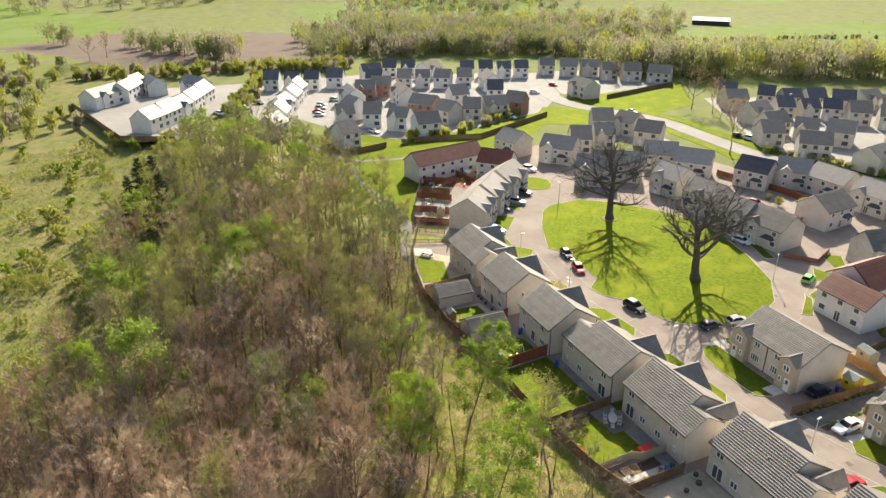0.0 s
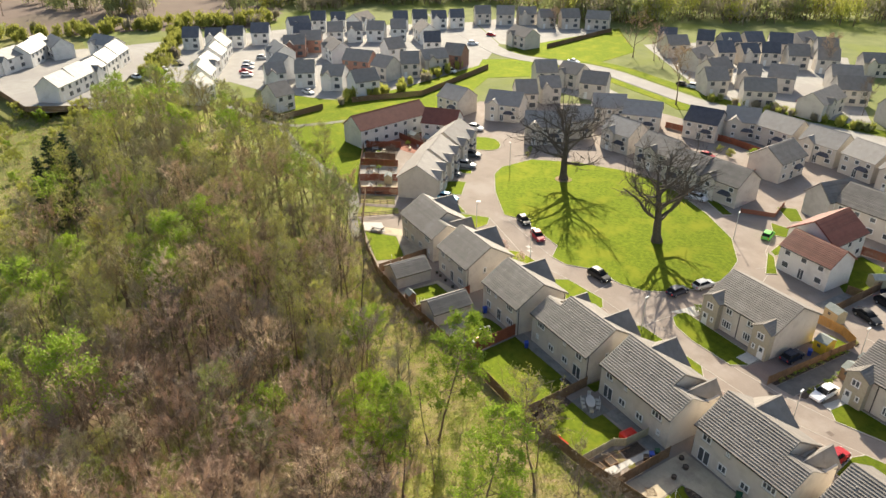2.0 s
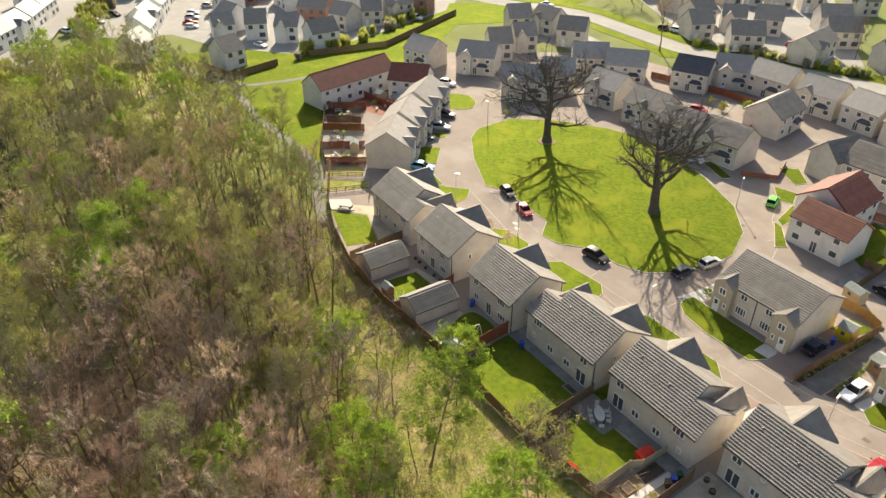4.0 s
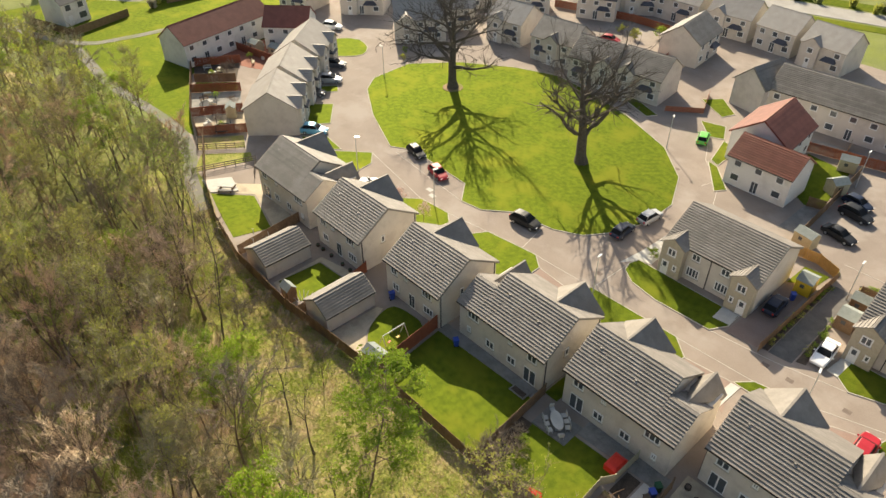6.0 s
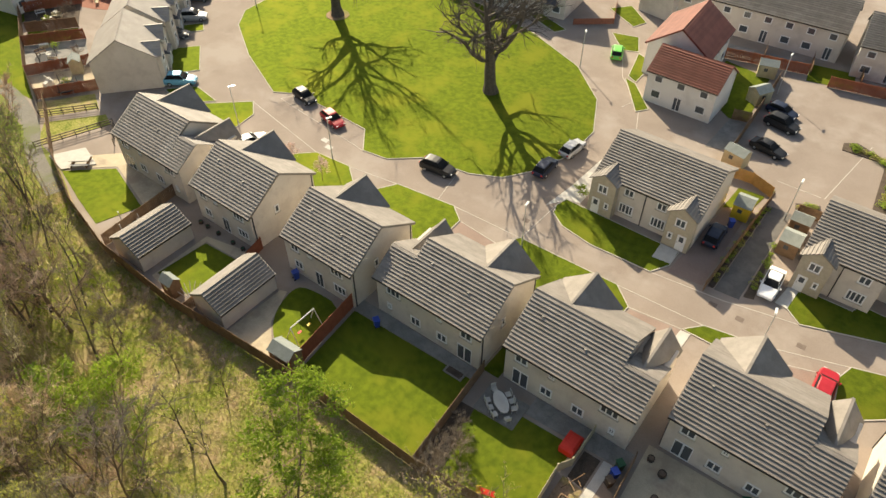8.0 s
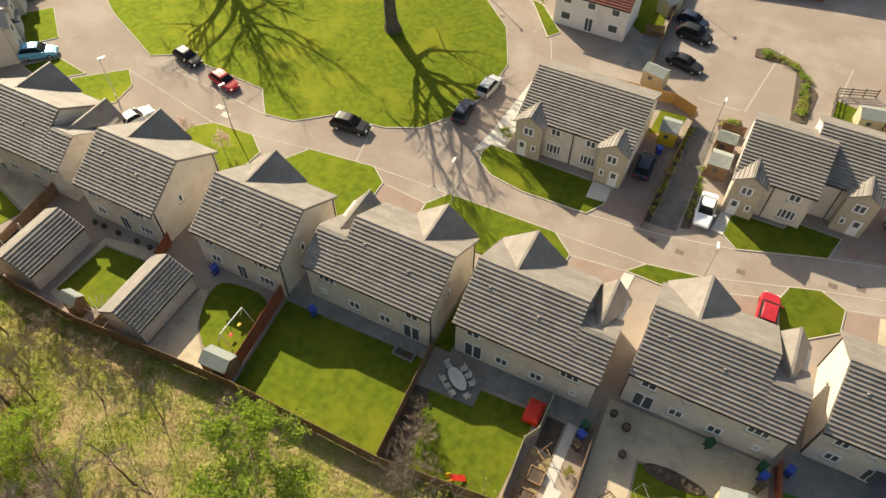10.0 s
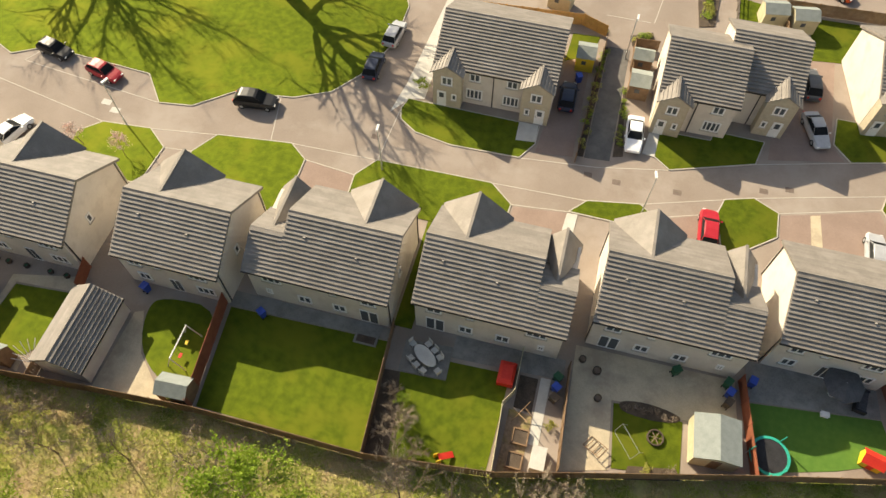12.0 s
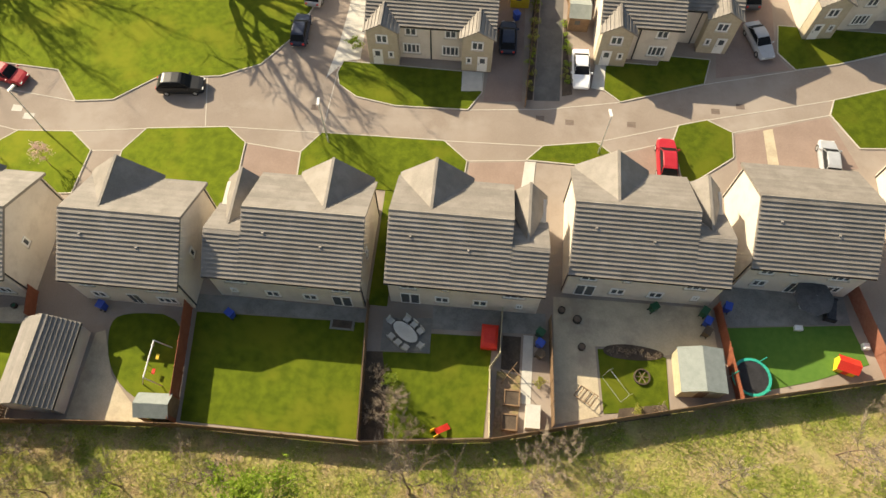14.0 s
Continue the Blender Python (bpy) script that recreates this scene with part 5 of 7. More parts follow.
def trampoline(x, y, r=1.55, pad=None):
    t = thing("trampoline", "round garden trampoline with a teal safety pad", "trampoline", Matrix.Translation((x, y, 0)), "trampolines")
    piece("mat", *disc_data(r * 0.86, 0.58, 0.60), M_BLACKP, t)
    piece("pad", *ring_data(r * 0.86, r, 0.57, 0.64), pad or M_TEAL, t)
    for i in range(6):
        a = 6.2832 * i / 6
        rod(t, "leg", (r * math.cos(a), r * math.sin(a), 0), (r * math.cos(a), r * math.sin(a), 0.57), 0.03, M_STEEL)
        if i % 2:
            rod(t, "net_pole", (r * math.cos(a), r * math.sin(a), 0.64), (r * 0.97 * math.cos(a), r * 0.97 * math.sin(a), 1.9), 0.05, pad or M_TEAL)


trampoline(24.9, 10.3)
trampoline(-88.6, 19.4, 1.5, M_BLACKP)
trampoline(-79.0, 16.8, 1.6, M_BLACKP)
trampoline(-47.8, 5.2, 1.3, M_STEEL)


def swing(x, y):
    s = thing("garden_swing", "white framed garden swing with coloured seats", "swing", Matrix.Translation((x, y, 0)))
    rod(s, "top_bar", (0, -1.5, 2.0), (0, 1.5, 2.0), 0.06, M_TRIM)
    for yy in (-1.5, 1.5):
        for xx in (-0.8, 0.8):
            rod(s, "leg", (xx, yy * 1.05, 0), (0, yy, 2.0), 0.045, M_TRIM)
    for yy, m in ((-0.6, M_REDP), (0.6, M_YELP)):
        seat = box("seat", -0.12, yy - 0.22, 0.5, 0.12, yy + 0.22, 0.56, m, s)
        for q in (-0.2, 0.2):
            rod(seat, "rope", (0, yy + q, 0.56), (0, yy + q, 2.0), 0.012, M_BLACKP, 4)


swing(-22.2, 6.8)


def outdoor_table(x, y, rz=-35):
    t = thing("garden_table", "oval pale garden table on a patio", "table", Matrix.Translation((x, y, 0.09)) @ Matrix.Rotation(radians(rz), 4, "Z"))
    v, f = disc_data(0.6, 0.70, 0.75, 24)
    piece("tabletop", [(a * 2.0, b, c) for a, b, c in v], f, M_CONC, t)
    for sx in (-0.7, 0.7):
        box("leg", sx - 0.06, -0.3, 0, sx + 0.06, 0.3, 0.70, M_STEEL, t)
    chair0 = thing("garden_chair", "light garden chair drawn up to the oval table", "chair", group="chairs round the garden table")
    box("seat", -0.25, -0.25, 0.40, 0.25, 0.25, 0.45, M_CONC, chair0)
    box("backrest", -0.25, -0.29, 0.45, 0.25, -0.24, 0.95, M_CONC, chair0)
    for i in range(4):
        sx, sy = (-0.22 if i < 2 else 0.22), (-0.22 if i % 2 else 0.22)
        box("leg", sx - 0.02, sy - 0.02, 0, sx + 0.02, sy + 0.02, 0.40, M_STEEL, chair0)
    first = True
    for px, py, a in ((-0.7, -0.95, 0), (0.05, -0.98, 0), (0.8, -0.9, 10), (-0.7, 0.95, 180), (0.05, 0.98, 180), (0.8, 0.9, 170), (1.6, 0, 90), (-1.6, 0, -90)):
        m = Matrix.Translation((x, y, 0.09)) @ Matrix.Rotation(radians(rz), 4, "Z") @ pose(px, py, 0, 0, 0, a)
        if first:
            chair0.matrix_basis = m
            first = False
        else:
            copy_thing(chair0, m)


outdoor_table(-2.7, 11.3)


def parasol(x, y):
    p = thing("parasol", "open grey garden parasol over a patio", "parasol", Matrix.Translation((x, y, 0.06)))
    rod(p, "pole", (0, 0, 0), (0, 0, 2.6), 0.03, M_STEEL)
    n = 8
    v = [(0, 0, 2.6)] + [(1.6 * math.cos(6.2832 * i / n), 1.6 * math.sin(6.2832 * i / n), 2.15) for i in range(n)] + [(0, 0, 2.56)] + [(1.6 * math.cos(6.2832 * i / n), 1.6 * math.sin(6.2832 * i / n), 2.11) for i in range(n)]
    f = [(0, 1 + i, 1 + (i + 1) % n) for i in range(n)] + [(n + 1, n + 2 + (i + 1) % n, n + 2 + i) for i in range(n)] + [(1 + i, n + 2 + i, n + 2 + (i + 1) % n, 1 + (i + 1) % n) for i in range(n)]
    piece("canopy", v, f, M_GREYF, p)
    piece("base", *disc_data(0.3, 0, 0.1), M_CONC, p)


parasol(29.8, 16.9)


def sofa_set(x, y, rz):
    s = thing("garden_sofa", "dark rattan garden sofa on grey slabs", "sofa", Matrix.Translation((x, y, 0.06)) @ Matrix.Rotation(radians(rz), 4, "Z"))
    box("seat", -0.9, -0.4, 0.1, 0.9, 0.4, 0.42, M_GREYF, s)
    box("backrest", -0.9, 0.4, 0.1, 0.9, 0.55, 0.85, M_BLACKP, s)
    box("armrest", -1.02, -0.4, 0.1, -0.9, 0.55, 0.62, M_BLACKP, s)
    box("armrest", 0.9, -0.4, 0.1, 1.02, 0.55, 0.62, M_BLACKP, s)


sofa_set(32.0, 16.7, 80)


def play_house(x, y, rz=0):
    p = thing("play_house", "small red and yellow plastic play house", "play house", Matrix.Translation((x, y, 0.05)) @ Matrix.Rotation(radians(rz), 4, "Z"))
    gable_walls(p, 1.5, 1.1, 0.9, 1.25, M_YELP)
    piece("roof", [(-0.1, -0.1, 0.85), (1.6, -0.1, 0.85), (1.6, 0.55, 1.32), (-0.1, 0.55, 1.32), (1.6, 1.2, 0.85), (-0.1, 1.2, 0.85)], [(0, 1, 2, 3), (3, 2, 4, 5)], M_REDP, p)
    box("door", 0.5, -0.02, 0.05, 0.95, 0.0, 0.75, M_REDP, p)


play_house(31.6, 11.6, -15)


def toy_slide(x, y, rz):
    t = thing("toy_slide", "small red and yellow plastic slide on a lawn", "slide", Matrix.Translation((x, y, 0.06)) @ Matrix.Rotation(radians(rz), 4, "Z"))
    piece("chute", [(-0.25, 0, 0.05), (0.25, 0, 0.05), (0.25, 1.2, 0.75), (-0.25, 1.2, 0.75), (-0.25, 0, 0.12), (0.25, 0, 0.12), (0.25, 1.2, 0.82), (-0.25, 1.2, 0.82)], box_data(0, 0, 0, 1, 1, 1)[1], M_REDP, t)
    for s in (-0.3, 0.25):
        box("side", s, 1.1, 0, s + 0.06, 1.5, 0.95, M_YELP, t)


toy_slide(1.5, 4.3, 125)
for x, y, w, d, h, m, lab in ((4.1, 11.6, 1.3, 1.9, 0.9, M_REDP, "red covered garden box beside a fence"), (29.2, 14.9, 0.6, 0.4, 0.4, M_TRIM, "small white toy on a patio"), (34.4, 13.8, 0.5, 0.5, 0.5, M_TRIM, "pale planter tub by a wall")):
    t = thing("garden_box", lab, "box", Matrix.Translation((x, y, 0.05)))
    box("body", -w / 2, -d / 2, 0, w / 2, d / 2, h * 0.8, m, t)
    piece("lid", [(-w / 2 - 0.03, -d / 2 - 0.03, h * 0.8), (w / 2 + 0.03, -d / 2 - 0.03, h * 0.8), (w / 2 + 0.03, d / 2 + 0.03, h * 0.8), (-w / 2 - 0.03, d / 2 + 0.03, h * 0.8), (-w / 3, -d / 3, h), (w / 3, -d / 3, h), (w / 3, d / 3, h), (-w / 3, d / 3, h)], box_data(0, 0, 0, 1, 1, 1)[1], m, t)
for x, y in ((6.1, 5.0), (6.2, 6.9)):
    t = thing("raised_bed", "timber framed raised bed with dark soil", "raised bed", Matrix.Translation((x, y, 0)), "raised beds")
    piece("frame", *ring_data(0.75, 0.9, 0, 0.4, 4), M_WOOD, t, at=Matrix.Rotation(math.pi / 4, 4, "Z") @ Matrix.Diagonal((1, 1, 1, 1)))
    box("soil", -0.56, -0.56, 0.05, 0.56, 0.56, 0.33, M_SOIL, t)
tagged(box("cold_frame", 7.3, 4.6, 0, 8.4, 6.4, 0.9, M_CONC), "pale plastic cold frame by the fence", "cold frame")
slab("path", [(6.9, 6.6), (6.9, 12.2), (7.7, 12.2), (7.7, 6.6)], 0, 0.05, M_CONC, "pale slab path beside raised beds", "path")
slab("bed", [(5.2, 9.2), (5.2, 12.0), (6.7, 12.0), (6.7, 9.0)], 0, 0.06, M_SOIL, "dark dug bed beside a kinked fence", "bed")
slab("bed", [(4.9, 3.8), (4.9, 9.0), (6.8, 8.8), (6.8, 4.2)], 0, 0.05, M_LITTER, "brown bare earth round raised beds", "bed")
trel = thing("trellis_arch", "leaning timber trellis poles over a bed", "trellis", Matrix.Translation((5.9, 8.6, 0.05)))
for ax, ay, bx, by in ((-0.7, 0.5, 0.6, -0.8), (-0.6, -0.6, 0.5, 0.9), (0.1, 0.9, 0.8, -0.2)):
    rod(trel, "pole", (ax, ay, 0.0), (bx, by, 1.3), 0.035, M_WOOD)
plant_tree(BUSH[0], 8.3, 8.4, 0.0, 0.32, 1.0, "bright yellow-green shrub by the fence", "shrub", "garden shrubs", "shrub")
plant_tree(BUSH[2], -4.6, 7.6, 0.06, 0.5, 2.0, "pale grey shrub in a dark bed", "shrub", "garden shrubs", "shrub")
# a round iron fire basket with spokes, and a curved planted bed behind it
ring = thing("fire_pit", "round rusty iron fire ring with spokes", "fire pit", Matrix.Translation((16.4, 9.6, 0.06)))
piece("rim", *ring_data(0.56, 0.66, 0, 0.22, 20), M_SOIL, ring)
for i in range(6):
    rod(ring, "spoke", (0, 0, 0.12), (0.58 * math.cos(i * 1.0472), 0.58 * math.sin(i * 1.0472), 0.12), 0.035, M_BARK)
slab("flower_bed", smooth([(13.6, 11.0), (13.2, 11.9), (15.4, 12.3), (18.2, 11.9), (18.2, 11.3), (16.4, 10.9)], 2), 0, 0.10, M_SOIL, "dark curved bed with dry stems", "bed")
for k in range(7):
    plant_tree(BUSH[2], 13.9 + 0.62 * k, 11.5 + 0.12 * math.sin(k * 2.1), 0.05, 0.17, k, "dry stems in a curved bed", "shrub", "garden shrubs", "shrub")
net = thing("football_net", "pale garden goal net leaning on the lawn", "goal", Matrix.Translation((14.0, 8.4, 0.06)) @ Matrix.Rotation(-0.9, 4, "Z"))
for a, b in (((-1.2, 0, 0), (1.2, 0, 0)), ((-1.2, 0, 0), (-1.2, 0.5, 1.2)), ((1.2, 0, 0), (1.2, 0.5, 1.2)), ((-1.2, 0.5, 1.2), (1.2, 0.5, 1.2)), ((-1.2, 1.2, 0), (-1.2, 0.5, 1.2)), ((1.2, 1.2, 0), (1.2, 0.5, 1.2))):
    rod(net, "pole", a, b, 0.018, M_STEEL)
slab("path", [(28.4, 30.2), (28.3, 34.4), (29.2, 34.7), (29.4, 30.2)], 0, 0.045, M_SAND, "pale slab strip across a drive", "path")
for x, y, r in ((11.6, 11.6, 0.3), (11.2, 13.9, 0.35), (9.9, 14.6, 0.3)):
    t = thing("planter", "round dark planter on the paving", "planter", Matrix.Translation((x, y, 0.045)), "planters")
    piece("pot", *ring_data(r * 0.8, r, 0, 0.35, 16), M_SOIL, t)
    piece("soil", *disc_data(r * 0.8, 0.02, 0.26, 16), M_BARK, t)
pal = thing("folded_airer", "folded wooden airer lying on sandy paving", "airer", Matrix.Translation((12.0, 7.6, 0.05)) @ Matrix.Rotation(-0.6, 4, "Z"))
for i in range(6):
    rod(pal, "bar", (-0.8 + 0.3 * i, -0.5, 0.05 + 0.1 * i), (-0.8 + 0.3 * i, 0.5, 0.05 + 0.1 * i), 0.03, M_WOOD)
for s in (-0.5, 0.5):
    rod(pal, "side_rail", (-0.8, s, 0.05), (0.75, s, 0.6), 0.035, M_WOOD)
fan = thing("fan_trellis", "white fan shaped trellis leaning by a garage", "trellis", Matrix.Translation((-33.8, 2.6, 0.05)) @ Matrix.Rotation(0.5, 4, "Z"))
for i in range(9):
    a = radians(25 + 130 * i / 8)
    rod(fan, "slat", (0, 0, 0.1), (2.2 * math.cos(a), 2.2 * math.sin(a) * 0.75, 0.4 + 0.9 * math.sin(a)), 0.035, M_TRIM)
deck = thing("picnic_set", "pale timber garden benches on a terrace", "bench set", Matrix.Translation((-62.6, 8.6, 0.05)) @ Matrix.Rotation(0.7, 4, "Z"))
box("table_top", -1.2, -0.5, 0.7, 1.2, 0.5, 0.76, M_CONC, deck)
for s in (-0.9, 0.9):
    box("bench_seat", -1.2, s - 0.15, 0.42, 1.2, s + 0.15, 0.47, M_CONC, deck)
    box("leg", s - 0.05, -1.0, 0, s + 0.05, 1.0, 0.42, M_WOOD, deck)


# cars
def car_paint(name, c, metal=0.3):
    return material("car_paint_" + name, c, tuple(min(1, q * 1.15 + 0.004) for q in c), 0.42, 1.5, 0, 6, metal=metal * 0.35, spec=0.35)


PAINT = {"red": car_paint("red", (0.36, 0.018, 0.03), 0), "black": car_paint("black", (0.018, 0.019, 0.022)), "white": car_paint("white", (0.75, 0.76, 0.78), 0), "silver": car_paint("silver", (0.42, 0.43, 0.45), 0.6),
         "navy": car_paint("navy", (0.02, 0.03, 0.06)), "green": car_paint("green", (0.15, 0.55, 0.10), 0), "blue": car_paint("blue", (0.15, 0.42, 0.60)), "orange": car_paint("orange", (0.6, 0.10, 0.02), 0), "grey": car_paint("grey", (0.10, 0.105, 0.115), 0.5)}
CARS = {}


def loft(sections):
    """Cross sections of (x, half width, z low, z high, half width at the top), joined end to end."""
    v, f = [], []
    for x, hw, z0, z1, ht in sections:
        zm = z0 + (z1 - z0) * 0.55
        v += [(x, -hw * 0.92, z0), (x, -hw, zm), (x, -ht, z1), (x, ht, z1), (x, hw, zm), (x, hw * 0.92, z0)]
    n = len(sections)
    for i in range(n - 1):
        for k in range(6):
            f.append((6 * i + k, 6 * i + (k + 1) % 6, 6 * i + 6 + (k + 1) % 6, 6 * i + 6 + k))
    f += [tuple(range(6)), tuple(range(6 * n - 6, 6 * n))[::-1]]
    return v, f


def car(x, y, rz, colour, kind="hatch", label=None):
    words = label or colour + " " + {"hatch": "hatchback", "saloon": "saloon", "suv": "tall estate car"}[kind] + " parked on the block paving"
    m = Matrix.Translation((x, y, 0.03)) @ Matrix.Rotation(radians(rz), 4, "Z")
    if (colour, kind) in CARS:
        return copy_thing(CARS[colour, kind], m)
    L, hh, w = {"hatch": (4.1, 1.45, 0.87), "saloon": (4.6, 1.42, 0.89), "suv": (4.5, 1.68, 0.92)}[kind]
    c = thing("car", words, "car", m, "parked cars")
    p, b = PAINT[colour], 0.92 if kind != "suv" else 1.05
    h = L / 2
    rear = {"hatch": (0.96, 0.93), "saloon": (0.93, 0.80), "suv": (0.97, 0.95)}[kind]
    body = piece("body", *loft([(-h, w * 0.80, 0.42, b - 0.22, w * 0.70), (-h + 0.12, w * 0.94, 0.26, b - 0.03, w * 0.82), (-h * 0.6, w, 0.2, b, w * 0.88), (0, w, 0.2, b, w * 0.90), (h * 0.42, w, 0.2, b - 0.02, w * 0.88), (h * 0.8, w * 0.95, 0.22, b - 0.17, w * 0.78), (h - 0.1, w * 0.86, 0.26, b - 0.28, w * 0.66), (h, w * 0.72, 0.36, b - 0.36, w * 0.56)]), p, c)
    x0, x1, x2, x3 = (-h * rear[0] + 0.1, -h * 0.62, h * 0.10, h * 0.46) if kind != "saloon" else (-h * 0.72, -h * 0.38, h * 0.08, h * 0.42)
    piece("cabin_glass", *loft([(x0, w * 0.82, b - 0.06, b - 0.02, w * 0.76), (x0 + (x1 - x0) * 0.55, w * 0.86, b - 0.06, b + (hh - b) * 0.62, w * 0.70), (x1, w * 0.86, b - 0.06, hh - 0.04, w * 0.64), (x2, w * 0.86, b - 0.06, hh - 0.04, w * 0.65), (x2 + (x3 - x2) * 0.5, w * 0.85, b - 0.06, b + (hh - b) * 0.55, w * 0.70), (x3, w * 0.80, b - 0.06, b - 0.02, w * 0.74)]), M_CARGLASS, c)
    piece("roof", *loft([(x1 - 0.14, w * 0.66, hh - 0.10, hh - 0.07, w * 0.60), (x1 + 0.12, w * 0.69, hh - 0.08, hh - 0.005, w * 0.60), ((x1 + x2) / 2, w * 0.70, hh - 0.07, hh + 0.03, w * 0.60), (x2 - 0.15, w * 0.69, hh - 0.08, hh + 0.005, w * 0.60), (x2 + 0.10, w * 0.66, hh - 0.11, hh - 0.07, w * 0.60)]), p, c)
    for s in (-1, 1):
        for xa, xb in ((x0, x1), (x3, x2), ((x0 + x3) / 2 + 0.05, (x1 + x2) / 2)):
            v = [(xa - 0.04, s * (w * 0.845), b - 0.03), (xa + 0.04, s * (w * 0.845), b - 0.03), (xb + 0.04, s * (w * 0.67), hh - 0.03), (xb - 0.04, s * (w * 0.67), hh - 0.03)]
            v += [(q[0], q[1] + s * 0.015, q[2] + 0.01) for q in v]
            piece("pillar", v, box_data(0, 0, 0, 1, 1, 1)[1], p, c)
        box("door_mirror", x3 - 0.25, s * (w + 0.08) - 0.08, b - 0.06, x3 - 0.13, s * (w + 0.08) + 0.08, b + 0.08, p, c)
        box("headlight", h - 0.16, s * w * 0.60 - 0.13, b - 0.44, h - 0.01, s * w * 0.60 + 0.13, b - 0.30, M_LAMP, c)
        box("tail_light", -h - 0.01, s * w * 0.66 - 0.1, b - 0.32, -h + 0.06, s * w * 0.66 + 0.1, b - 0.12, M_REDP, c)
        for wx in (-h * 0.60, h * 0.62):
            turn = Matrix.Translation((wx, s * (w - 0.12), 0.31)) @ Matrix.Rotation(math.pi / 2, 4, "X")
            ty = piece("wheel", *disc_data(0.31, -0.11, 0.11, 16), M_TYRE, c, at=turn)
            piece("rim", *disc_data(0.19, -0.118, 0.118, 10), M_STEEL, ty)
    CARS[colour, kind] = c
    return c


for row in ((-51.2, 35.3, -12, "black", "hatch"), (-44.4, 33.7, -14, "red", "hatch"), (-27.2, 34.0, 6, "black", "suv"), (-17.0, 41.9, 92, "navy", "hatch"), (-16.3, 47.2, 86, "silver", "hatch"), (-23.0, 72.0, 112, "green", "hatch"),
            (11.1, 39.6, -88, "white", "saloon"), (3.8, 42.9, 92, "navy", "hatch"), (19.0, 29.9, 90, "red", "suv"), (28.7, 44.9, -72, "silver", "saloon"), (28.2, 51.2, 95, "grey", "suv"),
            (1.6, 71.3, -10, "navy", "hatch"), (2.6, 68.2, -10, "black", "suv"), (3.0, 62.0, -12, "black", "saloon"), (27.5, 68.4, -25, "red", "hatch"), (31.3, 67.5, -30, "orange", "hatch"), (-68.0, 27.6, 38, "blue", "suv"),
            (-82.2, 40.9, 42, "silver", "suv"), (-87.3, 45.6, 40, "grey", "suv"), (-49.2, 23.8, 75, "white", "saloon"), (33.7, 31.4, 88, "silver", "hatch"), (-79.6, 35.6, 42, "grey", "hatch"), (-58.4, 95.0, 15, "red", "hatch"),
            (-104, 57, 30, "white", "suv"), (-108, 54, 30, "black", "hatch"), (-84, 87, 0, "white", "saloon"), (-72, 86, 20, "silver", "hatch"), (-42, 74.0, 15, "white", "hatch"), (-47, 105, 10, "black", "hatch")):
    car(*row)


def street_lamp(x, y, rz, h=5.8):
    l = thing("street_lamp", "slim grey street lamp on the verge", "street lamp", Matrix.Translation((x, y, 0)) @ Matrix.Rotation(radians(rz), 4, "Z"), "street lamps")
    rod(l, "base", (0, 0, 0), (0, 0, 1.0), 0.085, M_STEEL, 8)
    rod(l, "pole", (0, 0, 1.0), (0, 0, h), 0.055, M_STEEL, 8)
    box("lamp_head", -0.1, -0.05, h - 0.02, 0.65, 0.16, h + 0.12, M_LAMP, l)


for x, y, rz in ((-12.1, 29.2, 95), (12.9, 30.4, 100), (-39.0, 28.0, 70), (-53.5, 25.6, 60), (-25.6, 65.6, -60), (-77.5, 50, 180), (8.9, 50.6, -90), (-8, 92, 0), (-0.5, 76, 90)):
    street_lamp(x, y, rz)

# fences and sheds across the road
fence([(5.9, 35.0), (6.3, 46.0), (6.6, 53.0)], 1.5, M_WOOD, "light wooden fence beside a drive")
fence([(-8.6, 53.6), (3.6, 54.6), (6.4, 53.4)], 1.6, M_GOLDWOOD, "orange wooden fence behind a house")
fence([(9.8, 46.5), (9.6, 52.4), (12.2, 52.6)], 1.5, M_WOOD)
fence([(1.2, 83.6), (-10.0, 81.0), (-11.0, 72.0)], 1.7, M_REDWOOD, "red stained wooden fence round a back yard")
fence([(4.5, 82.0), (16.0, 84.4)], 1.7, M_REDWOOD, "red stained wooden fence round a back yard")
bar_fence([(20.3, 56.6), (20.3, 65.0), (24.5, 66.6)], 1.2)
fence([(25.6, 57.0), (25.4, 63.0), (38.0, 63.5)], 1.6)
slab("lawn", [(20.6, 57.0), (20.6, 64.0), (25.2, 63.0), (25.4, 57.2)], 0, 0.06, M_LAWN, E_LAWN, "lawn")
slab("lawn", [(2.6, 48.5), (2.8, 53.0), (5.8, 53.2), (5.4, 50.2)], 0, 0.06, M_LAWN, E_LAWN, "lawn")
slab("lawn", [(28.5, 55.5), (28.5, 62.5), (40, 63), (40, 57)], 0, 0.06, M_LAWN, E_LAWN, "lawn")
lawn([(-19.0, 66.9), (-17.6, 65.0), (-14.0, 60.0), (-12.9, 61.6), (-17.2, 66.4)])
lawn([(-20.6, 74.4), (-18.9, 67.6), (-17.3, 66.8), (-17.6, 73.0)])
lawn([(-26.8, 77.8), (-22.8, 78.9), (-20.8, 74.8), (-23.0, 73.8)])
lawn([(-31.0, 85.0), (-25.0, 81.5), (-24.0, 84.0), (-28.5, 88.0)])
lawn([(-68.5, 25.2), (-64.0, 24.2), (-60.5, 27.6), (-65.6, 28.4)])
lawn([(-77.2, 32.9), (-74.4, 36.0), (-68.8, 31.4), (-71.2, 28.4)])
lawn([(-81.8, 38.6), (-79.9, 41.0), (-77.9, 39.5), (-79.8, 37.1)])
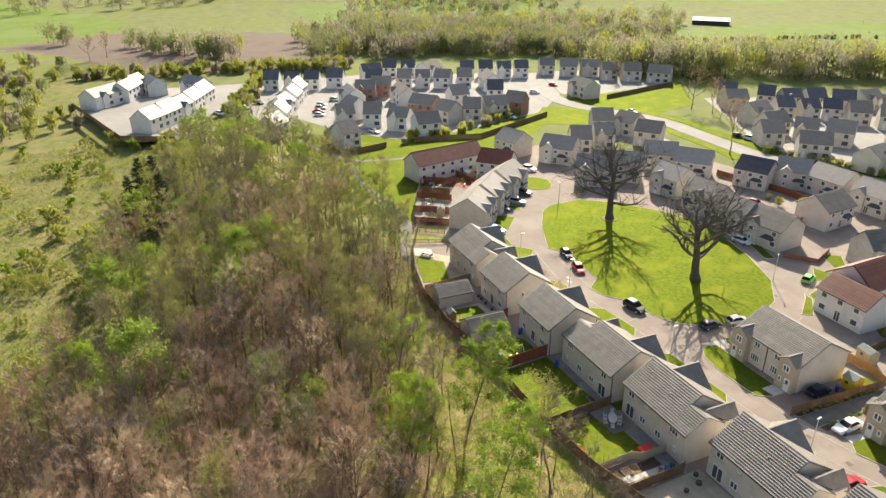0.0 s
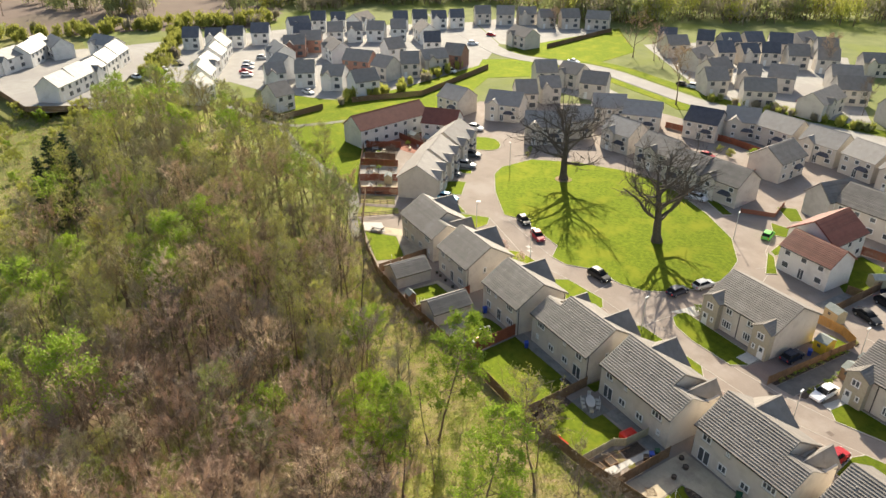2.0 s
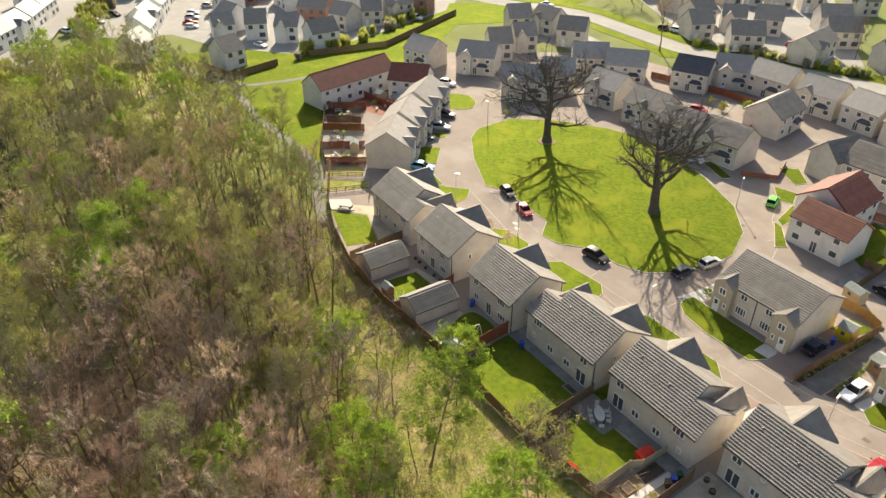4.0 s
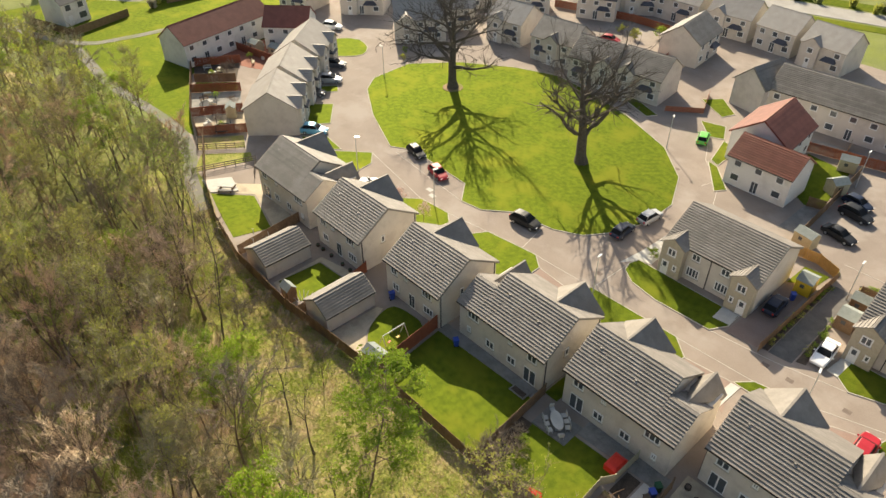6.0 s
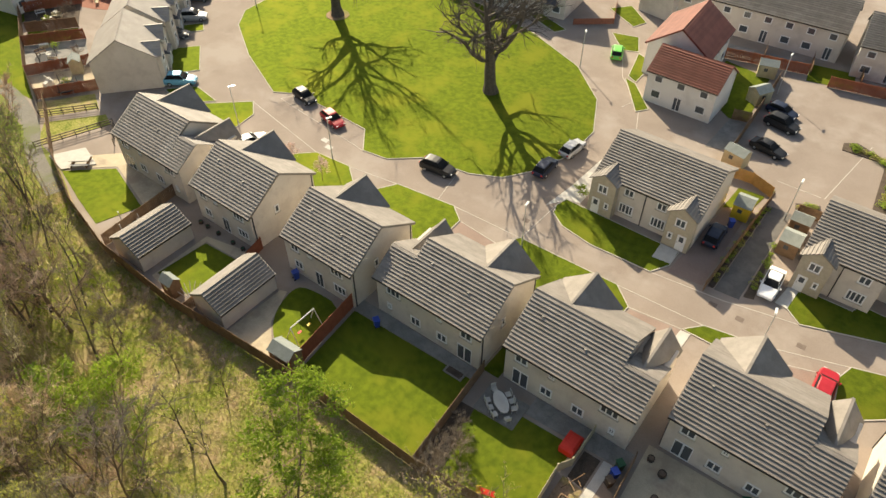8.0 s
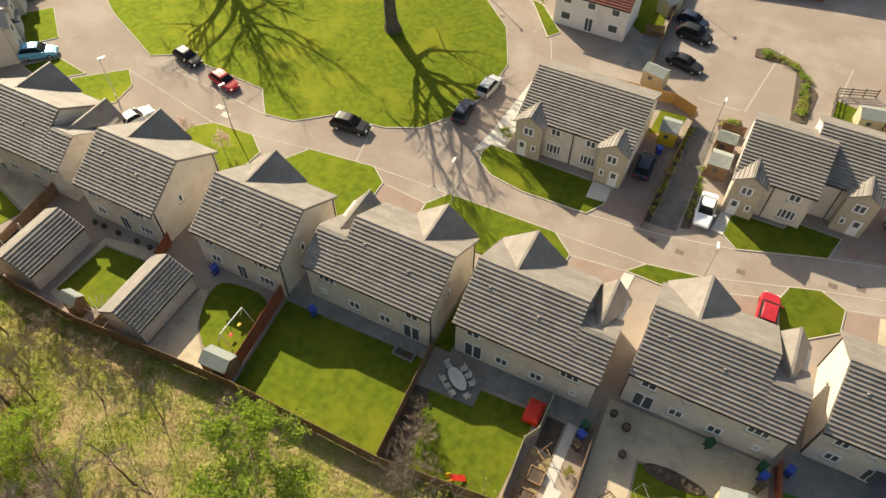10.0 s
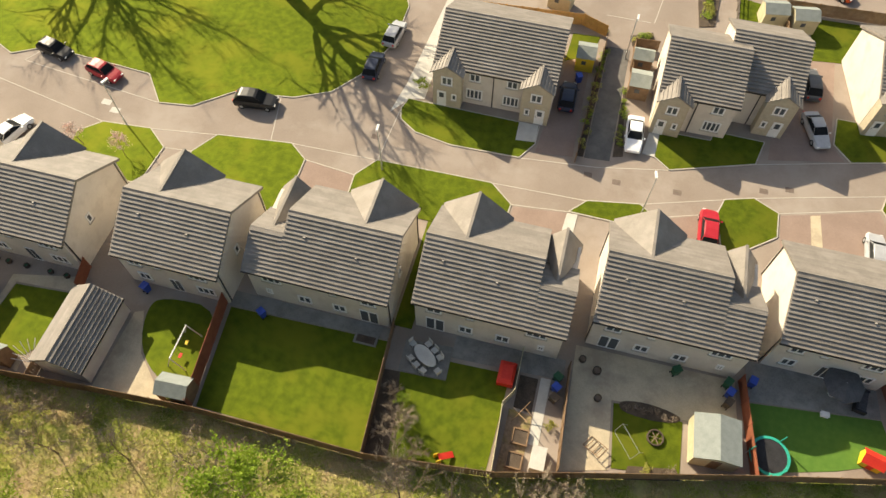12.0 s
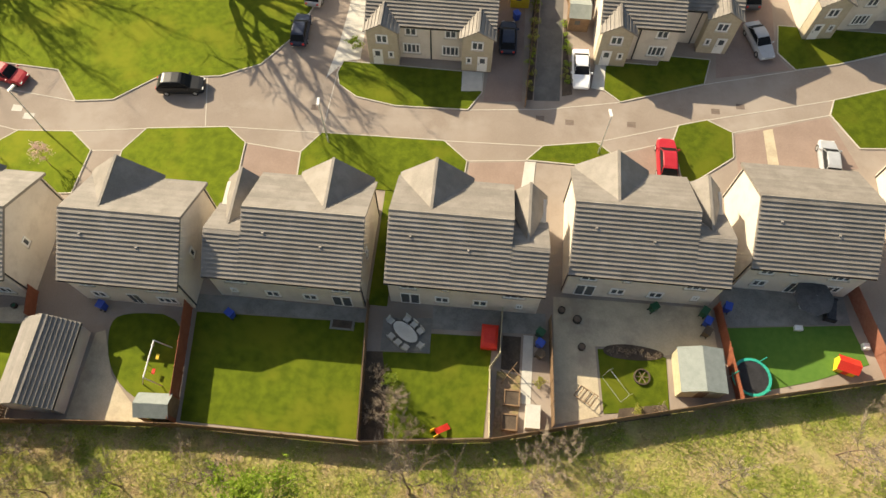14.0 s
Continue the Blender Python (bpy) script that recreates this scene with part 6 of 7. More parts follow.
lawn(smooth([(-100.1, 52.3), (-96.2, 57.7), (-91.2, 56.8), (-88.2, 53.9), (-88.7, 51.2), (-92.6, 47.5)], 1))
lawn([(-50, 76.5), (-40, 74.8), (-34, 72.4), (-33, 74.2), (-40, 77.0), (-50, 78.6)])
# back yards of the curved row, one behind each house
slab("lawn", [(-79.6, 12.6), (-75.2, 18.6), (-71.6, 16.8), (-75.8, 10.9)], 0, 0.055, M_ROUGH, "strip of rough grass inside a railing", "lawn")
slab("patio", [(-86.6, 15.4), (-82.0, 22.6), (-75.9, 19.4), (-80.0, 13.2)], 0, 0.05, M_SAND, "pale slab back yard with garden seats", "patio")
slab("patio", [(-95.6, 19.6), (-90.2, 26.6), (-82.8, 22.8), (-87.2, 15.5)], 0, 0.05, M_PATIO, "dark grey decked back yard", "patio")
slab("lawn", [(-99.2, 22.4), (-94.4, 28.0), (-91.0, 26.4), (-95.8, 20.0)], 0, 0.06, M_LAWN, E_LAWN, "lawn")
slab("patio", [(-106.0, 25.4), (-101.6, 33.0), (-94.6, 28.2), (-99.4, 22.5)], 0, 0.05, M_SOIL, "dark planted back yard crowded with pots", "patio")
slab("patio", [(-108, 30), (-109, 44), (-97, 44), (-93, 36), (-98.2, 33.2)], 0, 0.045, M_BRICK, "red paved back yards of a terrace", "patio")
for pts, mt in (([(-75.8, 19.6), (-80.2, 13.0)], M_REDWOOD), ([(-82.7, 22.9), (-87.1, 15.4)], M_REDWOOD), ([(-90.3, 26.8), (-95.7, 19.7)], M_REDWOOD), ([(-94.5, 28.2), (-99.3, 22.3)], M_WOOD), ([(-101.6, 33.2), (-106.2, 25.4)], M_REDWOOD),
                ([(-80.2, 13.0), (-87.1, 15.4), (-95.7, 19.7), (-106.2, 25.2)], M_WOOD), ([(-97, 44), (-109, 44.4)], M_REDWOOD), ([(-96, 38), (-108, 36)], M_REDWOOD)):
    fence(pts, 1.7, mt, "wooden fence between small back yards")
bar_fence([(-80.0, 12.8), (-75.9, 10.9), (-71.4, 16.6)], 1.1)
bar_fence([(-69.9, 6.8), (-68.2, 11.4), (-66.6, 15.8), (-62.6, 13.2)], 1.1)
slab("lawn", [(-74.4, 10.6), (-69.6, 16.6), (-67.2, 15.6), (-70.4, 7.2)], 0, 0.05, M_ROUGH, "strip of rough grass beside a railing", "lawn")
slab("patio", [(-67.2, 7.0), (-65.0, 10.7), (-61.0, 9.6), (-63.4, 6.4)], 0, 0.16, M_CONC, "raised pale slab terrace", "patio")


def garden_chest(x, y, rz, mat):
    """Low lidded storage chest."""
    t = thing("storage_chest", "low plastic storage chest in a back yard", "chest", Matrix.Translation((x, y, 0.05)) @ Matrix.Rotation(radians(rz), 4, "Z"), "garden chests")
    box("body", -0.6, -0.28, 0, 0.6, 0.28, 0.5, mat, t)
    box("lid", -0.63, -0.31, 0.5, 0.63, 0.31, 0.58, M_CONC, t)


def garden_bench(x, y, rz, mat):
    t = thing("garden_bench", "slatted garden bench in a back yard", "bench", Matrix.Translation((x, y, 0.05)) @ Matrix.Rotation(radians(rz), 4, "Z"), "garden benches")
    for k in range(3):
        box("slat", -0.75, -0.22 + 0.16 * k, 0.42, 0.75, -0.08 + 0.16 * k, 0.46, mat, t)
    for z in (0.62, 0.78):
        box("back_slat", -0.75, 0.25, z, 0.75, 0.29, z + 0.1, mat, t)
    for sx in (-0.68, 0.68):
        box("leg", sx - 0.04, -0.2, 0, sx + 0.04, -0.12, 0.42, mat, t)
        box("back_leg", sx - 0.04, 0.2, 0, sx + 0.04, 0.28, 0.9, mat, t)


yard_r = random.Random(23)
for x0, y0, dx, dy, ex, ey, n in ((-80.2, 14.2, -4.6, 1.8, 3.8, 5.0, 6), (-87.6, 16.6, -6.6, 3.6, 4.2, 5.6, 7), (-99.6, 23.6, -5.0, 2.6, 4.2, 5.4, 9), (-106.0, 31.0, -1.5, 11, 8.0, 2.0, 8)):
    for k in range(n):
        u, v = (k + 0.5) / n, yard_r.uniform(0.12, 0.88)
        x, y, rz = x0 + dx * u + ex * v, y0 + dy * u + ey * v, yard_r.uniform(0, 180)
        if k % 3 == 0:
            garden_chest(x, y, rz, yard_r.choice((M_CONC, M_GREYF, M_SHED)))
        elif k % 3 == 1:
            garden_bench(x, y, rz, yard_r.choice((M_SHED, M_CONC, M_WOOD)))
        else:
            plant_tree(BUSH[yard_r.choice((1, 2))], x, y, 0.03, yard_r.uniform(0.35, 0.6), rz, "small garden shrub in a bed", "shrub", "garden shrubs", "shrub")
shed(-82.5, 20.6, 2.0, 1.5, -33)
shed(-104.6, 38.5, 2.6, 2.0, 10)
shed(-99.5, 40.5, 3.0, 2.2, 10)
# yards between the red roofed houses and the parking court
slab("lawn", [(-10.6, 71.5), (-9.4, 80.4), (-2.6, 79.2), (-1.4, 66.9), (-3.6, 66.2)], 0, 0.055, M_LAWN, E_LAWN, "lawn")
slab("patio", [(-3.6, 58.4), (-3.4, 66.0), (-1.2, 66.6), (-0.8, 59.2)], 0, 0.05, M_PATIO, "grey slab side yard", "patio")
fence([(-0.5, 59.0), (-0.9, 69.0), (-1.4, 79.5)], 1.7, M_WOOD)
fence([(-3.2, 66.2), (-1.0, 66.8)], 1.6, M_WOOD)
for x in (-5.0, 1.5, 8.0, 14.5):
    fence([(x, 81.6 + (x + 11) * 0.17), (x - 0.9, 86.0 + (x + 11) * 0.17)], 1.6, M_WOOD)
slab("lawn", [(1.6, 81.9), (0.8, 87.0), (6.8, 88.0), (7.6, 83.3)], 0, 0.055, M_LAWN, E_LAWN, "lawn")
slab("patio", [(-10, 81.4), (-11, 85.6), (0.6, 87.2), (1.4, 84.0)], 0, 0.05, M_PATIO, "grey slab yards behind a terrace", "patio")
fence([(-33.0, 76.5), (-28.0, 80.5), (-31.0, 87.5)], 1.0, M_BRICK, "low red brick garden wall with piers")
fence([(-52, 84), (-44, 88), (-46, 106)], 1.7, M_REDWOOD)
fence([(-80, 103), (-62, 108), (-48, 108)], 1.7, M_REDWOOD)
def low_shrub_mesh(seed, mat):
    """A low rounded cushion of small leaves on short stems."""
    r = random.Random(seed)
    v, f, idx = [], [], []
    lobes = [(r.gauss(0, 0.22), r.gauss(0, 0.22), r.uniform(0.16, 0.34), r.uniform(0.22, 0.36)) for _ in range(6)]
    for _ in range(260):
        lx, ly, lz, lr = r.choice(lobes)
        d = Vector((r.gauss(0, 1), r.gauss(0, 1), abs(r.gauss(0.3, 0.8)))).normalized() * lr * r.uniform(0.75, 1.08)
        p = Vector((lx, ly, lz)) + d
        u = Vector((r.gauss(0, 1), r.gauss(0, 1), r.gauss(0, 0.5))).normalized() * r.uniform(0.035, 0.075)
        w = u.cross(d).normalized() * u.length * 0.7
        k = len(v)
        v += [tuple(p - u), tuple(p + w), tuple(p + u), tuple(p - w)]
        f.append((k, k + 1, k + 2, k + 3))
        idx.append(1)
    for lx, ly, lz, lr in lobes:
        k = len(v)
        v += [(-0.02, 0, 0), (0.02, 0, 0), (lx, ly, lz + lr * 0.6), (0, 0.03, 0)]
        f += [(k, k + 1, k + 2), (k + 1, k + 3, k + 2), (k + 3, k, k + 2)]
        idx += [0, 0, 0]
    return mesh_of("leaves", v, f, [M_BARK, mat], idx)


CUSHION = [low_shrub_mesh(5, M_LEAF), low_shrub_mesh(6, M_LEAF_YELLOW), low_shrub_mesh(7, M_LEAF)]
slab("flower_bed", [(10.3, 68.0), (10.1, 69.6), (11.5, 70.6), (15.6, 68.8), (18.4, 64.0), (18.0, 58.2), (16.3, 57.7), (15.5, 67.0), (15.1, 68.2)], 0, 0.12, M_SOIL, "planted bed of low shrubs beside the parking court", "bed")
slab("flower_bed", [(1.9, 55.2), (4.1, 55.9), (6.5, 54.7), (6.6, 53.6), (3.6, 54.8), (2.1, 54.9)], 0, 0.12, M_SOIL, "planted bed of low shrubs beside the parking court", "bed")
slab("flower_bed", [(9.4, 36.6), (10.4, 36.9), (9.8, 42.6), (9.7, 46.2), (9.35, 46.2)], 0, 0.07, M_SOIL, "planted strip beside a footpath", "bed")
slab("flower_bed", [(6.0, 35.8), (6.1, 46.0), (6.4, 51.8), (6.9, 51.8), (6.6, 35.9)], 0, 0.07, M_SOIL, "planted strip beside a footpath", "bed")
slab("flower_bed", [(9.4, 52.7), (9.0, 54.2), (11.4, 55.4), (12.0, 53.2)], 0, 0.1, M_SOIL, "planted bed of low shrubs beside the parking court", "bed")
bed_r = random.Random(31)
for line, n in (([(10.9, 69.2), (12.8, 69.2), (14.8, 68.3), (16.2, 66.8), (16.9, 64.6), (17.2, 62.8), (17.4, 61.0), (17.1, 58.8)], 26), ([(2.6, 55.3), (4.0, 55.3), (6.3, 54.2)], 9), ([(9.7, 53.3), (10.4, 54.4), (11.2, 54.4)], 6), ([(6.35, 36.4), (6.35, 45.0), (6.6, 51.0)], 16), ([(9.8, 37.4), (9.6, 45.8)], 9)):
    for k in range(n):
        t = (k + bed_r.uniform(0.2, 0.8)) / n * (len(line) - 1)
        i = min(len(line) - 2, int(t))
        x, y = (line[i][c] + (line[i + 1][c] - line[i][c]) * (t - i) + bed_r.gauss(0, 0.22 if n > 20 else 0.1) for c in (0, 1))
        sc = bed_r.uniform(0.75, 1.35) * (1 if n > 20 else 0.75)
        ob = thing("low_shrub", "low rounded leafy shrub in a planted bed", "shrub", Matrix.Translation((x, y, 0.06)) @ Matrix.Rotation(bed_r.uniform(0, 6), 4, "Z") @ Matrix.Diagonal((sc, sc, sc * 0.9, 1)), "bed shrubs")
        leaves = new("leaves", bed_r.choice(CUSHION))
        leaves.parent = ob
for x, y, s, k in ((-11.3, 40.6, 0.5, 1),
                   (-80.6, 57.5, 0.5, 0), (-83, 60, 0.5, 1), (-56, 100, 0.8, 0), (-52, 104, 0.9, 1), (-49, 103, 0.8, 0), (-60, 101, 0.7, 0), (-95, 24, 0.7, 2), (-100, 29, 0.6, 2), (-3.0, 5.8, 0.4, 2), (-3.6, 7.4, 0.4, 1), (-4.8, 4.5, 0.4, 2), (16.0, 6.8, 0.3, 0), (17.6, 7.2, 0.3, 1)):
    plant_tree(BUSH[2] if k == 1 and s < 0.32 else BUSH[k], x, y, 0.03, s * (0.72 if 30 < y < 68 and x > 0 else 1), x * 5, "small garden shrub in a bed", "shrub", "garden shrubs", "shrub")
BLOSSOM = tree_meshes("blossom", 45, 2.9, 0.05, 0.3, 1.1, 9, 3, 7, leaves=2, size=0.10, tw=0.012, leaf_mat=leaf_material("pale_pink_blossom", (0.62, 0.45, 0.42), (0.78, 0.62, 0.58)), twig_len=(0.2, 0.5))
for x, y in ((-37.0, 24.2), (-41.8, 24.5)):
    plant_tree(BLOSSOM, x, y, 0.08, 1.0, x, "small cherry tree in pale pink blossom on a verge", "tree", "blossom trees", "cherry_tree")
for x in (-42.4, -41.2, -39.4, -37.0, -35.4):
    pot = thing("plant_pot", "small dark pot along the house wall", "pot", Matrix.Translation((x, 10.6, 0.045)), "pots along the wall")
    piece("pot", *ring_data(0.17, 0.24, 0, 0.32, 12), M_SOIL, pot)
    piece("soil", *disc_data(0.17, 0.02, 0.26, 12), M_GREENBIN, pot)
slab("patio", [(-9.0, 11.2), (-9.0, 12.6), (-7.0, 12.6), (-7.0, 11.2)], 0, 0.13, M_PATIO, "small grey slab square before the patio door", "patio")
slab("flower_bed", [(-8.8, 11.35), (-8.8, 12.0), (-7.2, 12.0), (-7.2, 11.35)], 0, 0.16, M_SOIL, "small square bed by the patio door", "bed")

# ---- the town behind the green ----
M_STREET = material("pale_street", (0.295, 0.279, 0.254), (0.377, 0.357, 0.328), 0.9, 0.3, 0.004, 20, third=(0.30, 0.28, 0.26), third_scale=0.05)
M_PATH = material("worn_path", (0.17, 0.16, 0.14), (0.23, 0.215, 0.19), 0.9, 0.5, 0.004, 12, third=(0.16, 0.17, 0.09), third_scale=0.2)
M_ROOF_SHEEN = material("pale_glossy_roof", (0.19, 0.187, 0.178), (0.25, 0.243, 0.232), 0.6, 0.8, 0, 14, spread=0.12, spec=0.5)
M_ROOF_GREY = material("weathered_grey_roof", (0.265, 0.235, 0.205), (0.335, 0.30, 0.265), 0.85, 0.8, 0, 14, spread=0.12, spec=0.1)
M_ROOF_BLACK = material("black_slate_roof", (0.09, 0.095, 0.11), (0.14, 0.142, 0.155), 0.5, 0.8, 0, 14, spread=0.15)
M_REDWALL = material("red_brown_walls", (0.30, 0.16, 0.12), (0.38, 0.22, 0.17), 0.9, 1, 0, 12)

slab("street", [(-262, -8), (-226, -20), (-195, -10), (-186, 12), (-160, 22), (-150, 34), (-150, 60), (-158, 92), (-190, 122), (-235, 138), (-262, 60)], -0.3, 0.03, M_STREET, "pale streets and parking courts of the far estate", "street")
slab("street", [(-266, -50), (-240, -62), (-180, -46), (-176, -28), (-222, -12), (-262, -8.5)], -0.3, 0.025, M_STREET, "pale streets of the far estate", "street")
slab("street", [(-235, 138.5), (-190, 122.5), (-176, 132), (-186, 176), (-236, 160)], -0.3, 0.025, M_STREET, "pale streets of the far estate", "street")
slab("street", [(-128, 98), (-100, 104), (-96, 112), (-118, 116), (-136, 112)], -0.3, 0.027, M_STREET, "pale streets of the far estate", "street")
slab("street", [(-160, 172), (-90, 134), (-50, 150), (-70, 175), (-105, 222), (-150, 200)], -0.3, 0.027, M_STREET, "pale streets of the far estate", "street")


def ribbon(name, pts, w, z, mat, label, category):
    """A road laid along a line of points."""
    v, f = [], []
    n = len(pts)
    for i, p in enumerate(pts):
        a, b = Vector(pts[max(i - 1, 0)]), Vector(pts[min(i + 1, n - 1)])
        d = (b - a).normalized()
        for s in (-1, 1):
            v += [(p[0] - s * d.y * w / 2, p[1] + s * d.x * w / 2, z), (p[0] - s * d.y * w / 2, p[1] + s * d.x * w / 2, -0.2)]
    for i in range(n - 1):
        a, b = 4 * i, 4 * i + 4
        f += [(a, a + 2, b + 2, b), (a, b, b + 1, a + 1), (a + 2, a + 3, b + 3, b + 2)]
    return tagged(piece(name, v, f, mat), label, category, kind="structure")


def curve_points(pts, rounds=2):
    for _ in range(rounds):
        out = [pts[0]]
        for a, b in zip(pts, pts[1:]):
            out += [(0.75 * a[0] + 0.25 * b[0], 0.75 * a[1] + 0.25 * b[1]), (0.25 * a[0] + 0.75 * b[0], 0.25 * a[1] + 0.75 * b[1])]
        pts = out + [pts[-1]]
    return pts


MAIN = curve_points([(-262, 132), (-232, 125), (-194, 117), (-168, 113), (-142, 131), (-110, 129), (-86, 128), (-65, 137), (-45, 143), (10, 158), (90, 172)])
ribbon("main_road", MAIN, 7.5, 0.09, M_STREET, "pale main road curving past the estate", "road")
ribbon("verge", [(x - 1, y + 7.5) for x, y in MAIN[12:]], 5.0, 0.065, M_LAWN, "mown grass verge along the main road", "verge")
ribbon("verge", [(x + 1.5, y - 6.5) for x, y in MAIN[14:]], 3.6, 0.072, M_LAWN, "mown grass verge along the main road", "verge")
ribbon("path", curve_points([(-160, 4), (-132, 12), (-129, 24), (-128, 34), (-124, 52)]), 1.9, 0.075, M_PATH, "grey footpath across the grass", "path")
ribbon("path", curve_points([(-131, 12), (-121, 11.3), (-112, 10.2), (-104, 10.6), (-92, 11.6), (-83.6, 11.8), (-75.0, 9.4), (-70, 6.2), (-60, 3.6)]), 2.0, 0.06, M_PATH, "grey footpath behind the gardens", "path")
slab("lawn", [(-166, 4), (-140, 2), (-110, 9), (-96, 11), (-80.6, 12.6), (-87.1, 15.2), (-103, 23.2), (-107, 47), (-128, 66), (-150, 92), (-164, 96), (-152, 62), (-146, 36), (-162, 24)], -0.2, 0.04, M_LAWN, "broad mown grass between the estates", "lawn")
slab("lawn", [(-180, 116), (-190, 186), (-152, 160), (-146, 138), (-166, 120)], -0.2, 0.05, M_LAWN, "sunlit grass bank beside the main road", "lawn")
slab("lawn", [(-150, 84), (-171, 102), (-166, 112), (-140, 124), (-138, 112)], -0.2, 0.058, M_LAWN, "mown grass beside the main road", "lawn")
slab("lawn", [(-90, 118), (-84, 124), (-96, 126.5), (-102, 121)], -0.2, 0.062, M_LAWN, "mown grass beside the main road", "lawn")

GLASS_TALL = mesh_of("window", *box_data(-0.6, -0.02, 0, 0.6, 0.05, 1.15), M_GLASS)
GLASS_WIDE = mesh_of("window", *box_data(-0.85, -0.02, 0, 0.85, 0.05, 1.25), M_GLASS)
DOOR_FAR = mesh_of("door", *box_data(-0.5, -0.02, 0, 0.5, 0.06, 2.05), M_TRIM)


def far_house(x, y, angle, L, wall, roof, label, k):
    """A house of the far estate: walls, two roof slopes, windows and a door, and a small front gable on some."""
    L, D = max(6.2, min(L, 16)), 7.6
    m = Matrix.Translation((x, y, 0)) @ Matrix.Rotation(radians(angle), 4, "Z") @ Matrix.Translation((-L / 2, -D / 2, 0))
    h = thing("house", label, "house", m, "houses of the far estate")
    eave, ridge = 4.8, 7.5 + 0.3 * (k % 3)
    gable_walls(h, L, D, eave, ridge, wall)
    rise, run = ridge - eave, D / 2
    q = math.hypot(rise, run)
    tiled_slope(h, (-0.15, -0.25, eave - 0.1), (1, 0, 0), (0, run, rise), L + 0.3, q + 0.3, roof, False)
    tiled_slope(h, (L + 0.15, D + 0.25, eave - 0.1), (-1, 0, 0), (0, -run, rise), L + 0.3, q + 0.3, roof, False)
    if k % 3 == 0:
        wing(h, L * 0.3, 2.8, -0.7, 2.4, eave - 0.2, eave + 1.2, roof, wall, out=-1)
    n = 2 if L < 9 else 3
    for side in ("rear", "front"):
        for i in range(n):
            a = L * (i + 0.5) / n
            if k % 3 == 0 and side == "rear" and i == 0:
                continue
            for z, me in ((3.2, GLASS_TALL), (0.9, GLASS_WIDE if i else None)):
                ob = new("window" if me else "door", me or DOOR_FAR)
                ob.parent, ob.matrix_basis = h, wall_pose(side, a, z if me else 0.05, L, D)


STREETS = (
    ("white rendered house with pale sunlit roof", M_WHITE, M_ROOF_SHEEN, [(-238, -53, 140, 16), (-246, -45, 157, 11), (-256, -41, 152, 9), (-254, -34, 13, 12), (-193, -38, 143, 11), (-200, -33, 145, 9), (-208, -28, 148, 9), (-218, -23, 155, 11), (-229, -18, 154, 11), (-247, -18, 28, 12),
                                                                         (-168, -2, 139, 8), (-184, 3, 157, 10), (-197, 7, 150, 10), (-210, 13, 154, 10), (-223, 18, 153, 10), (-202, 35, -1, 12), (-183, 30, 12, 8)]),
    ("white house with black slate roof", M_WHITE, M_ROOF_BLACK, [(-244, 13, 67, 6), (-241, 21, 67, 6), (-239, 29, 66, 6), (-239, 39, 66, 7), (-248, 58, 86, 9), (-231, 54, 66, 7), (-253, 69, 66, 6), (-250, 77, 66, 6), (-237, 101, 67, 6), (-234, 109, 67, 6), (-231, 117, 67, 6), (-229, 125, 67, 6), (-190, 91, 65, 6)]),
    ("white rendered house with grey tiled roof", M_WHITE, M_ROOF_GREY, [(-174, 24, 81, 6), (-149, 17, 106, 6), (-170, 33, 67, 6), (-162, 40, 51, 7), (-151, 45, 89, 8), (-226, 66, 66, 6), (-225, 74, 67, 6), (-221, 82, 55, 7), (-219, 91, 66, 6), (-244, 85, 121, 11), (-210, 99, -15, 13), (-187, 73, 89, 7), (-198, 55, -5, 14)]),
    ("grey roofed house with pale walls", M_RENDER, M_ROOF_GREY, [(-164, 59, 23, 7), (-164, 68, 66, 6), (-166, 78, 85, 9), (-231, 140, 66, 7), (-224, 148, 55, 8), (-220, 157, 66, 8), (-209, 160, 66, 7), (-203, 168, 66, 8), (-182, 128, 2, 12), (-194, 177, 41, 10), (-132, 101, 66, 7), (-126, 108, 14, 8), (-113, 106, 38, 8), (-115, 81, 65, 6), (-117, 91, 66, 6)]),
    ("house with red-brown walls and grey roof", M_REDWALL, M_ROOF_GREY, [(-176, 55, 39, 10), (-167, 88, 37, 7), (-212, 44, 66, 8), (-216, 52, 66, 8)]),
    ("pale house with black slate roof", M_RENDER, M_ROOF_BLACK, [(-140, 184, 41, 6), (-134, 190, 66, 7), (-130, 198, 66, 7), (-123, 174, 66, 6), (-118, 181, 66, 6), (-114, 188, 46, 6), (-122, 204, 43, 8), (-153, 177, 44, 7)]),
    ("pale house with brown tiled roof", M_RENDER, M_ROOF_GREY, [(-140, 168, 67, 8), (-106, 192, 52, 7), (-122, 160, 96, 9), (-107, 152, 89, 9), (-98, 141, 65, 7), (-97, 156, 40, 7), (-83, 143, 48, 9), (-89, 162, 32, 8), (-121, 216, 89, 9), (-109, 213, 48, 7), (-97, 196, 44, 7), (-67, 150, 100, 14), (-80, 180, 50, 9), (-70, 168, 50, 9), (-86, 206, 50, 9), (-50, 160, 60, 9), (-40, 175, 60, 9)]),
)
k = 0
for label, wall, roof, spots in STREETS:
    for x, y, a, L in spots:
        far_house(x, y, a, L, wall, roof, label, k)
        k += 1

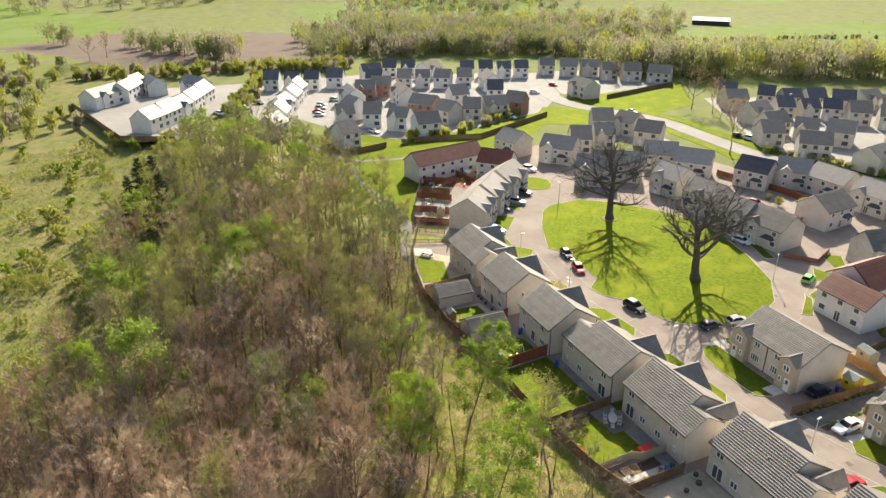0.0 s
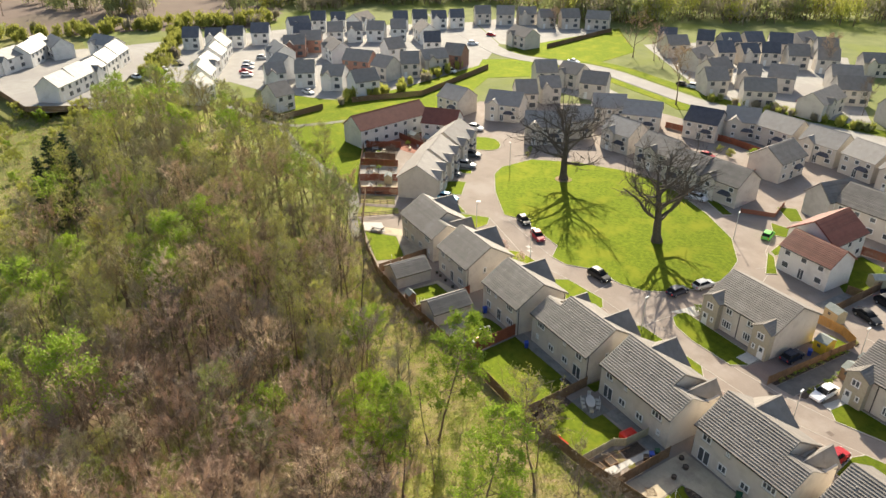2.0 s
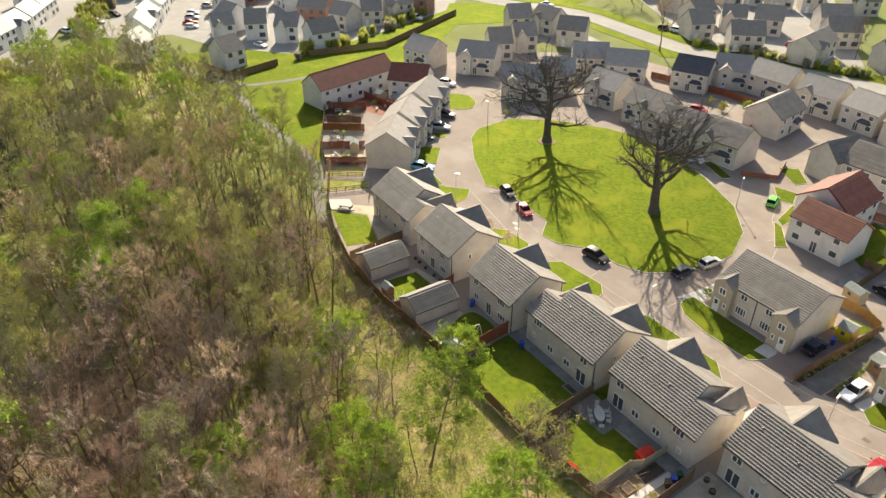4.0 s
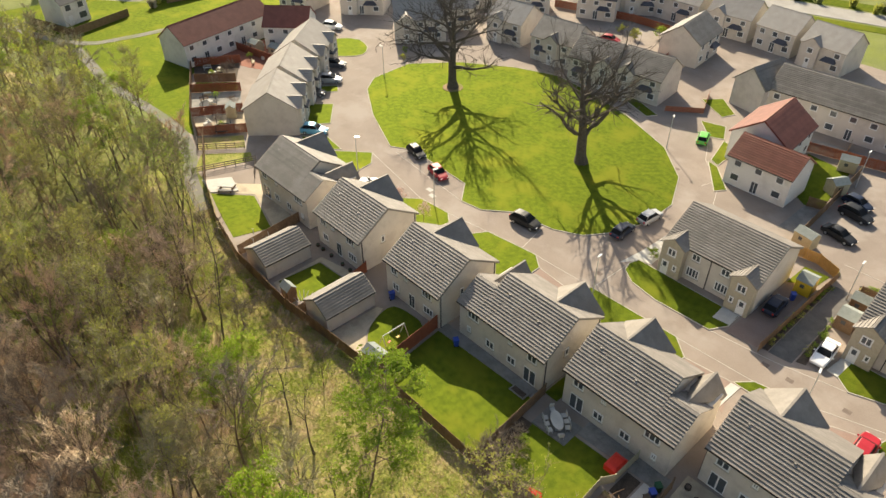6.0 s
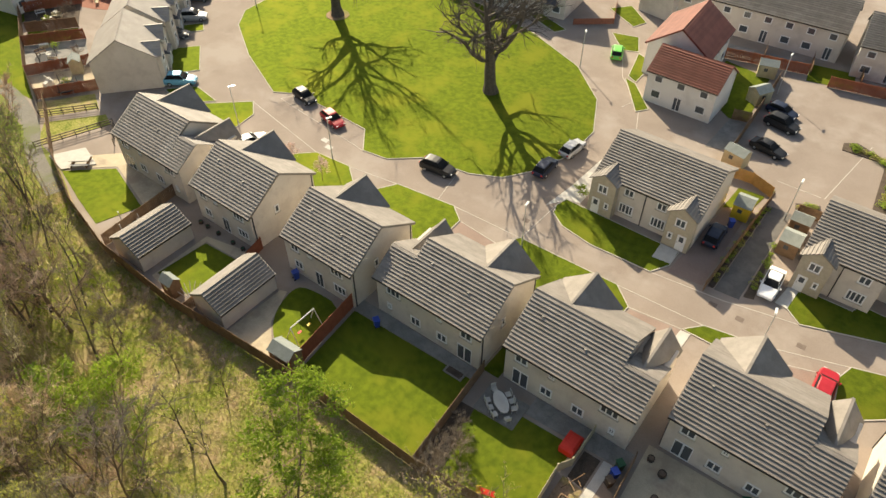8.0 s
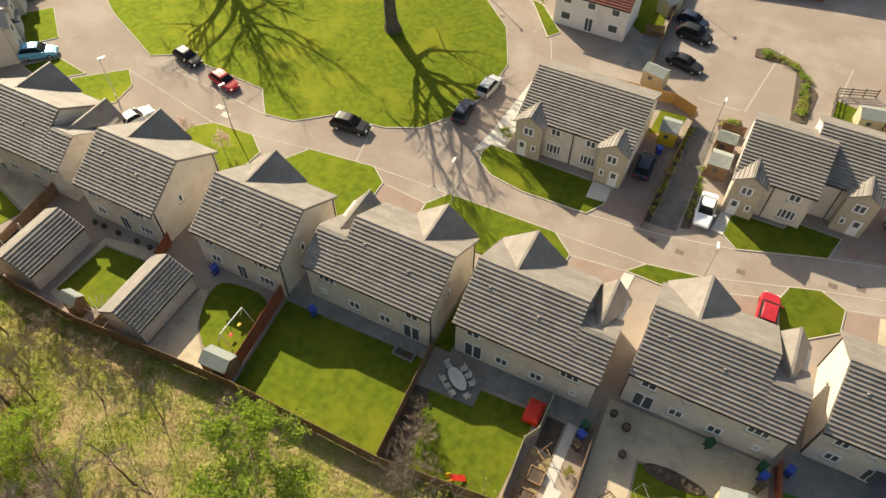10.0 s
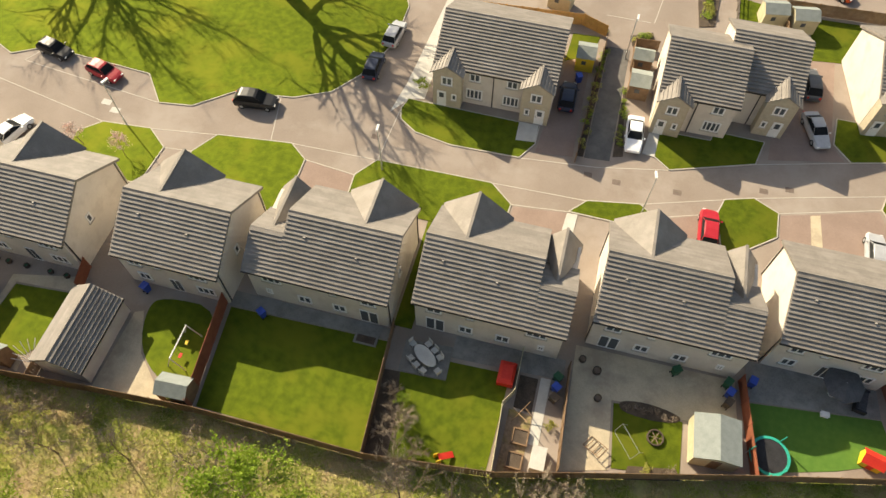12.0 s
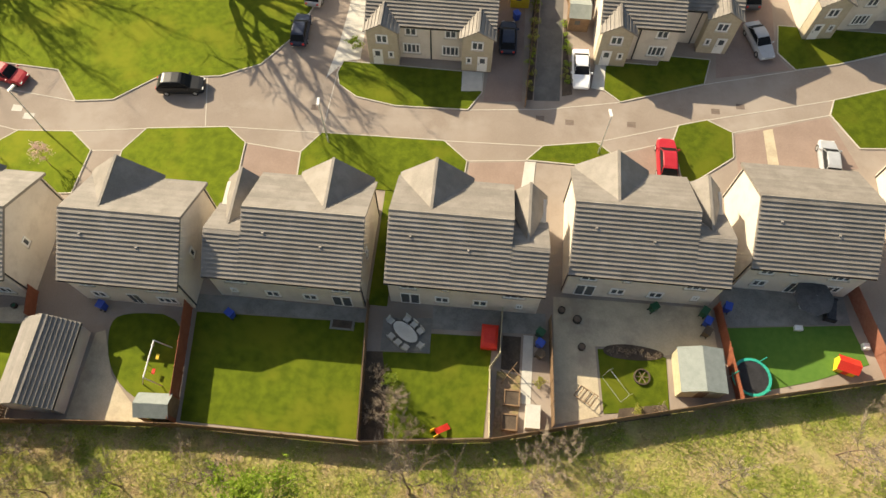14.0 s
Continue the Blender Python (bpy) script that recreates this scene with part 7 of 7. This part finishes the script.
# parked cars in the far streets
for i, (x, y, rz, c) in enumerate(((-206, 24, 60, "white"), (-200, 22, 60, "silver"), (-195, 20, 60, "red"), (-190, 19, 60, "white"), (-196, 38, 60, "black"), (-190, 36, 60, "grey"), (-184, 38, 60, "white"), (-212, 31, 60, "silver"), (-160, 30, 20, "white"), (-162, 48, 20, "black"),
                                  (-218, 2, 30, "black"), (-212, -4, 30, "silver"), (-206, -14, 30, "white"), (-194, 112, 60, "white"), (-150, 128, 20, "white"), (-108, 139, 20, "black"), (-104, 140, 20, "white"), (-72, 158, 30, "silver"), (-76, 156, 30, "red"), (-160, 82, 20, "white"), (-126, 118, 20, "black"), (-205, 128, 40, "red"))):
    car(x, y, rz, c, ("hatch", "suv", "saloon")[i % 3])
for pts, mt in (([(-152, 10), (-138, 14), (-142, 28)], M_WOOD), ([(-182, -48), (-174, -32)], M_WOOD), ([(-240, -64), (-182, -48)], M_WOOD), ([(-158, 96), (-140, 60), (-144, 38)], M_WOOD), ([(-186, 178), (-174, 134)], M_WOOD)):
    fence(pts, 1.7, mt, "dark wooden fence round the far estate", 5.5)

# ---- far woods, hedges ----
def far_tree_verts(r, x, y, z, H, R, mat, v, f, idx, n=210, leaf=0.8):
    """Adds one distant tree: a tapered trunk and a loose crown of small clumps."""
    k = len(v)
    for zz, rr in ((0, 0.25), (H * 0.6, 0.1)):
        v += [(x + rr * math.cos(2.1 * i), y + rr * math.sin(2.1 * i), z + zz) for i in range(3)]
    for i in range(3):
        f.append((k + i, k + (i + 1) % 3, k + 3 + (i + 1) % 3, k + 3 + i))
        idx.append(0)
    bumps = [(r.gauss(0, 0.42) * R, r.gauss(0, 0.42) * R, H * r.uniform(0.25, 0.85), R * r.uniform(0.4, 0.75)) for _ in range(9)]
    for _ in range(n):
        bx, by, bz, br = r.choice(bumps)
        px, py, pz = x + bx + r.gauss(0, 0.5) * br, y + by + r.gauss(0, 0.5) * br, z + bz + r.gauss(0, 0.5) * br * 1.3
        a, s, w = r.uniform(0, 6.28), leaf * r.uniform(0.7, 1.7), leaf * r.uniform(0.22, 0.5)
        ox, oy = r.gauss(0, 0.4) * s, r.gauss(0, 0.4) * s
        k = len(v)
        v += [(px - math.cos(a) * w, py - math.sin(a) * w, pz - s * 0.4), (px + math.cos(a) * w, py + math.sin(a) * w, pz - s * 0.3), (px + ox, py + oy, pz + s)]
        f.append((k, k + 1, k + 2))
        idx.append(mat)


M_FARGREEN = leaf_material("distant_green_crowns", (0.24, 0.27, 0.11), (0.36, 0.38, 0.16))
M_FARBROWN = leaf_material("distant_brown_crowns", (0.32, 0.28, 0.20), (0.44, 0.39, 0.29))


def far_wood(name, spots, label, seed, yellow=0.25, H=(9, 14)):
    r = random.Random(seed)
    v, f, idx = [], [], []
    for x, y in spots(r):
        c = r.random()
        h = r.uniform(*H)
        far_tree_verts(r, x, y, ground_height(x, y) - 0.1, h, h * 0.33, 3 if c < yellow else 1 if c < 0.62 else 2, v, f, idx)
    tagged(new(name, mesh_of(name, v, f, [M_BARK, M_FARGREEN, M_FARBROWN, M_LEAF_YELLOW], idx)), label, "wood", kind="stuff")


def along(pts, n, width):
    """Spots scattered along a line."""
    def spots(r):
        out = []
        for _ in range(n):
            i = r.randrange(len(pts) - 1)
            t = r.random()
            a, b = pts[i], pts[i + 1]
            out.append((a[0] + (b[0] - a[0]) * t + r.uniform(-width, width), a[1] + (b[1] - a[1]) * t + r.uniform(-width, width)))
        return out
    return spots


far_wood("far_wood", along([(-335, 62), (-318, 92), (-312, 130), (-300, 172), (-275, 190)], 230, 20), "mixed wood behind the far estate", 21, 0.12)
far_wood("far_wood", along([(-236, 186), (-206, 200), (-200, 226), (-184, 256), (-166, 280), (-140, 330), (-90, 380)], 330, 17), "belt of tall spring trees beside the fields", 22, 0.3, (12, 18))
far_wood("far_wood", along([(-365, 70), (-352, 140), (-330, 205)], 170, 26), "deep mixed wood behind the far estate", 44, 0.12, (10, 16))
far_wood("far_wood", along([(-395, -36), (-352, -14), (-334, 6)], 46, 9), "small copse in a ploughed field", 23, 0.05)
far_wood("far_wood", along([(-425, -84), (-415, -78)], 5, 6), "group of bare field trees", 24, 0.0)
far_wood("far_hedge", along([(-322, -72), (-297, -18), (-290, 22), (-278, 54)], 110, 7), "yellow-green thicket at the estate's edge", 25, 0.85, (4, 6))
far_wood("far_hedge", along([(-205, -11), (-222, -4), (-236, 2.5), (-256, 8), (-276, 13)], 60, 3), "bright green hedge along a street", 26, 0.9, (3, 4))
far_wood("far_hedge", along([(-166, 90), (-156, 68), (-147, 48), (-146, 32)], 40, 3), "yellow-green hedge across the grass", 27, 0.9, (1.6, 2.6))
far_wood("far_hedge", along([(-330, -90), (-300, -110), (-250, -90), (-200, -75)], 90, 22), "scrub and small trees beyond the wood", 28, 0.4, (4, 8))
far_wood("far_wood", along([(-480, 160), (-520, 260), (-600, 330), (-560, 420)], 260, 60), "wooded hill in the distance", 29, 0.15)
far_wood("far_wood", along([(-420, 110), (-400, 180), (-370, 240)], 120, 25), "wood on rising ground", 30, 0.15)
far_wood("far_wood", along([(-600, -200), (-640, 0), (-700, 150), (-900, 300), (-700, 600)], 200, 40), "lines of trees among far fields", 31, 0.1)
far_wood("far_hedge", along([(-92, 134), (-60, 146), (-30, 153), (20, 166)], 60, 2), "low hedge along the main road", 32, 0.3, (1.2, 2.0))
for x, y, s, k in ((-94, 121.5, 1.15, 0), (-146, 153, 1.15, 1), (-95, 194, 0.9, 0), (-138, 156, 0.9, 1), (-175, 236, 1.0, 3), (-203, 160, 0.9, 2), (-128, 150, 0.6, 1), (-60, 160, 0.8, 3), (-352, -60, 0.9, 1), (-360, -52, 0.9, 0)):
    plant_tree(BARE[k], x, y, ground_height(x, y), s * 1.3, x, "bare round-crowned tree standing alone", group="single trees", name="tree")
farm = thing("farm_building", "long white roofed farm building in far fields", "farm building", Matrix.Translation((-362, 346, ground_height(-362, 346) - 0.5)) @ Matrix.Rotation(0.75, 4, "Z"))
gable_walls(farm, 26, 11, 3.6, 5.6, M_DARK)
gable_roof(farm, 26, 11, 3.6, 5.6, M_TRIM, False)
far_wood("far_wood", along([(-316, 207), (-313, 228), (-310, 252), (-315, 287)], 60, 14), "wood beside far fields", 41, 0.15)
far_wood("far_wood", along([(-380, 247), (-375, 281), (-369, 338)], 50, 22), "wood beside far fields", 43, 0.1)
far_wood("far_hedge", along([(-301, 258), (-286, 312), (-276, 360), (-258, 411)], 60, 3), "low hedge between far fields", 42, 0.2, (1.2, 2.2))
